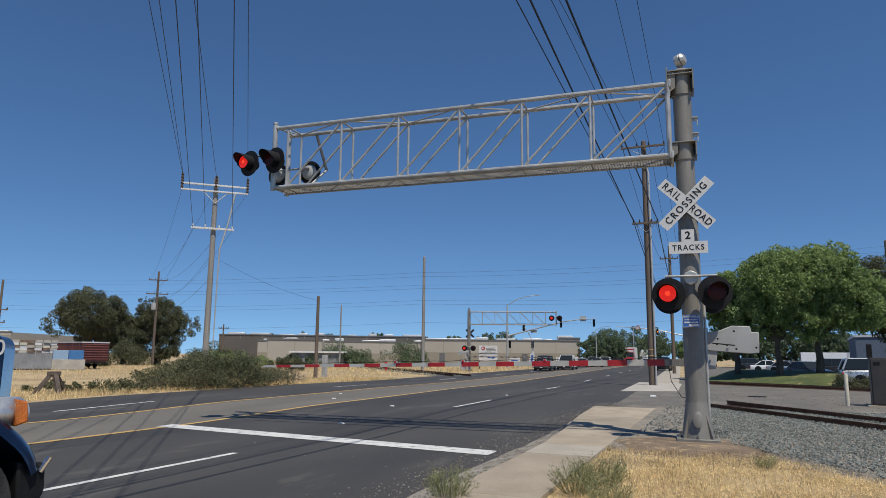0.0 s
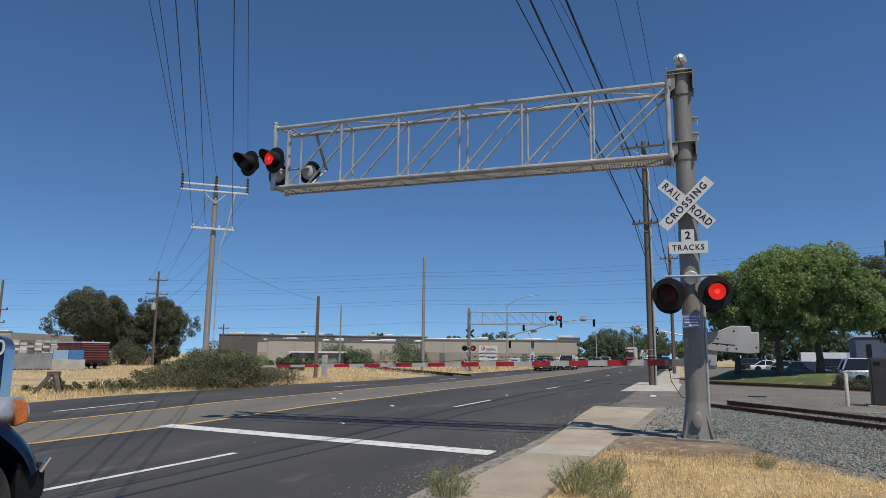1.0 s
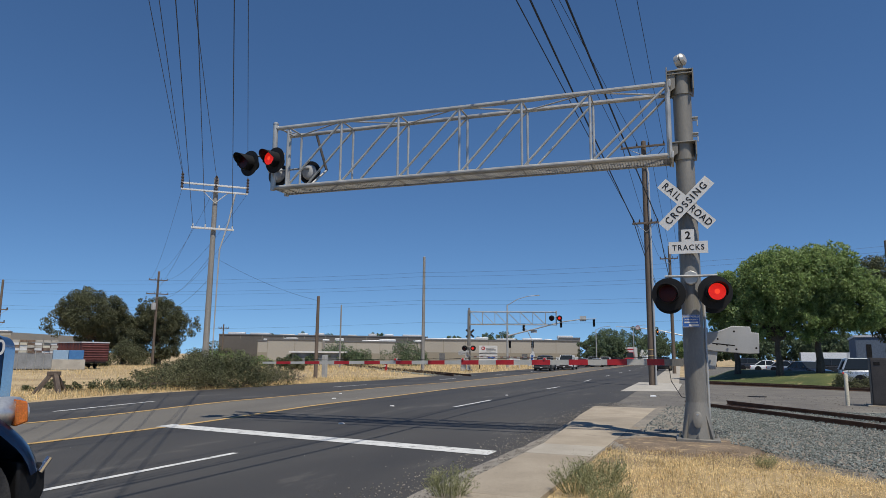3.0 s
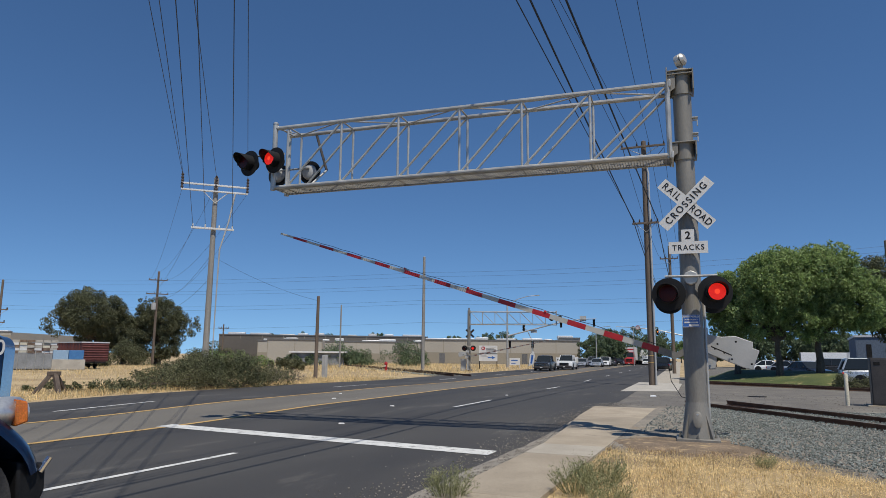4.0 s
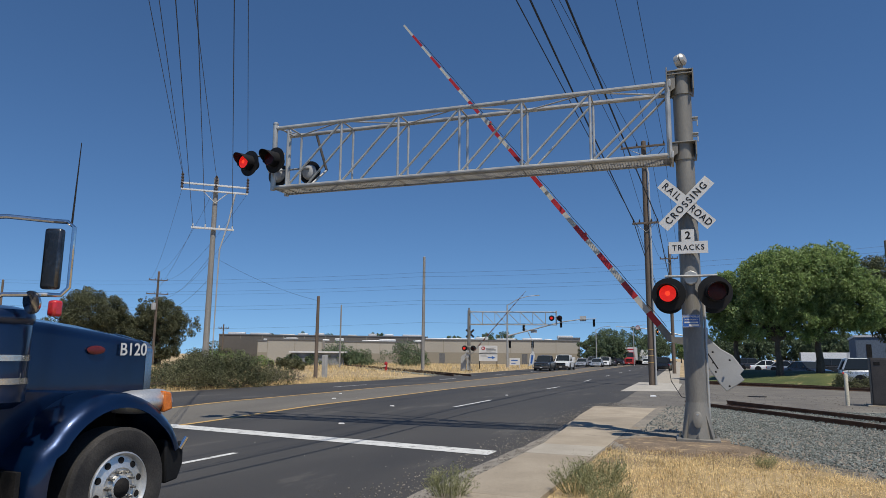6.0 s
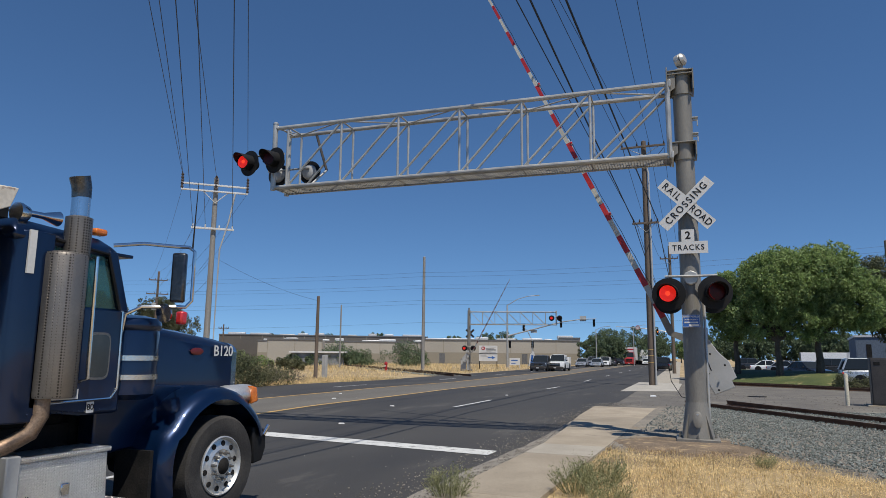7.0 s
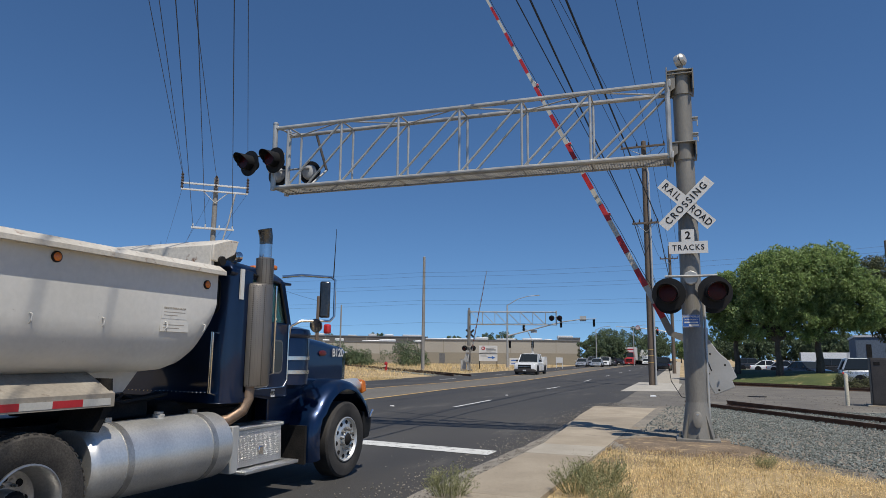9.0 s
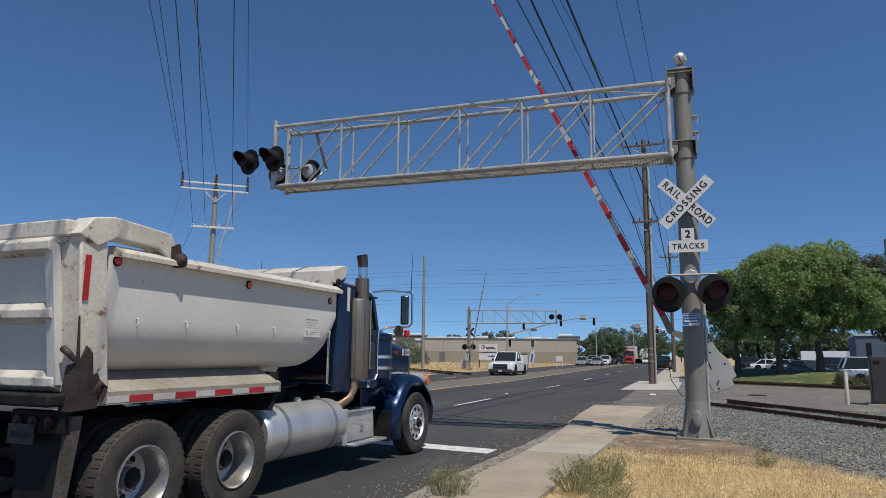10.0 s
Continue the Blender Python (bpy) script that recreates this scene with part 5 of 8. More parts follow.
def traffic_head(parent, m, lit=False):
    h = part("signal_head", Shape().box(-0.16, 0.16, -0.12, 0.12, -0.52, 0.52), BLACK, parent, "black three-lens traffic light", bevel=0.02, m=m)
    for i, z in enumerate((0.34, 0.0, -0.34)):
        if lit and i < 2:
            disc = part("lens", Shape().lathe([(0.001, 0.008), (0.06, 0.006), (0.11, 0.001)], 16, pose(0, 0, 0, 90), None, False).lathe([(0.11, -0.001), (0.06, -0.006), (0.001, -0.008)], 16, pose(0, 0, 0, 90), None, False), (RED_LAMP, AMBER_LAMP)[i], h, ("red lens", "amber lens")[i], m=pose(0, -0.25, z))
            disc.data.materials.append(BLACK)
            for p in disc.data.polygons:
                p.material_index = 0 if p.center.y < 0 else 1
            CHANGES.append((disc, i))
        else:
            part("lens", Shape().lathe([(0.11, 0), (0.08, 0.03), (0.01, 0.04)], 14, pose(0, -0.12, z, 90)), BLACK, h)
        part("visor", Shape().lathe([(0.135, 0.0), (0.14, 0.22), (0.128, 0.22), (0.125, 0.0)], 12, pose(0, -0.12, z, 90), arc=(-0.2, pi + 0.2)), BLACK, h)
    return h


ts = thing("traffic_signal", "galvanised traffic signal pole with long mast arm and street light", "traffic signal", pose(-28.8, 95.8, 0, 0, 0, 13), "traffic signals")
part("pole", Shape().lathe([(0.17, 0), (0.13, 6), (0.10, 9.2)], 14), GALV, ts)
part("mast_arm", Shape().tube([(0, 0, 4.6), (3.4, 0, 5.5), (8, 0, 6.7), (10.5, 0, 7.05), (12.8, 0, 7.15)], [0.11, 0.1, 0.08, 0.07, 0.05], 10), GALV, ts)
part("light_arm", Shape().tube([(0, 0, 9.1), (1.5, 0, 10.0), (3.0, 0, 10.45), (4.3, 0, 10.55)], 0.05, 8), GALV, ts)
part("luminaire", Shape().box(4.1, 4.75, -0.12, 0.12, 10.5, 10.62), GREY_PAINT, ts, bevel=0.04)
for x, z in ((12.5, 6.55), (7.8, 6.4), (0.35, 3.4)):
    traffic_head(ts, pose(x, 0.2, z))
part("sign", Shape().box(10.5, 11.4, 0.1, 0.12, 6.8, 7.55), GREY_PAINT, ts, "back of a lane sign")
part("sign", Shape().box(3.4, 4.3, 0.1, 0.12, 5.1, 5.5), GREY_PAINT, ts, "back of a street sign")
ts2 = thing("traffic_signal", "traffic signal pole on the near corner with red light", "traffic signal", pose(-5.2, 120, 0, 0, 0, 185), "traffic signals")
part("pole", Shape().lathe([(0.17, 0), (0.13, 5.6)], 14), GALV, ts2)
part("mast_arm", Shape().tube([(0, 0, 5.3), (4.3, 0, 6.3), (8, 0, 6.75), (11.2, 0, 6.9)], [0.1, 0.09, 0.07, 0.05], 10), GALV, ts2)
traffic_head(ts2, pose(4.4, 0.2, 6.0, 0, 0, 180), True)
part("sign", Shape().lathe([(0.38, 0), (0.38, 0.03)], 20, pose(7.6, 0.1, 6.75, 90)), SIGN_WHITE, ts2, "white no-turn sign with a ring")
part("sign_ring", Shape().lathe([(0.34, 0.035), (0.28, 0.035), (0.28, 0.0), (0.34, 0.0), (0.34, 0.035)], 20, pose(7.6, 0.14, 6.75, -90), None, False), RED_TAPE, ts2)
ts3 = thing("traffic_signal", "short traffic signal post by the dry grass", "traffic signal", pose(-25.3, 96.8, 0, 0, 0, 0), "traffic signals")
part("pole", Shape().lathe([(0.08, 0), (0.07, 3.9)], 10).tube([(0, 0, 3.9), (-0.7, 0, 5.3), (-1.2, 0, 5.9)], 0.05, 8), GALV, ts3)
traffic_head(ts3, pose(0, 0.1, 3.4))
traffic_head(ts3, pose(-1.3, 0.1, 5.9))
for x, y, h in ((-21.3, 128.2, 6.8), (-17.0, 150, 8.0), (-14, 190, 8.5)):
    sl = thing("street_lamp", "slim grey street lamp with curved arm", "street lamp", pose(x, y, 0), "street lamps")
    part("pole", Shape().lathe([(0.1, 0), (0.07, h)], 10), GALV, sl)
    part("arm", Shape().tube([(0, 0, h - 0.1), (1, 0, h + 0.4), (2.2, 0, h + 0.6)], 0.04, 6), GALV, sl)
    part("luminaire", Shape().box(2.1, 2.7, -0.1, 0.1, h + 0.54, h + 0.66), GREY_PAINT, sl, bevel=0.03)


def billboard(label, x, y, w, z0, z1, paint, bars, rz=15):
    t = thing("sign_board", label, "sign", pose(x, y, 0, 0, 0, rz), "field signs")
    for s in (-w / 2 + 0.06, w / 2 - 0.06):
        part("post", Shape().box(s - 0.05, s + 0.05, 0.03, 0.13, 0, z1), DARK if bars else SIGN_WHITE, t)
    part("panel", Shape().box(-w / 2, w / 2, -0.03, 0.03, z0, z1), paint, t, bevel=0.01)
    return t


sb = billboard("white two-part developer's sign with plain bars of text", -26.86, 81.0, 2.3, 1.04, 2.95, SIGN_WHITE, True)
part("logo_shape", Shape().lathe([(0.23, 0), (0.23, 0.01)], 16, pose(-0.62, -0.035, 2.62, 90)), RED_TAPE, sb, "red round emblem")
part("logo_shape", Shape().lathe([(0.11, 0), (0.11, 0.01)], 14, pose(-0.66, -0.047, 2.62, 90)), SIGN_WHITE, sb, "white inner ring of the emblem")
for z, a, b, h_ in ((2.76, 0.4, 0.95, 0.05), (2.52, -0.3, 0.75, 0.08), (2.38, -0.25, 0.95, 0.09), (2.24, -0.3, 0.3, 0.04), (2.10, -0.95, 0.95, 0.05), (1.74, -0.95, -0.2, 0.05), (1.62, -0.95, 0.0, 0.04)):
    part("text_bar", Shape().box(a, b, -0.04, -0.031, z, z + h_), GREY_PAINT if h_ < 0.06 else DARK, sb)
part("gap_bar", Shape().box(-1.16, 1.16, -0.045, -0.031, 1.91, 2.0), DARK, sb)
part("arrow", Shape().prism([(-0.05, 1.42), (0.5, 1.42), (0.5, 1.30), (0.9, 1.48), (0.5, 1.66), (0.5, 1.54), (-0.05, 1.54)], 0.031, 0.045, pose(0, 0, 0, 90)), SIGN_BLUE, sb)
s2 = billboard("small white sign with blue bars in the dry grass", -26.05, 90.1, 1.45, 0.47, 1.44, SIGN_WHITE, False)
part("text_bar", Shape().box(-0.5, 0.4, -0.04, -0.031, 1.05, 1.2), SIGN_BLUE, s2)
part("text_bar", Shape().box(-0.5, 0.1, -0.04, -0.031, 0.68, 0.78), SIGN_BLUE, s2)
billboard("small white sign on two posts at the corner", -22.17, 100.4, 1.0, 0.76, 1.57, SIGN_WHITE, False)
ff = thing("feather_flag", "white feather flag beside the road", "flag", pose(-23.9, 88.9, 0, 0, 8, 10) @ Matrix.Diagonal((1.15, 1, 0.8, 1)))
part("pole", Shape().tube([(0, 0, 0), (0, 0, 2.4), (0.25, 0, 3.0)], 0.02, 6), DARK, ff)
part("flag", Shape().prism([(0.02, 0.5), (0.55, 0.9), (0.62, 2.3), (0.45, 3.0), (0.2, 3.05), (0.02, 2.4)], -0.01, 0.01, pose(0, 0, 0, 90)), SIGN_WHITE, ff)
part("text_bar", Shape().box(0.2, 0.42, -0.02, -0.012, 1.0, 2.4), SIGN_BLUE, ff)


# ---- buildings ----
def warehouse(label, a, b, h, band, vents, depth=40, seed=1, pilasters=12, doors=(), wall_paint=None):
    """A long tilt-up warehouse whose wall runs from a to b on the ground."""
    r = random.Random(seed)
    L = hypot(b[0] - a[0], b[1] - a[1])
    t = thing("warehouse", label, "building", pose(a[0], a[1], 0, 0, 0, math.degrees(atan2(b[1] - a[1], b[0] - a[0]))), "warehouses")
    part("wall", Shape().box(0, L, 0, depth, 0, h), wall_paint or BUILDING_WALL, t)
    part("wall_band", Shape().box(-0.05, L + 0.05, -0.05, 0, 0, band), wall_paint or BUILDING_BAND, t, "lower wall band")
    part("parapet", Shape().box(-0.1, L + 0.1, -0.12, 0.3, h, h + 0.25), ROOF_GREY, t, "dark roof edge")
    for i in range(pilasters + 1):
        x = L * i / pilasters
        part("panel_joint", Shape().box(x - 0.05, x + 0.05, -0.03, 0.0, band, h), BUILDING_BAND, t)
    for i in range(vents):
        x, w = L * (i + r.uniform(0.2, 0.8)) / vents, r.uniform(0.8, 2.4)
        part("roof_vent", Shape().box(x - w, x + w, 2 + r.random() * 3, 6, h + 0.1, h + r.uniform(0.5, 0.85)), ROOF_UNIT, t, bevel=0.1)
    for x, w, hh in doors:
        part("door", Shape().box(x, x + w, -0.08, -0.04, 0, hh), ROOF_GREY, t)
    return t


warehouse("long beige warehouse with a darker lower band and dark roof edge", (-60.9, 137), (-28.2, 147.3), 5.0, 2.4, 9, seed=2, pilasters=7, doors=((4, 1.2, 2.2), (22, 1.2, 2.2)))
part_end = warehouse("pale end block of the warehouse", (-32.2, 146.2), (-28.0, 147.4), 5.6, 1.6, 1, 20, 3, 1)
warehouse("low beige warehouse wing across the field", (-91, 119), (-60, 138), 4.4, 2.0, 7, seed=4, pilasters=7, doors=((14, 3, 2.6),))
warehouse("long dark-roofed warehouse behind the field", (-109, 128), (-66, 152), 6.0, 5.2, 9, seed=5, pilasters=10, wall_paint=WALL_DARK)
warehouse("distant low warehouse beyond the rail yard", (-190, 96), (-158, 112), 6.2, 5.6, 5, seed=6, pilasters=6)
warehouse("pale blank block standing before the warehouse wing", (-75.5, 101.5), (-67.0, 106.2), 4.2, 0.6, 1, 10, 7, 2)
OFFICE = mat("slate_blue_wall", (0.085, 0.11, 0.15), (0.11, 0.14, 0.185), rough=0.8, scale=0.3, fine=6)
nb = thing("office_block", "blue-grey office block behind the parking lot", "building", pose(14.3, 88.9, 0, 0, 0, -6))
part("wall", Shape().box(0, 26, 0, 14, 0, 4.2), OFFICE, nb)
part("parapet", Shape().box(-0.1, 26.1, -0.1, 14.1, 4.2, 4.45), ROOF_UNIT, nb)
for i in range(12):
    part("window", Shape().box(1 + 2 * i, 1.5 + 2 * i, -0.05, 0.02, 0.9, 3.4), DARK, nb, "tall dark window")
shed = thing("shed", "low white-roofed shed among the scrub", "building", pose(-59, 92, 0, 0, 0, 25))
part("roof", Shape().box(-4, 5, -2, 2, 1.9, 2.15), SIGN_WHITE, shed)
part("wall", Shape().box(-3.5, 4.5, -1.6, 1.6, 0, 1.9), FENCE_GREY, shed)

# far tree line behind the buildings and down the road
rt = random.Random(9)
for k in range(16):
    x, y, h = -150 + k * 12 + rt.uniform(-4, 4), 190 + rt.uniform(-8, 12), rt.uniform(6.5, 10.5)
    tree("background_tree", "distant green tree rising over the roofs", (x, y, 0), [(0, 0, h * 0.6, 3.2, 3, h * 0.38), (1.5, 0, h * 0.5, 2.5, 2.5, h * 0.3)], 0.3, 3600, 0.26, HAZE_TREES, 100 + k, 60, group="distant trees")
for k, (x, y, h, w) in enumerate(((-23.5, 137, 5.6, 3.2), (-20.5, 142, 6.2, 3.0), (-25, 165, 9.0, 4), (-20, 172, 9.5, 4.5), (-28, 180, 8, 4), (-15.5, 180, 8, 3.5), (-22, 205, 9, 5), (-17.5, 220, 8.5, 4), (-13.0, 260, 8, 4), (-5.8, 150, 6.2, 2.8), (-3.5, 165, 7, 3), (-6.5, 215, 8, 4), (-9.5, 280, 8, 4), (-3, 240, 9, 4))):
    tree("street_tree", "leafy green roadside tree", (x, y, 0), [(0, 0, h * 0.58, w, w, h * 0.4), (w * 0.3, 0, h * 0.45, w * 0.8, w, h * 0.3)], 0.22, 8000, 0.19, LEAF_GREEN if k in (9, 10) else HAZE_TREES, 130 + k, 110, group="roadside trees")


# ---- rail yard on the far side ----
bc = thing("boxcar", "oxide-red ribbed railway boxcar in the yard", "boxcar", pose(-57.5, 49.6, 0, 0, 0, -108))
part("underframe", Shape().box(-1.1, 1.1, -13, 0, 0.55, 0.75), DARK, bc)
part("body", Shape().box(-1.3, 1.3, -13, 0, 0.75, 2.55), BOXCAR_RED, bc)
for i in range(7):
    part("end_rib", Shape().tube([(-1.28, 0.01, 0.95 + i * 0.24), (1.28, 0.01, 0.95 + i * 0.24)], 0.06, 6), BOXCAR_RED, bc)
for i in range(17):
    part("side_rib", Shape().box(1.3, 1.36, -12.6 + i * 0.75, -12.5 + i * 0.75, 0.75, 2.5), BOXCAR_RED, bc)
part("roof", Shape().box(-1.35, 1.35, -13.05, 0.05, 2.55, 2.66), ROOF_UNIT, bc, "pale metal roof")
for y in (-1.5, -3.0, -10.0, -11.5):
    part("axle", Shape().lathe([(0.38, -0.75), (0.38, -0.65), (0.07, -0.6), (0.07, 0.6), (0.38, 0.65), (0.38, 0.75)], 14, pose(0, y, 0.38, 0, 90)), DARK, bc)
part("coupler", Shape().box(-0.12, 0.12, 0, 0.5, 0.5, 0.75), DARK, bc)
YARD = (-58.9, 41.8)
yf = thing("yard_fence", "grey screened yard fence with concrete blocks", "fence", pose(YARD[0], YARD[1], 0, 0, 0, 58.5))
for i in range(5):
    part("panel", Shape().box(i * 0.68, i * 0.68 + 0.65, -0.03, 0.03, 0.1, 1.45 + 0.1 * (i % 2)), FENCE_GREY, yf, bevel=0.01)
    part("post", Shape().tube([(i * 0.68 - 0.03, 0, 0), (i * 0.68 - 0.03, 0, 1.7)], 0.03, 6), GALV, yf)
part("block_wall", Shape().box(3.35, 6.1, -0.2, 0.3, 0, 0.95), CONCRETE_PALE, yf, bevel=0.02)
for i, (a, c) in enumerate(((3.4, SIGN_BLUE), (4.68, BLUE_TARP))):
    ob = thing("container_bin", "blue steel bin standing on the block wall" if i else "pale blue steel bin on the block wall", "bin", pose(YARD[0] + a * 0.530, YARD[1] + a * 0.848, 0.95, 0, 0, 58), "yard bins")
    part("body", Shape().box(0, 1.25, -0.15, 0.4, 0, 0.85), BLUE_TARP if i else BIN_PALE, ob, bevel=0.02)
pile = thing("pallet_stack", "stacked bales and wooden pallets in the yard", "pallets", pose(YARD[0] - 0.9, YARD[1] + 0.8, 0, 0, 0, 58))
rp = random.Random(17)
for i in range(6):
    for j in range(7):
        part("bale", Shape().box(i * 0.62, i * 0.62 + 0.58, 0.3, 0.9, 1.0 + j * 0.25, 1.22 + j * 0.25), (CREAM_POST, CONCRETE_PALE, BURNT, SIGN_WHITE)[rp.randrange(4)], pile, m=pose(rp.uniform(-0.05, 0.05), rp.uniform(-0.1, 0.1), 0))
part("support", Shape().box(0, 3.7, 0.35, 0.85, 0, 1.0), DARK, pile)
bt = thing("bumping_post", "weathered timber track bumper in the weeds", "track bumper", pose(-23.6, 18.6, 0.0, 0, 0, 52) @ Matrix.Diagonal((0.85, 0.85, 0.85, 1)))
part("beam", Shape().box(-0.28, 0.28, -0.13, 0.13, 0.88, 1.06), TIE, bt, bevel=0.015)
for foot, w in (((-0.85, -0.2), 0.085), ((0.62, 0.75), 0.075), ((0.30, -0.55), 0.095)):
    d = Vector((foot[0] * 0.8, foot[1] * 0.9, -0.98))
    part("strut", Shape().box(-w, w, -w, w, -1.18, 0.02, Matrix.Translation((foot[0] * 0.15, foot[1] * 0.1, 0.92)) @ (-d).to_track_quat('Z', 'Y').to_matrix().to_4x4()), TIE, bt, bevel=0.012)
part("cable_box", Shape().box(-0.16, 0.16, -0.14, 0.14, 0, 1.6), GREY_PAINT, thing("signal_cabinet", "narrow grey equipment cabinet beside the pole stub", "cabinet", pose(-26.4, 42.3, 0)), bevel=0.02)
hy = thing("fire_hydrant", "red and white hydrant in the dry grass", "hydrant", pose(-33.5, 66, 0))
part("barrel", Shape().lathe([(0.2, 0), (0.2, 0.08), (0.15, 0.1), (0.15, 0.65), (0.19, 0.68), (0.17, 0.85), (0.05, 0.95)], 14), RED_TAPE, hy)
part("nozzle", Shape().lathe([(0.08, 0), (0.08, 0.2)], 10, pose(0, -0.12, 0.5, 90)), SIGN_WHITE, hy)

# ---- beside the driveway ----
for x, y in ((3.92, 26.7), (4.73, 26.62)):
    b = thing("bollard", "cream-painted steel bollard at the driveway", "bollard", pose(x, y, 0.1), "driveway bollards")
    part("post", Shape().lathe([(0.062, 0), (0.062, 1.04), (0.045, 1.08), (0.01, 1.09)], 16), CREAM_POST, b)
cb = thing("equipment_cabinet", "dark brown steel equipment cabinet on a plinth", "cabinet", pose(4.62, 26.5, 0.1, 0, 0, -6))
part("plinth", Shape().box(-0.15, 1.5, -0.12, 1.0, 0, 0.06), CONCRETE, cb, bevel=0.01)
body = part("body", Shape().box(0, 1.3, 0, 0.8, 0.06, 1.62), BROWN_BOX, cb, bevel=0.02)
part("door", Shape().box(0.03, 0.63, -0.015, 0, 0.12, 1.56), BROWN_BOX, cb, bevel=0.006)
part("vent", Shape().box(0.1, 0.28, -0.025, -0.015, 1.38, 1.48), DARK, cb)
hd = bush("clipped_hedge", "low clipped green hedge at the parking lot", (7.0, 44.4, 0), [(-0.5, 0, 0.0, 0.7, 0.6, 0.85), (0.4, 0, 0.0, 0.7, 0.6, 0.85), (1.3, 0, 0.0, 0.7, 0.6, 0.8)], 6000, 0.05, LEAF_BUSH, 91, 90)
mh = Shape().lathe([(0.38, 0.0), (0.38, 0.012), (0.34, 0.014), (0.02, 0.014)], 24)
tagged(part("manhole_cover", mh, DARK, m=pose(1.36, 31.8, level(1.36, 31.8) - 0.006)), "dark iron cover in the driveway", "manhole cover")
lit = Shape().loft([[(-0.12, -0.06, 0), (0.1, -0.05, 0), (0.12, 0.06, 0), (-0.1, 0.05, 0)], [(-0.1, -0.04, 0.06), (0.08, -0.05, 0.03), (0.09, 0.04, 0.05), (-0.08, 0.05, 0.02)]])
tagged(part("litter", lit, PAINTS["white"], m=pose(-2.55, 28.6, level(-2.55, 28.6))), "crumpled pale blue wrapper on the asphalt", "litter")
for x, y in ((-8.4, 14.3), (-8.0, 26.5), (-12.8, 21.2), (-14.2, 24), (-9.4, 19)):
    tagged(part("litter", lit, SIGN_WHITE, m=pose(x, y, level(x, y) - 0.004, 0, 0, x * 40) @ Matrix.Diagonal((0.6, 0.6, 0.5, 1))), "scrap of white paper on the road", "litter", "road litter")


# ---- vehicles ----
def car_wheel(parent, x, y, r, w=0.2):
    wh = part("wheel", Shape().lathe([(r * 0.6, -w / 2), (r * 0.92, -w / 2), (r, -w * 0.35), (r, w * 0.35), (r * 0.92, w / 2), (r * 0.6, w / 2)], 20, pose(0, 0, 0, 0, 90), None, False), RUBBER, parent, "black tyre", m=pose(x, y, r))
    s = 1 if x > 0 else -1
    part("rim", Shape().lathe([(0.02, s * w * 0.46), (r * 0.3, s * w * 0.44), (r * 0.6, s * w * 0.5), (r * 0.62, s * w * 0.3)], 14, pose(0, 0, 0, 0, 90)), ALU, wh)
    return wh


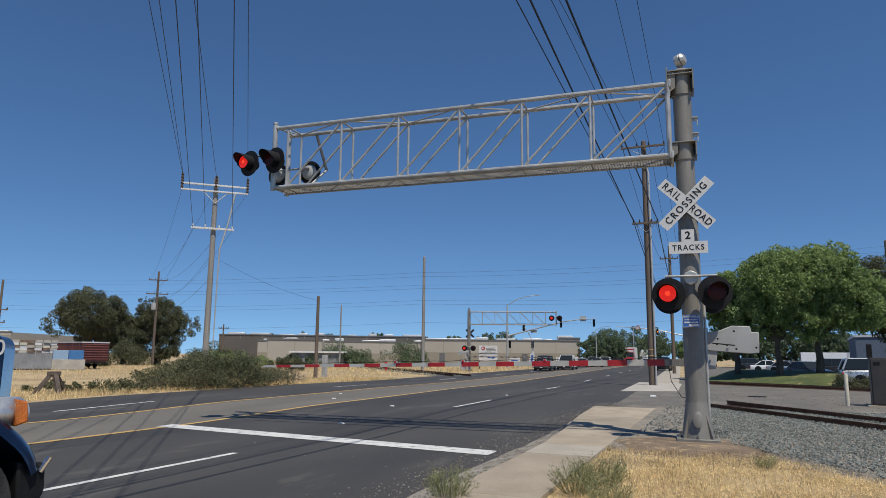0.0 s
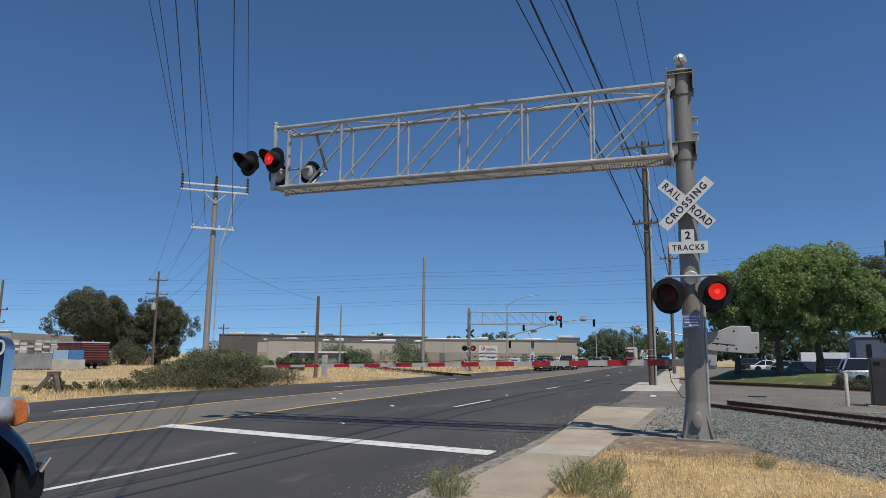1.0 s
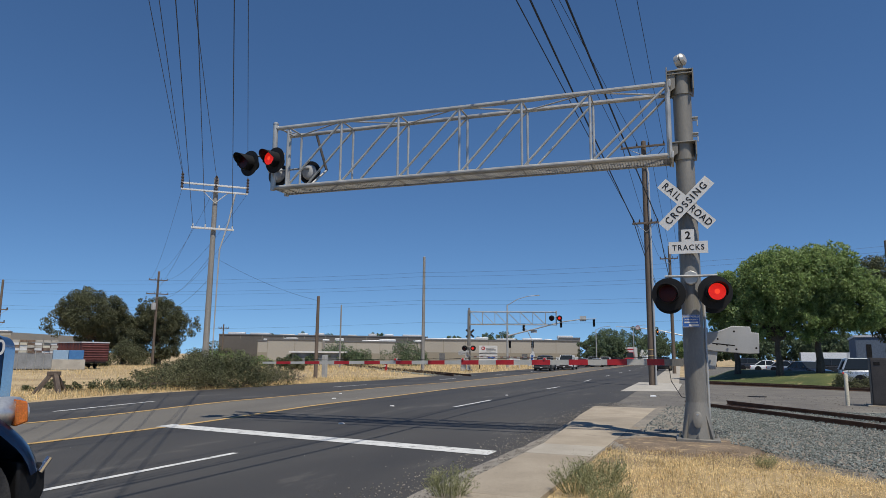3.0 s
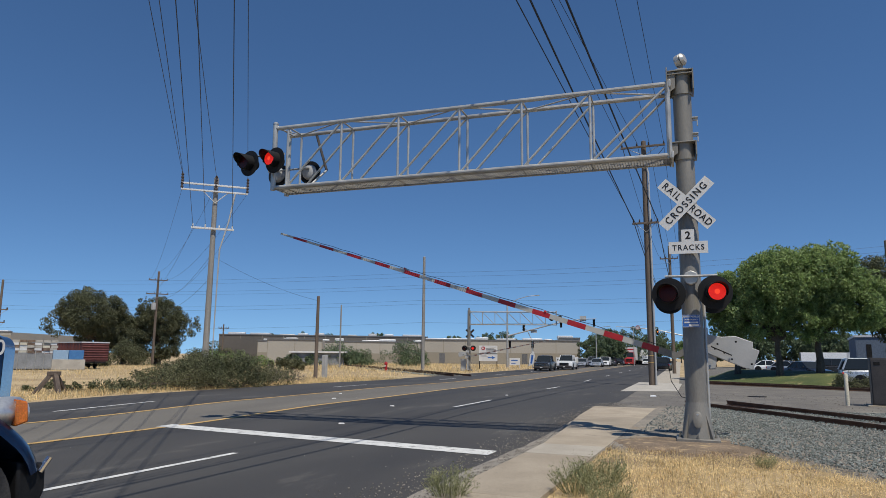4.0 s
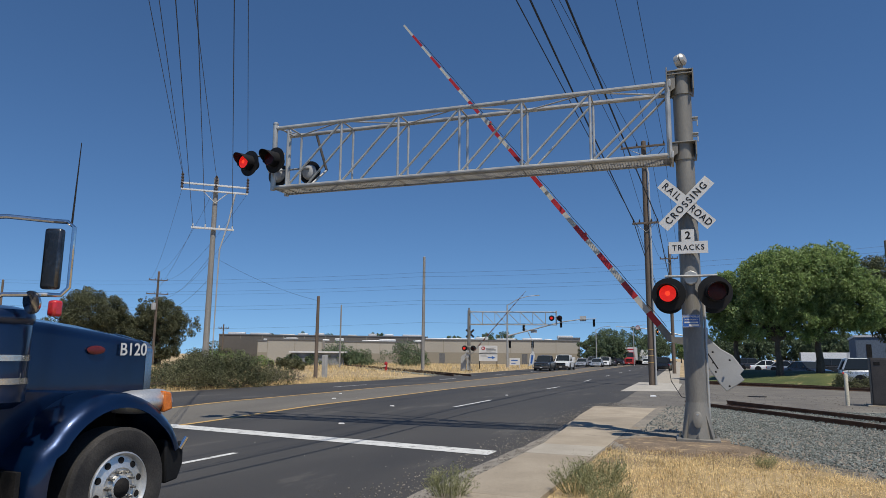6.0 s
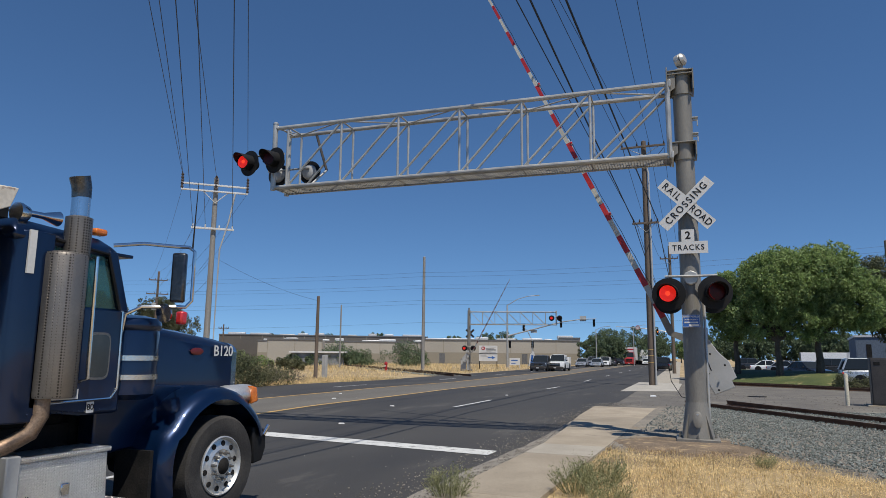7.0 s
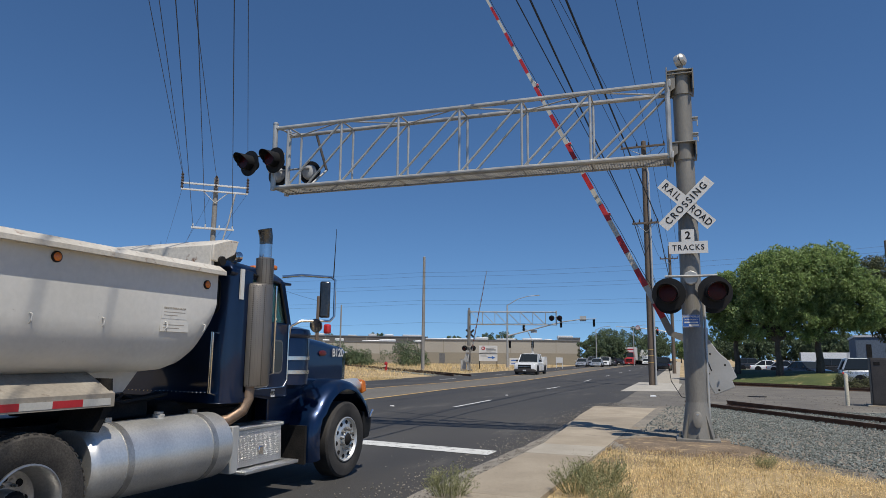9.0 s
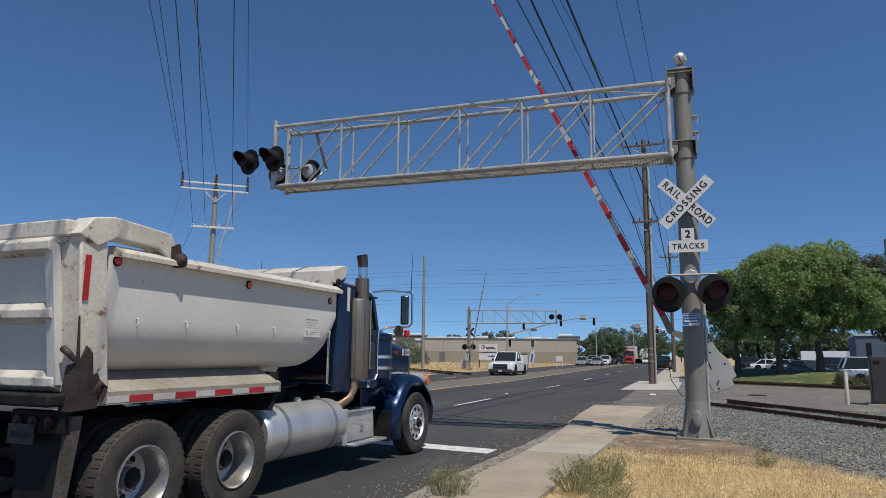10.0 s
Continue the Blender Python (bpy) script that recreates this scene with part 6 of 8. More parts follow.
def vehicle(name, label, category, m, paint, L=4.6, W=1.8, H=1.45, kind="car", group="", wheel_r=0.33):
    """A car, van or pickup that faces -y: rounded body, glazed cabin, lamps, grille and wheels."""
    t = thing(name, label, category, m, group)
    f, b, belt, h0 = -L / 2, L / 2, H * 0.60, 0.27
    hood = f + L * (0.27 if kind != "van" else 0.08)
    rear = {"car": b - L * 0.13, "suv": b - 0.06, "van": b - 0.03, "pickup": hood + L * 0.36}[kind]
    nose = belt * (0.80 if kind == "car" else 0.90)
    deck = belt * (0.97 if kind != "pickup" else 0.99)

    def ring(y, w, z0, z1):
        half = [(w * 0.90, y, z0), (w * 0.985, y, z0 + 0.10), (w, y, z0 + (z1 - z0) * 0.55), (w * 0.97, y, z1 - 0.10), (w * 0.91, y, z1 - 0.025), (w * 0.55, y, z1 + 0.012)]
        return half + [(-p[0], p[1], p[2]) for p in reversed(half)]

    w = W / 2
    rings = [ring(f, w * 0.84, h0 + 0.16, nose * 0.80), ring(f + 0.05, w * 0.93, h0 + 0.03, nose * 0.95), ring(f + 0.25, w * 0.99, h0, nose), ring(hood, w, h0 - 0.02, belt), ring((hood + b) / 2, w, h0 - 0.02, belt),
             ring(b - 0.25, w * 0.99, h0, deck), ring(b - 0.04, w * 0.95, h0 + 0.06, deck * 0.97), ring(b, w * 0.88, h0 + 0.2, deck * 0.86)]
    part("body", Shape().loft(rings), paint, t, angle=28)
    top = {"car": (hood, hood + 0.78, rear - 0.75, rear), "suv": (hood, hood + 0.66, rear - 0.28, rear), "van": (hood, hood + 0.5, rear - 0.1, rear), "pickup": (hood, hood + 0.72, rear - 0.20, rear)}[kind]
    w2, wb, z0 = w * 0.78, w * 0.90, belt - 0.01
    cab = Shape().loft([[(-wb, top[0], z0), (wb, top[0], z0), (wb, top[3], z0), (-wb, top[3], z0)], [(-w2, top[1], H - 0.03), (w2, top[1], H - 0.03), (w2, top[2], H - 0.03), (-w2, top[2], H - 0.03)]])
    part("cabin_glass", cab, CAR_GLASS, t, "dark glazing", bevel=0.03)
    part("roof", Shape().loft([[(-w2 - 0.015, top[1] - 0.05, H - 0.08), (w2 + 0.015, top[1] - 0.05, H - 0.08), (w2 + 0.015, top[2] + 0.04, H - 0.08), (-w2 - 0.015, top[2] + 0.04, H - 0.08)], [(-w2 + 0.05, top[1] + 0.06, H - 0.01), (w2 - 0.05, top[1] + 0.06, H - 0.01), (w2 - 0.05, top[2] - 0.06, H - 0.01), (-w2 + 0.05, top[2] - 0.06, H - 0.01)], [(-w2 * 0.6, top[1] + 0.25, H + 0.02), (w2 * 0.6, top[1] + 0.25, H + 0.02), (w2 * 0.6, top[2] - 0.2, H + 0.02), (-w2 * 0.6, top[2] - 0.2, H + 0.02)]]), paint, t, bevel=0.02)
    mid = (top[0] + top[3]) / 2 + 0.12
    for s in (-1, 1):
        for ya, yb, r in ((top[0], top[1], 0.04), (top[3], top[2], 0.06), (mid, mid + 0.03, 0.045)):
            part("pillar", Shape().tube([(s * (wb + 0.004), ya, z0), (s * (w2 + 0.006), yb, H - 0.05)], r, 6), paint, t)
        part("headlight", Shape().loft([[(s * w * 0.60, f - 0.005, nose * 0.70), (s * w * 0.93, f + 0.09, nose * 0.72), (s * w * 0.93, f + 0.12, nose * 0.93), (s * w * 0.62, f + 0.03, nose * 0.90)], [(s * w * 0.60, f + 0.2, nose * 0.70), (s * w * 0.95, f + 0.3, nose * 0.72), (s * w * 0.95, f + 0.3, nose * 0.93), (s * w * 0.62, f + 0.2, nose * 0.90)]]), HEADLAMP, t, bevel=0.012)
        part("tail_light", Shape().box(s * w * 0.88 - 0.08, s * w * 0.88 + 0.07, b - 0.12, b - 0.015, deck * 0.66, deck * 0.88), RED_LENS, t, bevel=0.02)
        part("mirror", Shape().box(s * (w + 0.08) - 0.09, s * (w + 0.08) + 0.07, top[0] + 0.28, top[0] + 0.38, belt + 0.03, belt + 0.20), paint if kind != "pickup" else BLACK, t, bevel=0.03)
        part("door_seam", Shape().box(s * w - 0.003, s * w + 0.003, mid - 0.008, mid + 0.008, h0 + 0.1, belt - 0.08), DARK, t)
        part("sill", Shape().box(s * w * 0.97 - 0.02, s * w * 0.97 + 0.012, hood, b - L * 0.32, h0 - 0.06, h0 + 0.08), BLACK, t, bevel=0.01)
    gr = part("grille", Shape().box(-w * 0.58, w * 0.58, f - 0.02, f + 0.08, nose * 0.50, nose * 0.88), BLACK, t, "black grille", bevel=0.02)
    part("grille_bar", Shape().box(-w * 0.60, w * 0.60, f - 0.04, f + 0.02, nose * 0.68, nose * 0.735), CHROME if kind in ("pickup", "suv") else paint, gr, bevel=0.008)
    part("bumper", Shape().loft([ring(f - 0.07, w * 0.80, h0 + 0.02, h0 + 0.24), ring(f - 0.02, w * 0.97, h0 - 0.02, h0 + 0.27), ring(f + 0.28, w * 1.01, h0 - 0.02, h0 + 0.25)]), BROWN_BOX if kind == "pickup" else paint, t, bevel=0.01)
    part("air_dam", Shape().box(-w * 0.72, w * 0.72, f - 0.05, f + 0.15, h0 - 0.10, h0 + 0.03), BLACK, t, bevel=0.01)
    part("plate", Shape().box(-0.15, 0.15, f - 0.085, f - 0.07, h0 + 0.06, h0 + 0.18), SIGN_WHITE, t)
    wheels = [car_wheel(t, s * (w - 0.11), y, wheel_r) for s in (-1, 1) for y in (f + L * 0.19, b - L * 0.21)]
    for q in list(wheels):
        part("wheel_arch", Shape().lathe([(wheel_r * 1.2, -0.02), (wheel_r * 1.2, 0.012)], 18, pose(q.location.x * w / (w - 0.11), q.location.y, wheel_r + 0.03, 0, 90)), BLACK, t)
    if kind == "pickup" and paint is PAINTS["white"]:
        for s in (-1, 1):
            bx = part("tool_box", Shape().box(s * (w - 0.23) - 0.23, s * (w - 0.23) + 0.23, top[3] + 0.12, b - 0.03, belt * 0.72, H * 0.86), paint, t, "white utility tool box", bevel=0.02)
            for k in range(3):
                ya = top[3] + 0.2 + k * (b - top[3] - 0.3) / 3
                part("locker_door", Shape().box(s * w - 0.006, s * w + 0.008, ya, ya + (b - top[3] - 0.5) / 3, belt * 0.8, H * 0.82), paint, bx, bevel=0.006)
    return t, wheels


utility_truck, utility_wheels = vehicle("pickup_truck", "white utility pickup with tool boxes and chrome bumper", "pickup truck", pose(-18.62, 91.6, 0), PAINTS["white"], 5.8, 2.08, 1.92, "pickup", "oncoming traffic", 0.40)
dark_truck, dark_wheels = vehicle("pickup_truck", "dark charcoal pickup waiting at the crossing", "pickup truck", pose(-19.67, 82.1, 0), PAINTS["charcoal"], 5.2, 1.95, 1.80, "pickup", "oncoming traffic", 0.39)
for x, y, k, paint, lab in ((-18.9, 100, "car", "silver", "silver sedan queued at the light"), (-16.6, 99, "car", "silver", "silver sedan waiting in the inner lane"), (-18.6, 107, "suv", "silver", "silver sport utility vehicle in the queue"),
                            (-16.8, 108, "suv", "white", "white sport utility vehicle in the queue"), (-17.2, 117, "suv", "charcoal", "dark sport utility vehicle in the queue"), (-17.0, 126, "suv", "black", "black sport utility vehicle behind the queue"), (-14.0, 150, "car", "silver", "silver car behind the trucks")):
    vehicle("car" if k == "car" else "suv", lab, "car", pose((x + 0.2) * 1.2, y * 1.2, 0, 0, 0, 2.9), PAINTS[paint], 4.7, 1.85, 1.45 if k == "car" else 1.75, k, "queued traffic")
# lorries in the queue
st_, _ = vehicle("semi_truck", "red truck tractor with a white box body", "truck", pose(-19.2, 161, 0, 0, 0, 2.9), PAINTS["red"], 6.5, 2.4, 2.9, "van", "queued trucks", 0.5)
part("cargo_box", Shape().box(-1.25, 1.25, 1.0, 9.5, 1.1, 4.0), SIGN_WHITE, st_, "white cargo box", bevel=0.03)
part("box_stripe", Shape().box(-0.9, 0.9, 0.98, 1.0, 3.4, 3.65), RED_TAPE, st_)
tb = thing("box_trailer", "long white box trailer waiting in the queue", "trailer", pose(-17.0, 172, 0, 0, 0, 20), "queued trucks")
part("body", Shape().box(-1.25, 1.25, 0, 10.5, 1.05, 3.6), PAINTS["white"], tb, "plain white box", bevel=0.03)
for y in (1.5, 8.2, 9.4):
    part("wheel", Shape().lathe([(0.3, -1.2), (0.5, -1.18), (0.5, 1.18), (0.3, 1.2)], 16, pose(0, y, 0.5, 0, 90)), RUBBER, tb)
vehicle("car", "pale car passing the queued trucks", "car", pose(-16.2, 168, 0, 0, 0, 2.9), PAINTS["white"], 4.6, 1.85, 1.5, "car", "queued traffic")
vehicle("suv", "black sport utility vehicle driving away", "car", pose(-6.9, 93, 0, 0, 0, 180), PAINTS["black"], 4.7, 1.9, 1.75, "suv", "departing traffic", 0.36)
# parked cars
for x, y, k, paint, rz, lab in ((7.4, 70.5, "car", "black", 30, "dark sedan parked beside the lawn"), (9.3, 49.5, "suv", "silver", 90, "silver sport utility vehicle behind the hedge"), (11.6, 82, "suv", "charcoal", 80, "dark sport utility vehicle in the lot"), (13.5, 92, "suv", "charcoal", 80, "dark car in the lot"), (7.6, 92, "car", "silver", 60, "pale car in the lot"),
                               (4.5, 112, "suv", "charcoal", 85, "dark sport utility vehicle under the trees"), (17.2, 103, "car", "red", 80, "red car in the lot"), (6.0, 98, "car", "white", 80, "white car in the lot"), (19.5, 110, "suv", "white", 80, "white sport utility vehicle in the lot"), (15, 98, "car", "silver", 80, "silver car in the lot")):
    vehicle("car" if k == "car" else k, lab, "car" if k != "van" else "van", pose(x, y, 0, 0, 0, rz), PAINTS[paint], 4.7, 1.85, 1.45 if k == "car" else (1.75 if k == "suv" else 2.3), k, "parked cars")
for x, y, L in ((13.5, 138, 9), (26, 140, 12), (20, 131, 4)):
    tr = thing("parked_trailer", "white box trailer parked in the lot", "trailer", pose(x, y, 0), "parked trailers")
    part("body", Shape().box(0, L, 0, 2.4, 1.0, 2.9), PAINTS["white"], tr, bevel=0.03)
    for xx in (1.0, L - 1.8, L - 0.8):
        part("wheel", Shape().lathe([(0.3, -0.15), (0.5, -0.13), (0.5, 0.13), (0.3, 0.15)], 16, pose(xx, 0.1, 0.5, 90)), RUBBER, tr)


# ---- dump truck ----
def dotted(name, c, hole, scale, size, rough, metal, bump):
    """Metal with a regular field of small dents or holes."""
    m = mat(name, c, rough=rough, metal=metal, scale=3, fine=60, bump=0.0, speck=0.08)
    n, l = m.node_tree.nodes, m.node_tree.links
    p = n["Principled BSDF"]
    tc = n.new("ShaderNodeTexCoord")
    vo = n.new("ShaderNodeTexVoronoi")
    vo.inputs["Scale"].default_value, vo.inputs["Randomness"].default_value = scale, 0.0
    mp = n.new("ShaderNodeMapping")
    mp.inputs["Rotation"].default_value = (0.0, 0.0, 0.0)
    l.new(tc.outputs["Object"], mp.inputs["Vector"])
    l.new(mp.outputs[0], vo.inputs["Vector"])
    mr = n.new("ShaderNodeMapRange")
    mr.inputs[1].default_value, mr.inputs[2].default_value = size, size + 0.08
    l.new(vo.outputs["Distance"], mr.inputs[0])
    if hole:
        mx = n.new("ShaderNodeMix")
        mx.data_type = 'RGBA'
        src = p.inputs["Base Color"].links[0].from_socket
        l.new(mr.outputs[0], mx.inputs[0])
        mx.inputs[6].default_value = rgb(*hole)
        l.new(src, mx.inputs[7])
        l.new(mx.outputs[2], p.inputs["Base Color"])
    b = n.new("ShaderNodeBump")
    b.inputs["Strength"].default_value, b.inputs["Distance"].default_value = bump, 0.006
    l.new(mr.outputs[0], b.inputs["Height"])
    l.new(b.outputs[0], p.inputs["Normal"])
    return m


GUARD = dotted("perforated_guard", (0.19, 0.172, 0.15), (0.04, 0.035, 0.03), 44, 0.28, 0.42, 0.7, 0.5)
SOOT = mat("sooty_chrome", (0.05, 0.05, 0.052), (0.13, 0.13, 0.13), rough=0.25, metal=0.9, scale=4, fine=40, bump=0.05)
TREAD = dotted("diamond_plate", (0.62, 0.61, 0.59), None, 42, 0.36, 0.32, 0.9, 0.9)
EMBLEM = mat("dark_red_enamel", (0.10, 0.012, 0.012), (0.14, 0.02, 0.02), rough=0.3, bump=0)
SIDE = Matrix(((0, 0, 1, 0), (1, 0, 0, 0), (0, 1, 0, 0), (0, 0, 0, 1)))  # (y, z) outline, extruded along x
AXLE = pose(0, 0, 0, 0, 90)

dump = thing("dump_truck", "dark metallic blue dump truck tractor with a scuffed white dump body", "truck", pose(-6.0, 3.03, 0))


def tyre_profile(r, w, rim):
    return [(rim, -w * 0.42), (rim + 0.03, -w * 0.48), (r * 0.82, -w * 0.52), (r * 0.95, -w * 0.49), (r, -w * 0.40), (r, w * 0.40), (r * 0.95, w * 0.49), (r * 0.82, w * 0.52), (rim + 0.03, w * 0.48), (rim, w * 0.42)]


def truck_wheel(x, y, front):
    s = 1 if x > 0 else -1
    r = 0.50
    wh = Shape()
    if front:
        wh.lathe(tyre_profile(r, 0.28, 0.295), 48, AXLE, None, False)
    else:
        wh.lathe(tyre_profile(r + 0.015, 0.26, 0.295), 48, AXLE @ pose(0, 0, s * 0.17), None, False).lathe(tyre_profile(r + 0.015, 0.26, 0.295), 48, AXLE @ pose(0, 0, -s * 0.17), None, False)
    w = part("wheel", wh, RUBBER if front else DUSTY_TYRE, dump, "black tyre on aluminium rim" if front else "dual black tyres on deep rim", m=pose(x, y, r + (0 if front else 0.015)))
    if front:
        prof = [(0.297, -0.10), (0.297, 0.135), (0.285, 0.142), (0.272, 0.13), (0.262, 0.10), (0.20, 0.115), (0.165, 0.128), (0.155, 0.118), (0.11, 0.118), (0.10, 0.15), (0.06, 0.165), (0.01, 0.168)]
    else:
        prof = [(0.297, -0.2), (0.297, 0.30), (0.285, 0.305), (0.272, 0.29), (0.255, 0.20), (0.24, 0.06), (0.20, 0.035), (0.15, 0.035), (0.145, 0.05), (0.10, 0.05), (0.095, 0.16), (0.07, 0.18), (0.01, 0.182)]
    part("rim", Shape().lathe([(a, s * b) for a, b in prof], 40, AXLE), ALU if front else WHEEL_ALU, w, "polished aluminium disc wheel")
    zc = 0.113 if front else 0.037
    for k in range(10 if front else 8):
        a = 2 * pi * k / (10 if front else 8)
        rr = 0.222 if front else 0.176
        part("hand_hole", Shape().lathe([(0.001, 0.004), (0.027, 0.004), (0.031, -0.004)], 14, pose(s * (zc + (0.0 if front else 0.004)), rr * cos(a), rr * sin(a), 0, 90 * s)), DARK, w)
        b = a + 0.3
        part("lug_nut", Shape().lathe([(0.017, 0.0), (0.017, 0.03), (0.010, 0.032), (0.010, 0.06)], 6, pose(s * (zc + 0.003), 0.132 * cos(b), 0.132 * sin(b), 0, 90 * s)), PERF, w)
    part("hub", Shape().lathe([(0.085, 0.10), (0.09, 0.15), (0.075, 0.165), (0.04, 0.19), (0.01, 0.192)] if front else [(0.09, 0.0), (0.095, 0.16), (0.07, 0.19), (0.01, 0.195)], 20, AXLE @ pose(0, 0, 0 if s > 0 else 0) @ Matrix.Diagonal((1, 1, s, 1))), DARK, w, "greasy dark hub")
    if not front:
        for zz in (0.17 + 0.075, 0.17 - 0.075):
            tread = Shape()
            for k in range(44):
                a = 2 * pi * k / 44
                tread.box(-0.040, 0.040, -0.020, 0.020, -0.006, 0.005, AXLE @ pose(0.514 * cos(a), 0.514 * sin(a), s * zz, 0, 0, math.degrees(a)) @ pose(0, 0, 0, 0, 90))
            part("tread", tread, DUSTY_TYRE, w, "row of worn tread blocks")
    return w


TRUCK_WHEELS = [(truck_wheel(x, y, f), x, y, f) for x, y, f in ((1.06, 0.04, True), (-1.06, 0.04, True), (0.90, -4.62, False), (-0.90, -4.62, False), (0.90, -5.87, False), (-0.90, -5.87, False))]

for s in (1, -1):
    part("frame_rail", Shape().box(s * 0.38, s * 0.46, -6.55, 0.75, 0.72, 1.0), DARK, dump)
    part("spring", Shape().loft([[(s * 0.72, -0.65, 0.72), (s * 0.80, -0.65, 0.72), (s * 0.80, -0.65, 0.76), (s * 0.72, -0.65, 0.76)], [(s * 0.72, 0, 0.62), (s * 0.80, 0, 0.62), (s * 0.80, 0, 0.70), (s * 0.72, 0, 0.70)], [(s * 0.72, 0.6, 0.72), (s * 0.80, 0.6, 0.72), (s * 0.80, 0.6, 0.76), (s * 0.72, 0.6, 0.76)]]), DARK, dump)
for y in (0, -4.62, -5.87):
    part("axle", Shape().tube([(-0.9, y, 0.5), (0.9, y, 0.5)], 0.09, 12).lathe([(0.02, -0.25), (0.22, -0.12), (0.24, 0.0), (0.22, 0.12), (0.02, 0.25)], 16, pose(0, y, 0.52)), DARK, dump)
part("engine_block", Shape().box(-0.5, 0.5, -1.2, 0.6, 0.62, 1.3), DARK, dump, bevel=0.05)
part("transmission", Shape().box(-0.42, 0.42, -2.6, -1.2, 0.62, 1.12), DARK, dump, bevel=0.05)

# hood, grille and fenders
def hood_ring(y, hw, zt, zb, rnd=0.14):
    pts = [(hw, y, zb)]
    pts += [(hw - rnd + rnd * cos(a), y, zt - rnd + rnd * sin(a) * 0.8) for a in [pi / 2 * i / 6 for i in range(7)]]
    half = pts + [(0.3, y, zt + 0.03)]
    return half + [(-p[0], p[1], p[2]) for p in reversed(half)]


part("hood", Shape().loft([hood_ring(-0.98, 0.78, 1.96, 1.12), hood_ring(-0.4, 0.76, 1.92, 1.12), hood_ring(0.2, 0.73, 1.86, 1.12), hood_ring(0.68, 0.71, 1.79, 1.12)]), BLUE_PAINT, dump, "long dark blue hood")
part("grille_shell", Shape().loft([hood_ring(0.682, 0.715, 1.80, 0.72), hood_ring(0.78, 0.70, 1.785, 0.72), hood_ring(0.80, 0.66, 1.75, 0.74)]), CHROME, dump, "chrome radiator surround")
for k in range(18):
    x = -0.58 + 1.16 * k / 17
    part("grille_bar", Shape().tube([(x, 0.81, 0.82), (x, 0.81, 1.68)], 0.012, 6), CHROME, dump)
part("bumper", Shape().box(-0.95, 0.95, 0.74, 0.80, 0.42, 0.70), CHROME, dump, "chrome front bumper", bevel=0.03)
letters("fleet_number", "B120", 0.165, SIGN_WHITE, dump, pose(0.742, 0.50, 1.665, 0, 0, 92), "white fleet number", bold=0.002)
part("emblem", Shape().lathe([(0.07, 0.0), (0.072, 0.01), (0.06, 0.014), (0.01, 0.014)], 24, pose(0.748, 0.06, 1.66, 0, 90) @ Matrix.Diagonal((0.55, 1.35, 1, 1))), EMBLEM, dump, "dark red oval emblem")
part("emblem", Shape().lathe([(0.07, 0.0), (0.072, 0.01), (0.06, 0.014), (0.01, 0.014)], 24, pose(-0.748, 0.06, 1.66, 0, -90) @ Matrix.Diagonal((0.55, 1.35, 1, 1))), EMBLEM, dump, "dark red oval emblem")
for s in (1, -1):
    rings = []
    for i in range(25):
        a = radians(196 - 176 * i / 24)
        R = 0.74 + 0.06 * max(0, sin(a)) + (0.05 if a > radians(150) else 0) + 0.05 * step(0.6, 1.0, cos(a))
        cy, cz = R * cos(a), 0.50 + R * sin(a)
        ny, nz = cos(a), sin(a)
        prof = [(0.62, 0.0), (0.85, 0.01), (1.06, 0.0), (1.16, -0.025), (1.205, -0.075), (1.215, -0.13), (1.195, -0.13), (1.18, -0.08), (1.14, -0.045), (1.05, -0.025), (0.85, -0.02), (0.62, -0.03)]
        rings.append([(s * x, cy + d * ny, cz + d * nz) for x, d in prof])
    part("fender", Shape().loft(rings), BLUE_PAINT, dump, "swept dark blue front fender", angle=50)
    part("fender_filler", Shape().prism([(-0.95, 1.36), (0.55, 1.26), (0.3, 1.2), (-0.5, 1.1), (-0.72, 0.75), (-1.22, 0.72), (-1.22, 1.42)], s * 0.60, s * 0.80, SIDE), BLUE_PAINT, dump, bevel=0.02)
    part("inner_flap", Shape().box(s * 0.70, s * 1.12, -0.86, -0.82, 0.28, 0.75), DARK, dump, "black rubber flap")
    pod = part("headlight_pod", Shape().lathe([(0.03, -0.42), (0.12, -0.34), (0.15, -0.15), (0.155, 0.12), (0.15, 0.16), (0.13, 0.165)], 24, pose(s * 0.98, 0.47, 1.19, -90) @ Matrix.Diagonal((1.1, 0.72, 1, 1))), ALU, dump, "polished headlight nacelle")
    part("turn_signal", Shape().loft([[(s * 0.93, 0.60, 1.09), (s * 1.17, 0.50, 1.09), (s * 1.17, 0.50, 1.29), (s * 0.93, 0.60, 1.29)], [(s * 0.96, 0.68, 1.12), (s * 1.185, 0.60, 1.12), (s * 1.17, 0.59, 1.27), (s * 0.96, 0.67, 1.27)]]), AMBER, pod, "amber turn signal lens", bevel=0.015)
    part("marker_lamp", Shape().lathe([(0.035, 0), (0.03, 0.02), (0.01, 0.025)], 12, pose(s * 0.801, -1.12, 1.16, 0, 90 * s)), AMBER, dump)
    part("tow_tip", Shape().tube([(s * 1.17, 0.74, 0.74), (s * 1.19, 0.80, 0.84)], 0.022, 8), CHROME, dump)
    part("bumper_end", Shape().prism([(0.56, 0.84), (0.79, 0.80), (0.80, 0.60), (0.74, 0.46), (0.58, 0.44)], s * 0.88, s * 1.17, SIDE), BLACK, dump, "black bumper end under the fender", bevel=0.02)

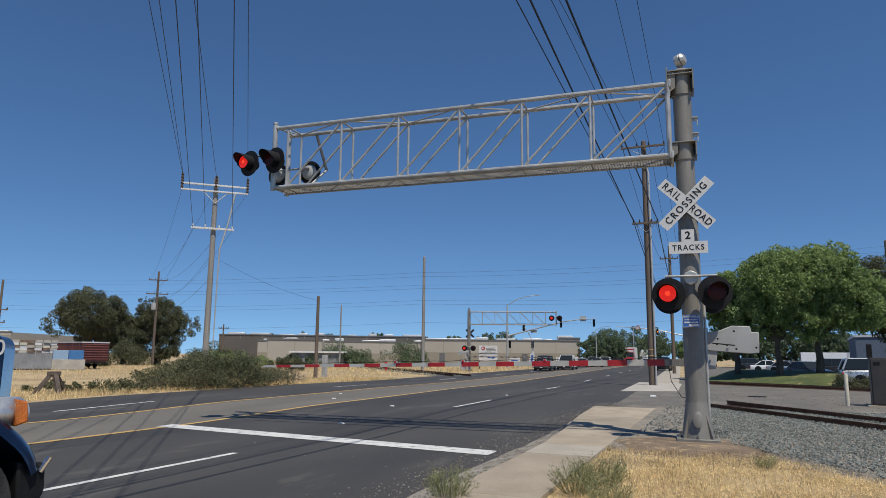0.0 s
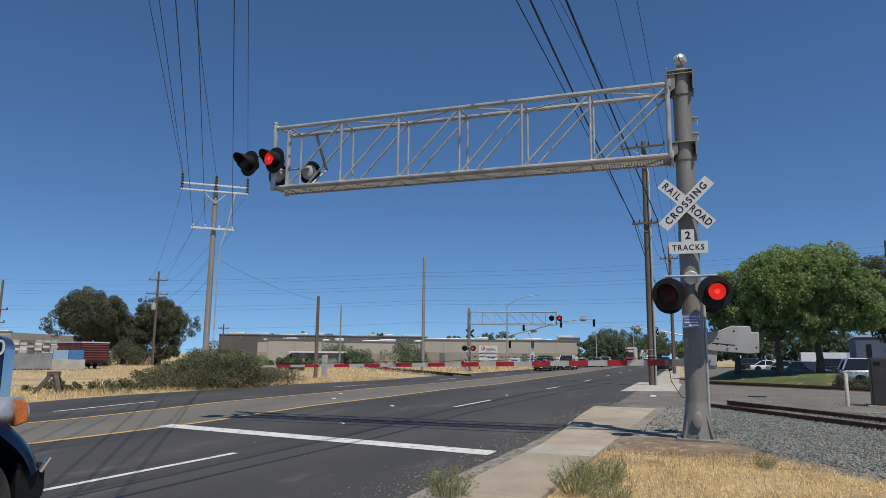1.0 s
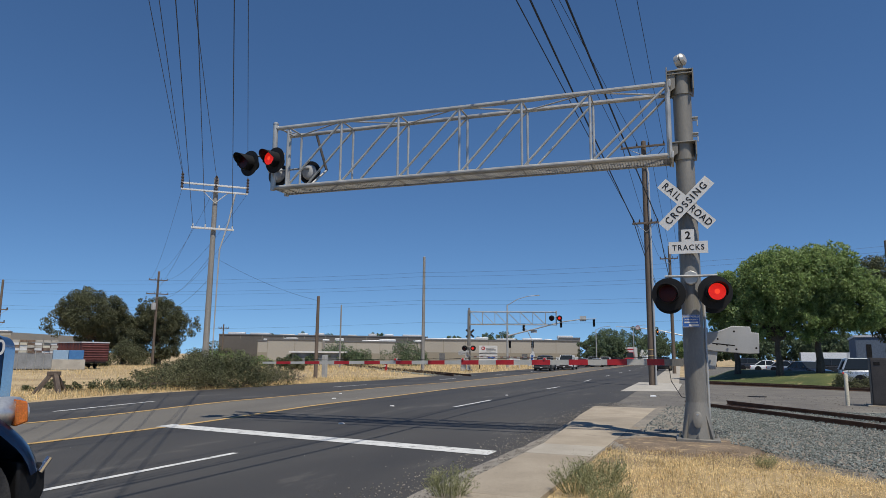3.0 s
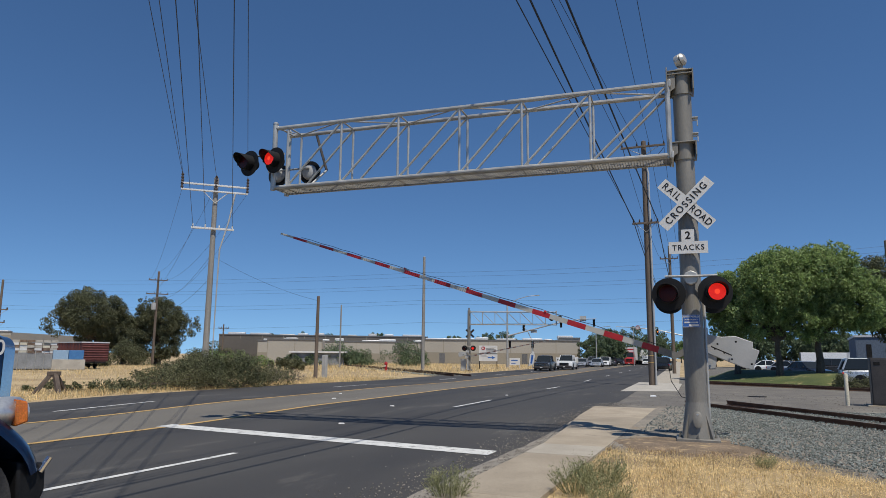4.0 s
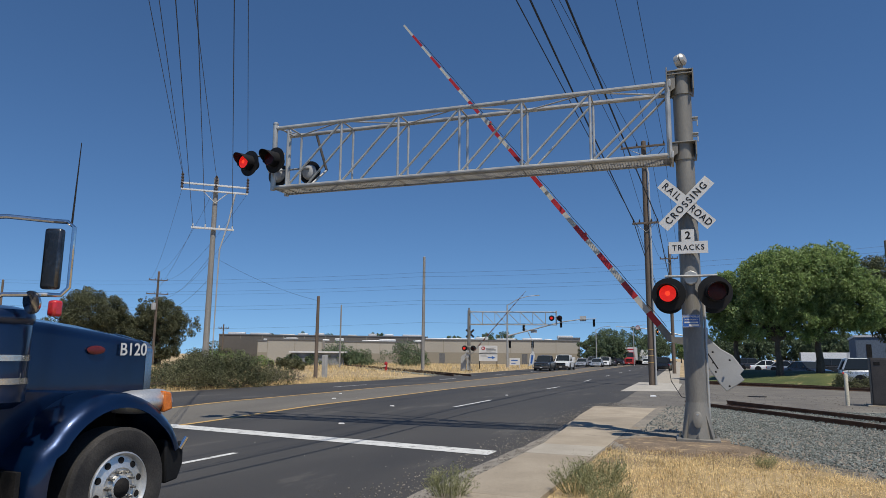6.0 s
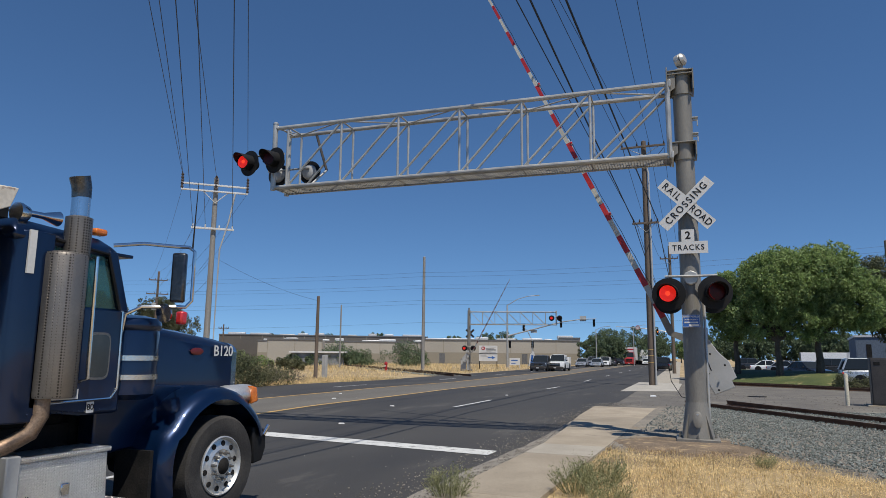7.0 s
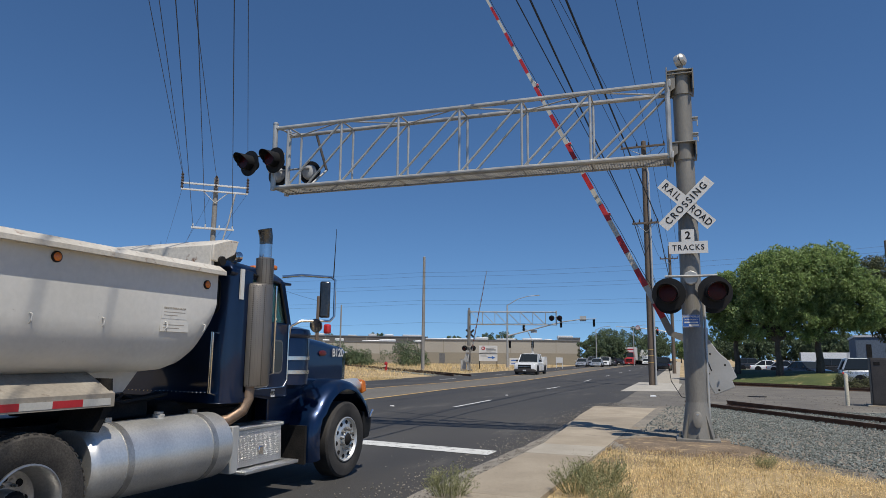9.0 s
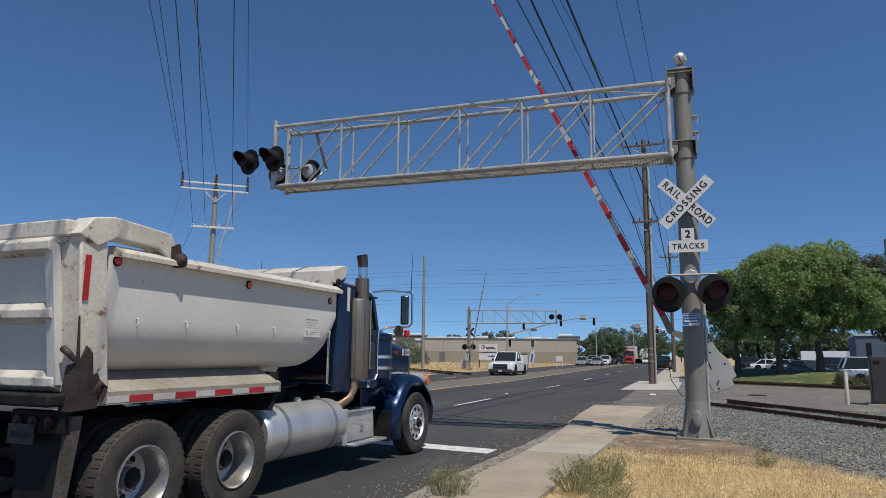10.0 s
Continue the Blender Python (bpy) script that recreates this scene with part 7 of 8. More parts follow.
# cab
part("cab_lower", Shape().prism([(-1.22, 1.12), (-1.22, 2.02), (-2.10, 2.02), (-2.10, 1.19), (-1.6, 1.12)], -1.08, 1.08, SIDE), BLUE_PAINT, dump, "dark blue riveted cab shell", bevel=0.03)
CORNER = [(1.08 - 0.20 + 0.20 * cos(a), -2.13 - 0.20 * sin(a)) for a in [pi / 2 * i / 8 for i in range(9)]]
plan = [(1.08, -1.98)] + CORNER
plan += [(-x, y) for x, y in reversed(plan)]
part("cab_back", Shape().prism(plan, 1.10, 2.58), BLUE_PAINT, dump, "rounded dark blue back of the cab", bevel=0.012, angle=50)
for k in range(30):
    part("rivet", Shape().lathe([(0.010, 0), (0.006, 0.006)], 6, pose(0.84 - 0.058 * k, -2.331, 1.22, 90)), CHROME, dump)
for s in (1, -1):
    pane = [(s * (0.66 + 0.26 * (abs(cos(a)) ** 0.4) * (1 if cos(a) > 0 else -1)), 2.27 + 0.21 * (abs(sin(a)) ** 0.4) * (1 if sin(a) > 0 else -1)) for a in [2 * pi * (i + 0.5) / 24 for i in range(24)]]
    seal = part("rear_window_seal", Shape().prism(pane, 2.325, 2.345, pose(0, 0, 0, 90)), BLACK, dump, bevel=0.004)
    part("rear_window", Shape().prism([(s * 0.66 + (x - s * 0.66) * 0.92, 2.27 + (z - 2.27) * 0.91) for x, z in pane], 2.345, 2.350, pose(0, 0, 0, 90)), REAR_GLASS, seal, "grey rear window with rounded corners")
roof = Shape()
for k in (0,):
    roof.loft([[(-1.06, -1.34, 2.46), (1.06, -1.34, 2.46), (1.06, -2.32, 2.50), (-1.06, -2.32, 2.50)], [(-1.07, -1.34, 2.53), (1.07, -1.34, 2.53), (1.05, -2.33, 2.58), (-1.05, -2.33, 2.58)], [(-0.98, -1.46, 2.62), (0.98, -1.46, 2.62), (0.97, -2.27, 2.67), (-0.97, -2.27, 2.67)], [(-0.7, -1.62, 2.67), (0.7, -1.62, 2.67), (0.7, -2.15, 2.71), (-0.7, -2.15, 2.71)]])
part("cab_roof", roof, BLUE_PAINT, dump, "rounded dark blue roof", bevel=0.04, angle=60)
for s in (1, -1):
    part("a_pillar", Shape().loft([[(s * 1.0, -1.20, 2.0), (s * 1.08, -1.20, 2.0), (s * 1.08, -1.30, 2.0), (s * 1.0, -1.30, 2.0)], [(s * 0.98, -1.36, 2.52), (s * 1.07, -1.36, 2.52), (s * 1.07, -1.45, 2.52), (s * 0.98, -1.45, 2.52)]]), BLUE_PAINT, dump, bevel=0.01)
    door = part("door", Shape().prism([(-1.27, 1.24), (-1.27, 2.0), (-1.95, 2.0), (-1.95, 1.24)], s * 1.082, s * 1.092, SIDE), BLUE_PAINT, dump, "blue cab door", bevel=0.01)
    part("door_window", Shape().prism([(-1.30, 2.02), (-1.45, 2.50), (-1.97, 2.55), (-1.97, 2.02)], s * 1.03, s * 1.04, SIDE), CAB_GLASS, dump, "green-tinted side window")
    part("window_seal", Shape().tube([(s * 1.075, -1.30, 2.02), (s * 1.065, -1.45, 2.49), (s * 1.065, -1.97, 2.54)], 0.016, 6), BLACK, dump)
    part("vent_seal", Shape().prism([(-1.49 + 0.115 * (abs(cos(a)) ** 0.45) * (1 if cos(a) > 0 else -1), 1.61 + 0.20 * (abs(sin(a)) ** 0.35) * (1 if sin(a) > 0 else -1)) for a in [2 * pi * (i + 0.5) / 24 for i in range(24)]], s * 1.090, s * 1.096, SIDE), PERF, door, "grey window rim")
    part("vent_window", Shape().prism([(-1.49 + 0.10 * (abs(cos(a)) ** 0.45) * (1 if cos(a) > 0 else -1), 1.61 + 0.18 * (abs(sin(a)) ** 0.35) * (1 if sin(a) > 0 else -1)) for a in [2 * pi * (i + 0.5) / 24 for i in range(24)]], s * 1.095, s * 1.099, SIDE), REAR_GLASS, door, "dark lower door window")
    part("door_trim", Shape().tube([(s * 1.10, -1.28, 2.0), (s * 1.10, -1.28, 1.33), (s * 1.10, -1.34, 1.25), (s * 1.10, -1.95, 1.24)], 0.010, 6), CHROME, door)
    part("grab_handle", Shape().tube([(s * 1.09, -1.66, 2.42), (s * 1.15, -1.64, 2.44), (s * 1.15, -1.63, 1.42), (s * 1.09, -1.66, 1.40)], 0.016, 8), CHROME, dump)
    part("grab_handle", Shape().tube([(s * 0.92, -2.33, 1.86), (s * 0.92, -2.42, 1.87), (s * 0.92, -2.42, 1.22), (s * 0.92, -2.33, 1.20)], 0.016, 8), CHROME, dump)
    part("reflector_strip", Shape().box(s * 1.072, s * 1.088, -2.21, -2.15, 2.24, 2.58), SIGN_WHITE, dump, "white vertical reflector strip")
    part("air_cleaner", Shape().lathe([(0.18, 1.22), (0.25, 1.27), (0.255, 1.80), (0.25, 1.84), (0.265, 1.86), (0.27, 1.90), (0.25, 1.95), (0.12, 1.98), (0.01, 1.985)], 28, pose(s * 0.93, -1.02, 0)), BLUE_PAINT, dump, "blue canister air cleaner")
    for z in (1.40, 1.57):
        part("strap", Shape().lathe([(0.256, z), (0.264, z), (0.264, z + 0.045), (0.256, z + 0.045)], 28, pose(s * 0.93, -1.02, 0), None, False).box(s * 0.93 - 0.02, s * 0.93 + 0.02, -1.32, -1.26, z - 0.02, z + 0.06), CHROME, dump, "chrome strap")
    # exhaust
    if s > 0:
        ex = part("exhaust_guard", Shape().lathe([(0.175, 1.28), (0.182, 1.30), (0.182, 2.40), (0.17, 2.43), (0.10, 2.45)], 32, pose(s * 1.06, -1.88, 0)), GUARD, dump, "perforated exhaust heat shield")
        part("upper_guard", Shape().lathe([(0.10, 2.40), (0.105, 2.42), (0.105, 2.75), (0.08, 2.76)], 28, pose(s * 1.08, -1.79, 0)), GUARD, ex)
        part("stack_pipe", Shape().tube([(s * 1.08, -1.79, 2.5), (s * 1.08, -1.79, 2.93)], 0.074, 24, False), CHROME, ex, "bright chrome stack")
        mouth = Shape().tube([(s * 1.08, -1.79, 2.925), (s * 1.08, -1.795, 3.01), (s * 1.08, -1.825, 3.10)], [0.076, 0.079, 0.084], 24, False)
        mouth.tube([(s * 1.08, -1.825, 3.099), (s * 1.08, -1.795, 2.97), (s * 1.08, -1.79, 2.8)], [0.078, 0.072, 0.068], 24, False)
        part("stack_mouth", mouth, SOOT, ex, "soot-blackened turned-out mouth")
        part("lower_pipe", Shape().tube([(s * 1.08, -1.97, 1.32), (s * 1.08, -1.97, 1.15), (s * 1.05, -2.02, 1.02), (s * 0.98, -2.18, 0.92), (s * 0.85, -2.45, 0.86), (s * 0.6, -2.7, 0.84)], 0.065, 14), BURNT, ex, "heat-browned exhaust pipe")
    # mirror
    mr_ = part("mirror", Shape().box(-0.065, 0.065, -0.035, 0.035, 2.10, 2.56, pose(s * 1.39, -0.945, 0, 0, 0, s * 24)), SOOT, dump, "tall dark-backed door mirror", bevel=0.02)
    part("mirror_bracket", Shape().tube([(s * 1.05, -1.40, 2.58), (s * 1.20, -1.20, 2.62), (s * 1.36, -0.96, 2.62), (s * 1.44, -0.89, 2.62), (s * 1.48, -0.86, 2.58), (s * 1.48, -0.86, 2.12), (s * 1.44, -0.89, 2.06), (s * 1.38, -0.95, 2.06)], 0.017, 8), CHROME, mr_)
    part("mirror_bracket", Shape().tube([(s * 1.09, -1.27, 1.82), (s * 1.10, -1.25, 1.98), (s * 1.18, -1.15, 2.05), (s * 1.38, -0.95, 2.06)], 0.017, 8), CHROME, mr_)
    part("convex_mirror", Shape().lathe([(0.01, -0.03), (0.06, -0.02), (0.085, 0.0), (0.088, 0.02), (0.01, 0.025)], 20, pose(s * 1.33, -1.02, 2.00, 100)), CHROME, mr_)
    part("marker_lamp", Shape().box(s * 1.38, s * 1.46, -0.95, -0.87, 1.90, 2.02), RED_LENS, mr_, "red marker lamp", bevel=0.02)
    part("antenna", Shape().tube([(s * 1.46, -0.87, 2.60), (s * 1.48, -0.87, 3.25)], [0.008, 0.003], 6), DARK, mr_)
    # tool box with steps, and tank
    box_ = part("tool_box", Shape().loft([[(s * 0.72, -2.08, 0.40), (s * 1.06, -2.08, 0.40), (s * 1.06, -1.26, 0.40), (s * 0.72, -1.26, 0.40)], [(s * 0.72, -2.08, 0.80), (s * 1.04, -2.08, 0.80), (s * 1.04, -1.26, 0.80), (s * 0.72, -1.26, 0.80)]]), TREAD, dump, "diamond-plate aluminium tool box", bevel=0.012)
    part("lid", Shape().box(s * 0.70, s * 1.07, -2.09, -1.25, 0.80, 0.84), TREAD, box_, bevel=0.006)
    part("latch", Shape().box(s * 1.055, s * 1.08, -1.72, -1.64, 0.50, 0.60), CHROME, box_, bevel=0.01)
    part("end_panel", Shape().box(s * 0.72, s * 1.08, -2.20, -2.085, 0.36, 0.86), GREY_PAINT, box_, bevel=0.01)
    part("step", Shape().box(s * 0.72, s * 1.20, -2.10, -1.10, 0.345, 0.385), TREAD, box_, bevel=0.008)
    tank = part("fuel_tank", Shape().lathe([(0.02, -4.05), (0.30, -4.04), (0.335, -4.0), (0.34, -3.96), (0.34, -2.36), (0.335, -2.32), (0.30, -2.29), (0.02, -2.275)], 40, Matrix(((1, 0, 0, s * 0.86), (0, 0, 1, 0), (0, -1, 0, 0.68), (0, 0, 0, 1)))), ALU, dump, "brushed aluminium cylindrical fuel tank")
    for y in (-3.70, -2.62):
        part("strap", Shape().lathe([(0.341, y), (0.347, y), (0.347, y + 0.07), (0.341, y + 0.07)], 40, Matrix(((1, 0, 0, s * 0.86), (0, 0, 1, 0), (0, -1, 0, 0.68), (0, 0, 0, 1)))).box(s * 0.86 - 0.03, s * 0.86 + 0.03, y, y + 0.07, 1.015, 1.06), WHEEL_ALU, tank, "steel strap")
    part("filler_cap", Shape().lathe([(0.06, 0), (0.06, 0.03), (0.045, 0.04), (0.045, 0.06)], 16, pose(s * 0.86, -3.05, 1.01)), GALV, tank)
    part("horn", Shape().lathe([(0.02, -0.35), (0.03, 0.1), (0.07, 0.25)], 14, pose(s * 0.45, -1.75, 2.84, -90)), CHROME, dump)
part("windshield", Shape().loft([[(-1.0, -1.22, 2.02), (1.0, -1.22, 2.02), (1.0, -1.235, 2.02), (-1.0, -1.235, 2.02)], [(-0.98, -1.38, 2.50), (0.98, -1.38, 2.50), (0.98, -1.395, 2.50), (-0.98, -1.395, 2.50)]]), CAB_GLASS, dump)
part("sun_visor", Shape().box(-1.0, 1.0, -1.36, -1.12, 2.50, 2.53), BLUE_PAINT, dump, bevel=0.008)
part("seat", Shape().box(0.3, 0.8, -2.0, -1.85, 1.6, 2.35).box(-0.8, -0.3, -2.0, -1.85, 1.6, 2.35), INTERIOR, dump, "dark cab seat", bevel=0.04)
part("steering_wheel", Shape().lathe([(0.21, -0.012), (0.235, 0.0), (0.21, 0.012), (0.19, 0.0), (0.21, -0.012)], 24, pose(-0.5, -1.55, 2.08, -60)), INTERIOR, dump)
for x in (-0.7, -0.25, 0.25, 0.7, 0.95):
    part("roof_marker", Shape().box(x - 0.05, x + 0.05, -1.55, -1.42, 2.66, 2.72), AMBER, dump, bevel=0.02)
part("work_lamp", Shape().lathe([(0.02, -0.08), (0.06, -0.06), (0.08, 0.0), (0.08, 0.03), (0.01, 0.035)], 20, pose(0.95, -2.22, 2.72, 90)), CHROME, dump, "round chrome work lamp")
part("beacon", Shape().box(0.5, 0.62, -2.2, -2.08, 2.72, 2.86), BLACK, dump, bevel=0.01)
plate = part("number_panel", Shape().box(1.093, 1.097, -1.92, -1.66, 1.26, 1.34), SIGN_WHITE, dump, "white panel with a permit bar")
part("text_bar", Shape().box(1.0972, 1.099, -1.89, -1.69, 1.28, 1.32), DARK, plate)
lim = part("speed_panel", Shape().box(1.083, 1.088, -1.56, -1.49, 1.14, 1.23), SIGN_WHITE, dump, "small white panel with black figures")
letters("lettering", "80", 0.07, BLACK, lim, pose(1.0895, -1.525, 1.185, 0, 0, 90), bold=0.001)
for k in range(14):
    part("rivet", Shape().lathe([(0.009, 0), (0.005, 0.005)], 6, pose(1.083, -2.08 + 0.05 * k, 1.16, 0, 90)), BLUE_PAINT, dump)

# dump body
def body_ring(y, zb, inset=0.0):
    w = 1.20 - inset
    zt = 2.46
    side_ = [(w, y, zt), (w, y, 2.15)]
    zc = min(zb + 0.46, 2.14)
    side_ += [(w - (w - 0.80) * (1 - cos(a)), y, zc - (zc - zb) * sin(a)) for a in [pi / 2 * i / 9 for i in range(10)]]
    return side_ + [(-p[0], p[1], p[2]) for p in reversed(side_)]


spine = [(-2.715, 1.95), (-2.722, 1.85), (-2.74, 1.76), (-2.78, 1.67), (-2.85, 1.585), (-2.96, 1.515), (-3.10, 1.475), (-3.32, 1.46), (-4.6, 1.46), (-5.6, 1.46), (-6.45, 1.46)]
part("dump_body", Shape().loft([body_ring(y, z) for y, z in spine], closed=False, caps=False).loft([body_ring(y, z + 0.05, 0.05) for y, z in spine], closed=False, caps=False), BOX_WHITE, dump, "scuffed white half-round dump body", angle=50)
part("front_wall", Shape().add([p for p in body_ring(-2.72, 1.95)], [tuple(range(24))]).add([(p[0], p[1] - 0.05, p[2]) for p in body_ring(-2.72, 1.95)], [tuple(range(24))]), BOX_WHITE, dump)
for s in (1, -1):
    part("top_rim", Shape().prism([(s * 1.13, 2.45), (s * 1.295, 2.44), (s * 1.295, 2.48), (s * 1.20, 2.54), (s * 1.13, 2.54)], -6.4, -2.70, Matrix(((1, 0, 0, 0), (0, 0, 1, 0), (0, 1, 0, 0), (0, 0, 0, 1)))), BOX_RUST, dump, "rust-spotted top rail")
    part("corner_post", Shape().loft([[(s * 1.02, -6.66, 1.30), (s * 1.23, -6.64, 1.30), (s * 1.23, -6.36, 1.30), (s * 1.02, -6.36, 1.30)], [(s * 1.02, -6.80, 2.60), (s * 1.23, -6.76, 2.60), (s * 1.23, -6.50, 2.60), (s * 1.02, -6.50, 2.60)]]), BOX_RUST, dump, "rusty white corner post", bevel=0.015)
    arm_ = part("tailgate_arm", Shape().prism([(-6.80, 2.58), (-6.66, 2.74), (-6.45, 2.78), (-5.80, 2.74), (-5.66, 2.52), (-5.82, 2.50), (-5.95, 2.58), (-6.42, 2.60), (-6.6, 2.50)], s * 1.04, s * 1.25, SIDE), BOX_RUST, dump, "rust-stained tailgate lift arm", bevel=0.012)
    part("hanger", Shape().prism([(-5.80, 2.62), (-5.70, 2.66), (-5.64, 2.48), (-5.72, 2.44), (-5.80, 2.52)], s * 1.20, s * 1.262, SIDE), RUST_DARK, arm_, "rusty hanger bracket")
    part("pivot", Shape().lathe([(0.07, 0), (0.07, 0.08), (0.04, 0.1), (0.02, 0.12)], 14, pose(s * 1.22, -5.70, 2.50, 0, 90 * s)), RUST_DARK, arm_, "greasy pivot")
    part("latch_plate", Shape().prism([(-6.72, 1.16), (-6.48, 1.18), (-6.49, 1.30), (-6.46, 1.38), (-6.50, 1.46), (-6.54, 1.44), (-6.56, 1.62), (-6.62, 1.68), (-6.66, 1.58), (-6.69, 1.45)], s * 1.10, s * 1.25, SIDE), RUST_DARK, dump, "dark greasy latch plate")
    part("latch_hook", Shape().tube([(s * 1.22, -6.52, 1.30), (s * 1.25, -6.46, 1.38), (s * 1.25, -6.42, 1.34), (s * 1.24, -6.44, 1.24)], [0.035, 0.03, 0.025, 0.02], 8), RUST_DARK, dump, "greasy tailgate hook")
    part("latch_hook", Shape().tube([(s * 1.10, -6.72, 1.66), (s * 1.18, -6.72, 1.61), (s * 1.2, -6.68, 1.56)], [0.03, 0.026, 0.02], 8), RUST_DARK, dump, "greasy tailgate hook")
    part("rust_seam", Shape().prism([(-6.69, 1.40), (-6.65, 1.40), (-6.70, 1.92), (-6.71, 1.92)], s * 1.225, s * 1.236, SIDE), RUST_DARK, dump, "rust-streaked seam")
    part("reflector_strip", Shape().box(s * 1.232, s * 1.244, -6.70, -6.65, 2.05, 2.42), RED_TAPE, dump, "red reflective strip")
    # tandem fender
    part("rear_fender", Shape().prism([(s * 0.72, 1.50), (s * 0.84, 1.48), (s * 1.22, 1.30), (s * 1.22, 1.19), (s * 1.20, 1.19), (s * 1.20, 1.285), (s * 0.83, 1.45), (s * 0.72, 1.46)], -6.45, -3.92, Matrix(((1, 0, 0, 0), (0, 0, 1, 0), (0, 1, 0, 0), (0, 0, 0, 1)))), GRIME, dump, "grimy white fender plate")
    for k in range(9):
        a = -6.40 + 2.44 * k / 9
        part("reflector_strip", Shape().box(s * 1.2205, s * 1.223, a, a + 2.44 / 9, 1.205, 1.262), RED_TAPE if k % 2 == 1 else WHITE_TAPE, dump)
    part("fender_bracket", Shape().prism([(-3.92, 1.42), (-3.90, 1.2), (-4.02, 0.98), (-4.06, 1.0), (-3.98, 1.2)], s * 0.72, s * 1.18, SIDE), DARK, dump)
    part("subframe", Shape().prism([(-3.05, 1.50), (-3.25, 1.26), (-6.5, 1.22), (-6.5, 1.50)], s * 0.50, s * 0.58, SIDE), BOX_WHITE, dump, "white hinge beam under the body")
    part("mud_flap", Shape().box(s * 0.55, s * 1.12, -6.62, -6.60, 0.25, 1.05), BLACK, dump, "black rubber mud flap")
    # stay colour set dark to stand for the tailgate overhang's shade
    part("flap_bar", Shape().loft([[(s * 1.12, -6.66, 1.12), (s * 1.2, -6.66, 1.12), (s * 1.2, -6.56, 1.12), (s * 1.12, -6.56, 1.12)], [(s * 1.02, -6.64, 0.3), (s * 1.12, -6.64, 0.3), (s * 1.12, -6.6, 0.3), (s * 1.02, -6.6, 0.3)]]), TIE, dump, "brown flap stay, toned down for the tailgate's shade")
    lamps = part("tail_lamp_panel", Shape().box(s * 0.55, s * 1.16, -6.70, -6.62, 0.98, 1.16), DARK, dump, bevel=0.01)
    # unlit dark lenses, so the shade under the body is in their colour
    for x in (0.65, 0.83, 1.01):
        part("tail_lamp", Shape().lathe([(0.055, 0), (0.05, 0.02), (0.01, 0.03)], 14, pose(s * x, -6.70, 1.07, 90)), LENS_OFF, lamps)
    for y, z, c in ((-2.88, 2.33, AMBER), (-4.58, 2.38, AMBER), (-6.36, 2.41, RED_LENS)):
        lm = part("marker_lamp", Shape().lathe([(0.037, 0), (0.035, 0.02), (0.022, 0.032), (0.004, 0.036)], 16, pose(s * 1.20, y, z, 0, 90 * s)), c, dump, "round marker lamp")
        part("lamp_rim", Shape().lathe([(0.046, 0), (0.046, 0.014), (0.037, 0.016)], 16, pose(s * 1.20, y, z, 0, 90 * s)), DARK, lm)
    for y in (-6.1, -5.5, -4.75, -4.1, -3.4, -2.9):
        part("tarp_hook", Shape().tube([(s * 1.2, y, 1.93), (s * 1.235, y, 1.92), (s * 1.235, y - 0.01, 1.87), (s * 1.215, y - 0.01, 1.85)], 0.007, 6), BOX_WHITE, dump)
oil_tank = part("hydraulic_tank", Shape().box(-0.62, 0.62, -3.55, -2.95, 1.0, 1.22), DARK, dump, "oily black hydraulic tank between the rails", bevel=0.03)
for x, a, b in ((0.50, -3.6, -2.72), (0.58, -3.5, -2.70), (0.66, -3.9, -2.80)):
    part("hose", Shape().tube([(x, a, 1.05), (x + 0.05, a + 0.2, 1.24), (x + 0.04, (a + b) / 2, 1.17), (x + 0.02, b, 1.22)], 0.022, 6), BLACK, oil_tank)
part("cab_shield", Shape().prism([(-2.80, 2.46), (-2.80, 2.76), (-2.56, 2.85), (-2.40, 2.86), (-2.40, 2.82), (-2.56, 2.81), (-2.74, 2.72), (-2.74, 2.46)], -1.16, 1.16, SIDE), BOX_RUST, dump, "rust-stained white cab shield", bevel=0.008)
for s in (1, -1):
    part("shield_end", Shape().prism([(-2.80, 2.60), (-2.80, 2.76), (-2.56, 2.84), (-2.41, 2.85), (-2.46, 2.70), (-2.7, 2.58)], s * 1.16, s * 1.19, SIDE), BOX_RUST, dump, bevel=0.006)
part("tarp_roller", Shape().tube([(-1.2, -2.68, 2.60), (1.22, -2.68, 2.60)], 0.05, 12), DARK, dump, "rolled tarp tube")
tg = part("tailgate", Shape().loft([[(-1.02, -6.64, 1.34), (1.02, -6.64, 1.34), (1.02, -6.58, 1.34), (-1.02, -6.58, 1.34)], [(-1.02, -6.80, 2.52), (1.02, -6.80, 2.52), (1.02, -6.74, 2.52), (-1.02, -6.74, 2.52)]]), BOX_WHITE, dump, "white ribbed steel tailgate")
for z in (1.40, 1.95, 2.50):
    y = -6.64 - 0.16 * (z - 1.34) / 1.18
    part("rib", Shape().loft([[(-1.03, y, z - 0.09), (1.03, y, z - 0.09), (1.03, y, z + 0.09), (-1.03, y, z + 0.09)], [(-1.03, y - 0.09, z - 0.05), (1.03, y - 0.09, z - 0.05), (1.03, y - 0.09, z + 0.02), (-1.03, y - 0.09, z + 0.02)]]), BOX_RUST, tg, bevel=0.008)
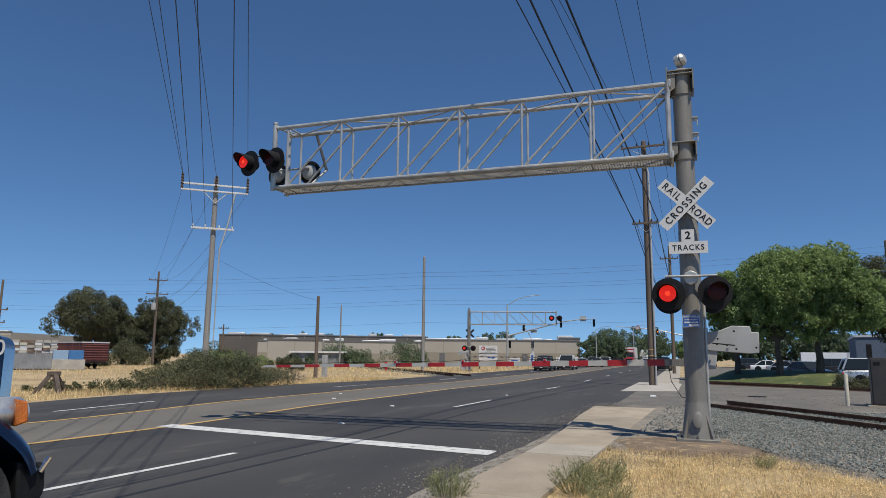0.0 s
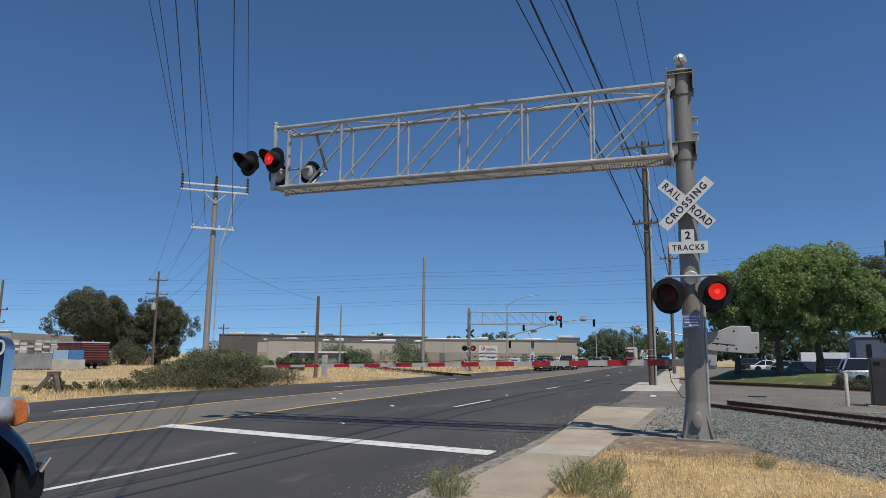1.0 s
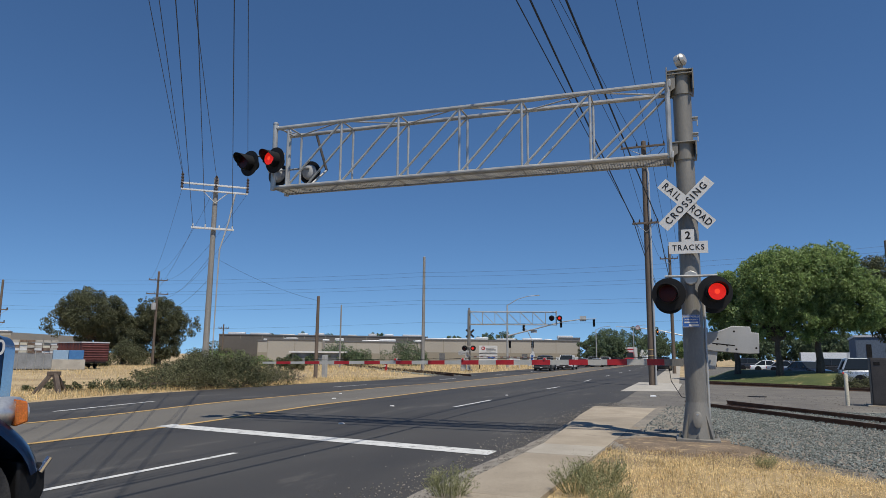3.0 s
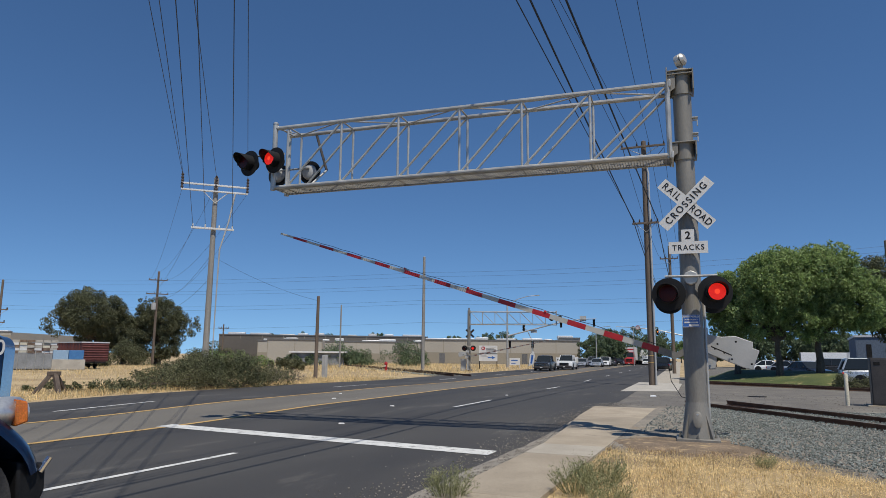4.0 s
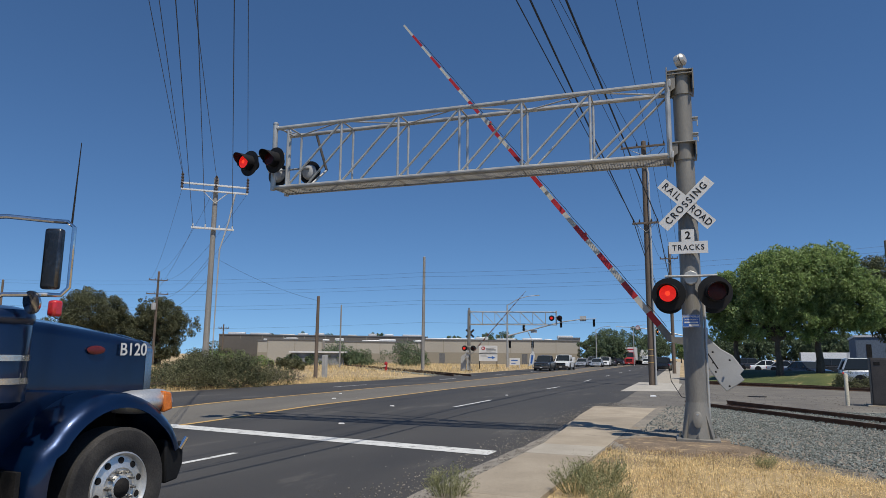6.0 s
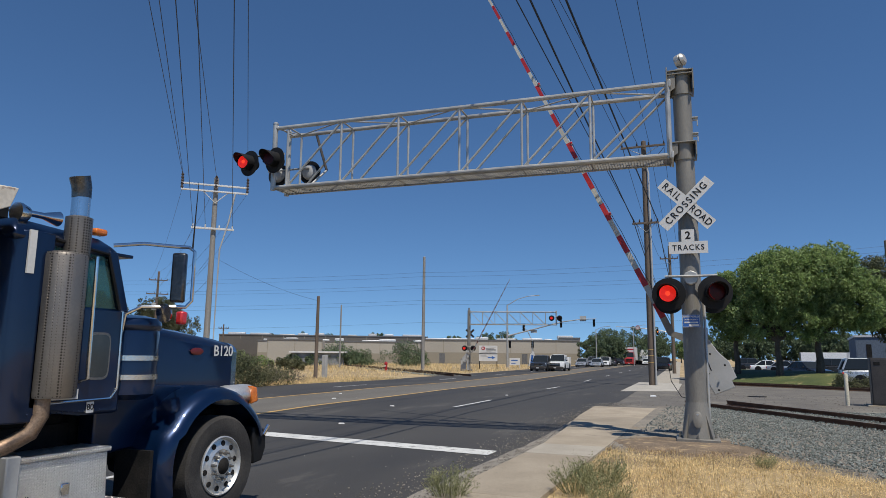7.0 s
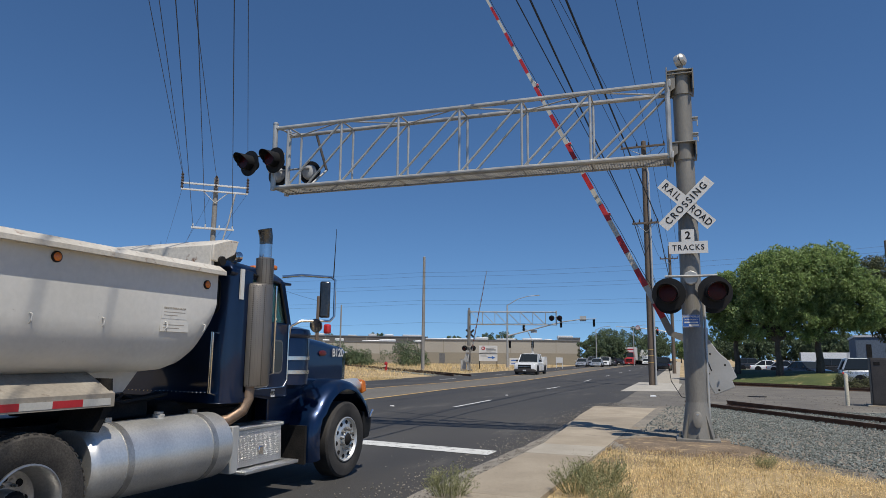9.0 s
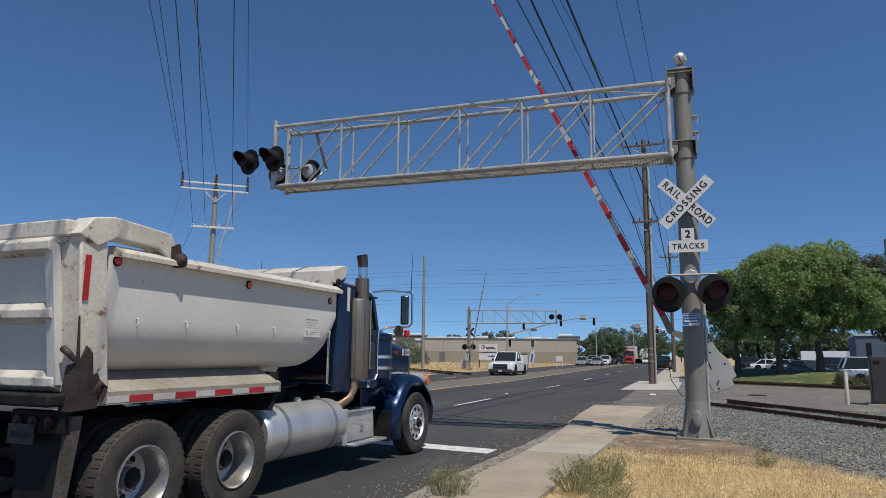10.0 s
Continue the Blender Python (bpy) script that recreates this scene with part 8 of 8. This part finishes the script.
for x in (-1.0, -0.35, 0.35, 1.0):
    part("rib", Shape().loft([[(x - 0.05, -6.64, 1.36), (x + 0.05, -6.64, 1.36), (x + 0.05, -6.72, 1.36), (x - 0.05, -6.72, 1.36)], [(x - 0.05, -6.79, 2.50), (x + 0.05, -6.79, 2.50), (x + 0.05, -6.86, 2.50), (x - 0.05, -6.86, 2.50)]]) if abs(x) > 0.9 else Shape().box(x - 0.01, x + 0.01, -6.66, -6.64, 1.36, 1.4), BOX_WHITE, tg, bevel=0.006)
part("rear_beam", Shape().box(-1.15, 1.15, -6.84, -6.72, 2.56, 2.70), BOX_RUST, dump, "white cross beam over the tailgate", bevel=0.015)
# depth past the tailgate is added, to throw shade on plate and lamps
part("rear_crossmember", Shape().box(-1.16, 1.16, -6.86, -6.5, 1.20, 1.30), DARK, dump, bevel=0.02)
# plate and bar: dirt plus the overhang's shade, both in the base colour
pl_ = part("plate", Shape().box(0.56, 0.86, -6.725, -6.715, 0.89, 1.05), TIE, dump, "dirty licence plate with a plain bar, darkened for shade")
part("text_bar", Shape().box(0.60, 0.82, -6.728, -6.7255, 0.94, 0.99), RUST_DARK, pl_)
stk = part("notice_sticker", Shape().box(1.2005, 1.202, -3.45, -3.12, 1.96, 2.08), BOX_WHITE, dump, "faded paper notice")
letters("lettering", "DISASTER DEBRIS HAULER", 0.024, GRIME, stk, pose(1.2035, -3.285, 2.06, 0, 0, 90))
for z, a, b in ((2.02, -3.42, -3.15), (1.99, -3.42, -3.25)):
    part("text_bar", Shape().box(1.2022, 1.2032, a, b, z, z + 0.006), GRIME, stk)
stk = part("notice_sticker", Shape().box(1.2005, 1.2018, -3.46, -3.10, 1.84, 1.94), BOX_WHITE, dump, "sun-faded paper notice")
for z, a, b in ((1.90, -3.42, -3.16), (1.87, -3.42, -3.22)):
    part("text_bar", Shape().box(1.2020, 1.2030, a, b, z, z + 0.006), GRIME, stk)


# ---- what moves ----
def between(table, t):
    """Smooth value at t from (time, value) pairs."""
    ts, vs = [a for a, _ in table], [b for _, b in table]
    i = max(0, min(len(ts) - 2, next((k for k in range(len(ts) - 1) if t <= ts[k + 1]), len(ts) - 2)))

    def slope(k):
        if k == 0 or k == len(ts) - 1:
            return 0.0 if k == 0 else (vs[k] - vs[k - 1]) / (ts[k] - ts[k - 1])
        a, b = (vs[k] - vs[k - 1]) / (ts[k] - ts[k - 1]), (vs[k + 1] - vs[k]) / (ts[k + 1] - ts[k])
        return 0.0 if a * b <= 0 else 2 * a * b / (a + b)

    h = ts[i + 1] - ts[i]
    u = (t - ts[i]) / h
    return (2 * u ** 3 - 3 * u * u + 1) * vs[i] + (u ** 3 - 2 * u * u + u) * h * slope(i) + (-2 * u ** 3 + 3 * u * u) * vs[i + 1] + (u ** 3 - u * u) * h * slope(i + 1)


TRUCK = [(0, 3.025), (4.0, 3.025), (4.25, 3.035), (4.5, 3.085), (5.0, 3.36), (5.5, 3.88), (6.8, 5.49), (7.0, 5.76), (7.5, 6.39), (8.0, 6.96), (8.5, 7.54), (9.0, 8.28), (9.5, 9.30), (10.0, 10.64)]
GATE = [(0, -1.3), (2.9, -1.3), (3.2, 1.8), (3.5, 7.6), (3.8, 13.9), (4.1, 19.3), (4.5, 26.0), (5.0, 35.2), (5.5, 43.9), (6.8, 63.1), (7.0, 64.3), (7.2, 65.2), (7.5, 65.5), (8.2, 63.4), (9.0, 64.0), (10.0, 64.5)]
FAR_GATE = [(0, 0), (3.4, 0), (3.8, 6), (4.1, 15), (4.5, 26), (5.0, 34), (5.5, 42), (6.8, 60), (7.5, 69), (8.2, 77), (8.8, 79.5), (10, 79.5)]
WHITE_X = [(0, -19.12), (5.6, -19.12), (6.8, -18.35), (7.5, -17.88), (8.0, -17.51), (8.4, -17.20), (8.8, -16.95), (9.4, -16.79), (10, -16.70)]
WHITE_Y = [(0, 91.6), (5.3, 91.6), (5.8, 89.9), (6.8, 83.7), (7.5, 78.4), (8.0, 73.7), (8.4, 70.0), (8.8, 65.7), (9.4, 60.8), (10, 55.9)]
DARK_X = [(0, -19.87), (5.9, -19.87), (6.8, -19.68), (7.6, -19.46), (8.0, -19.31), (8.8, -18.98), (10, -18.97)]
DARK_Y = [(0, 82.1), (5.9, 82.1), (6.8, 80.0), (7.6, 77.4), (8.0, 75.8), (8.8, 72.7), (10, 65.0)]
SWAPS = [0.45, 1.06, 1.66, 2.25, 2.83, 3.4, 3.93, 4.55, 5.15, 5.75, 6.32, 6.9, 7.5, 7.95]


def motions():
    times = [i / 15 for i in range(151)]
    walk(dump, [(t, pose(-6.0, between(TRUCK, t), 0)) for t in times])
    for w, x, y, f in TRUCK_WHEELS:
        r = 0.5 if f else 0.515
        walk(w, [(t, pose(x, y, r, -math.degrees((between(TRUCK, t) - 3.025) / r))) for t in times])
    walk(near_arm, [(t, pose(0, 0, 0, 0, between(GATE, t))) for t in times])
    walk(far_arm, [(t, pose(0, 0, 0, 0, -between(FAR_GATE, t))) for t in times])
    for body_, tx, ty, wheels, r in ((utility_truck, WHITE_X, WHITE_Y, utility_wheels, 0.40), (dark_truck, DARK_X, DARK_Y, dark_wheels, 0.39)):
        walk(body_, [(t, pose(between(tx, t), between(ty, t), 0, 0, 0, 2.9)) for t in times])
        for w in wheels:
            px, py = w.location.x, w.location.y
            walk(w, [(t, pose(px, py, r, -math.degrees((between(ty, t) - ty[0][1]) / r))) for t in times])
    for disc, i in CHANGES:
        x, y, z = disc.location
        a = 180 if i == 0 else 0
        walk(disc, [(0.0, pose(x, y, z, 0, 0, a)), (7.30, pose(x, y, z, 0, 0, a)), (7.333, pose(x, y, z, 0, 0, a + 60)), (7.366, pose(x, y, z, 0, 0, a + 120)), (7.40, pose(x, y, z, 0, 0, a + 180)), (10.0, pose(x, y, z, 0, 0, a + 180))])
    for flip, key in FLASH:
        x, y, z = flip.location
        turn = 0 if key == "a" else 180
        rows = [(0.0, pose(x, y, z, 0, 0, turn))]
        for k, s in enumerate(SWAPS):
            if k == 13 and key == "a":
                continue
            rows.append((s - 1.5 / 30, pose(x, y, z, 0, 0, turn)))
            rows.append((s - 0.5 / 30, pose(x, y, z, 0, 0, turn + 60)))
            rows.append((s + 0.5 / 30, pose(x, y, z, 0, 0, turn + 120)))
            turn += 180
            rows.append((s + 1.5 / 30, pose(x, y, z, 0, 0, turn)))
        rows.append((10.0, pose(x, y, z, 0, 0, turn)))
        walk(flip, rows)


motions()
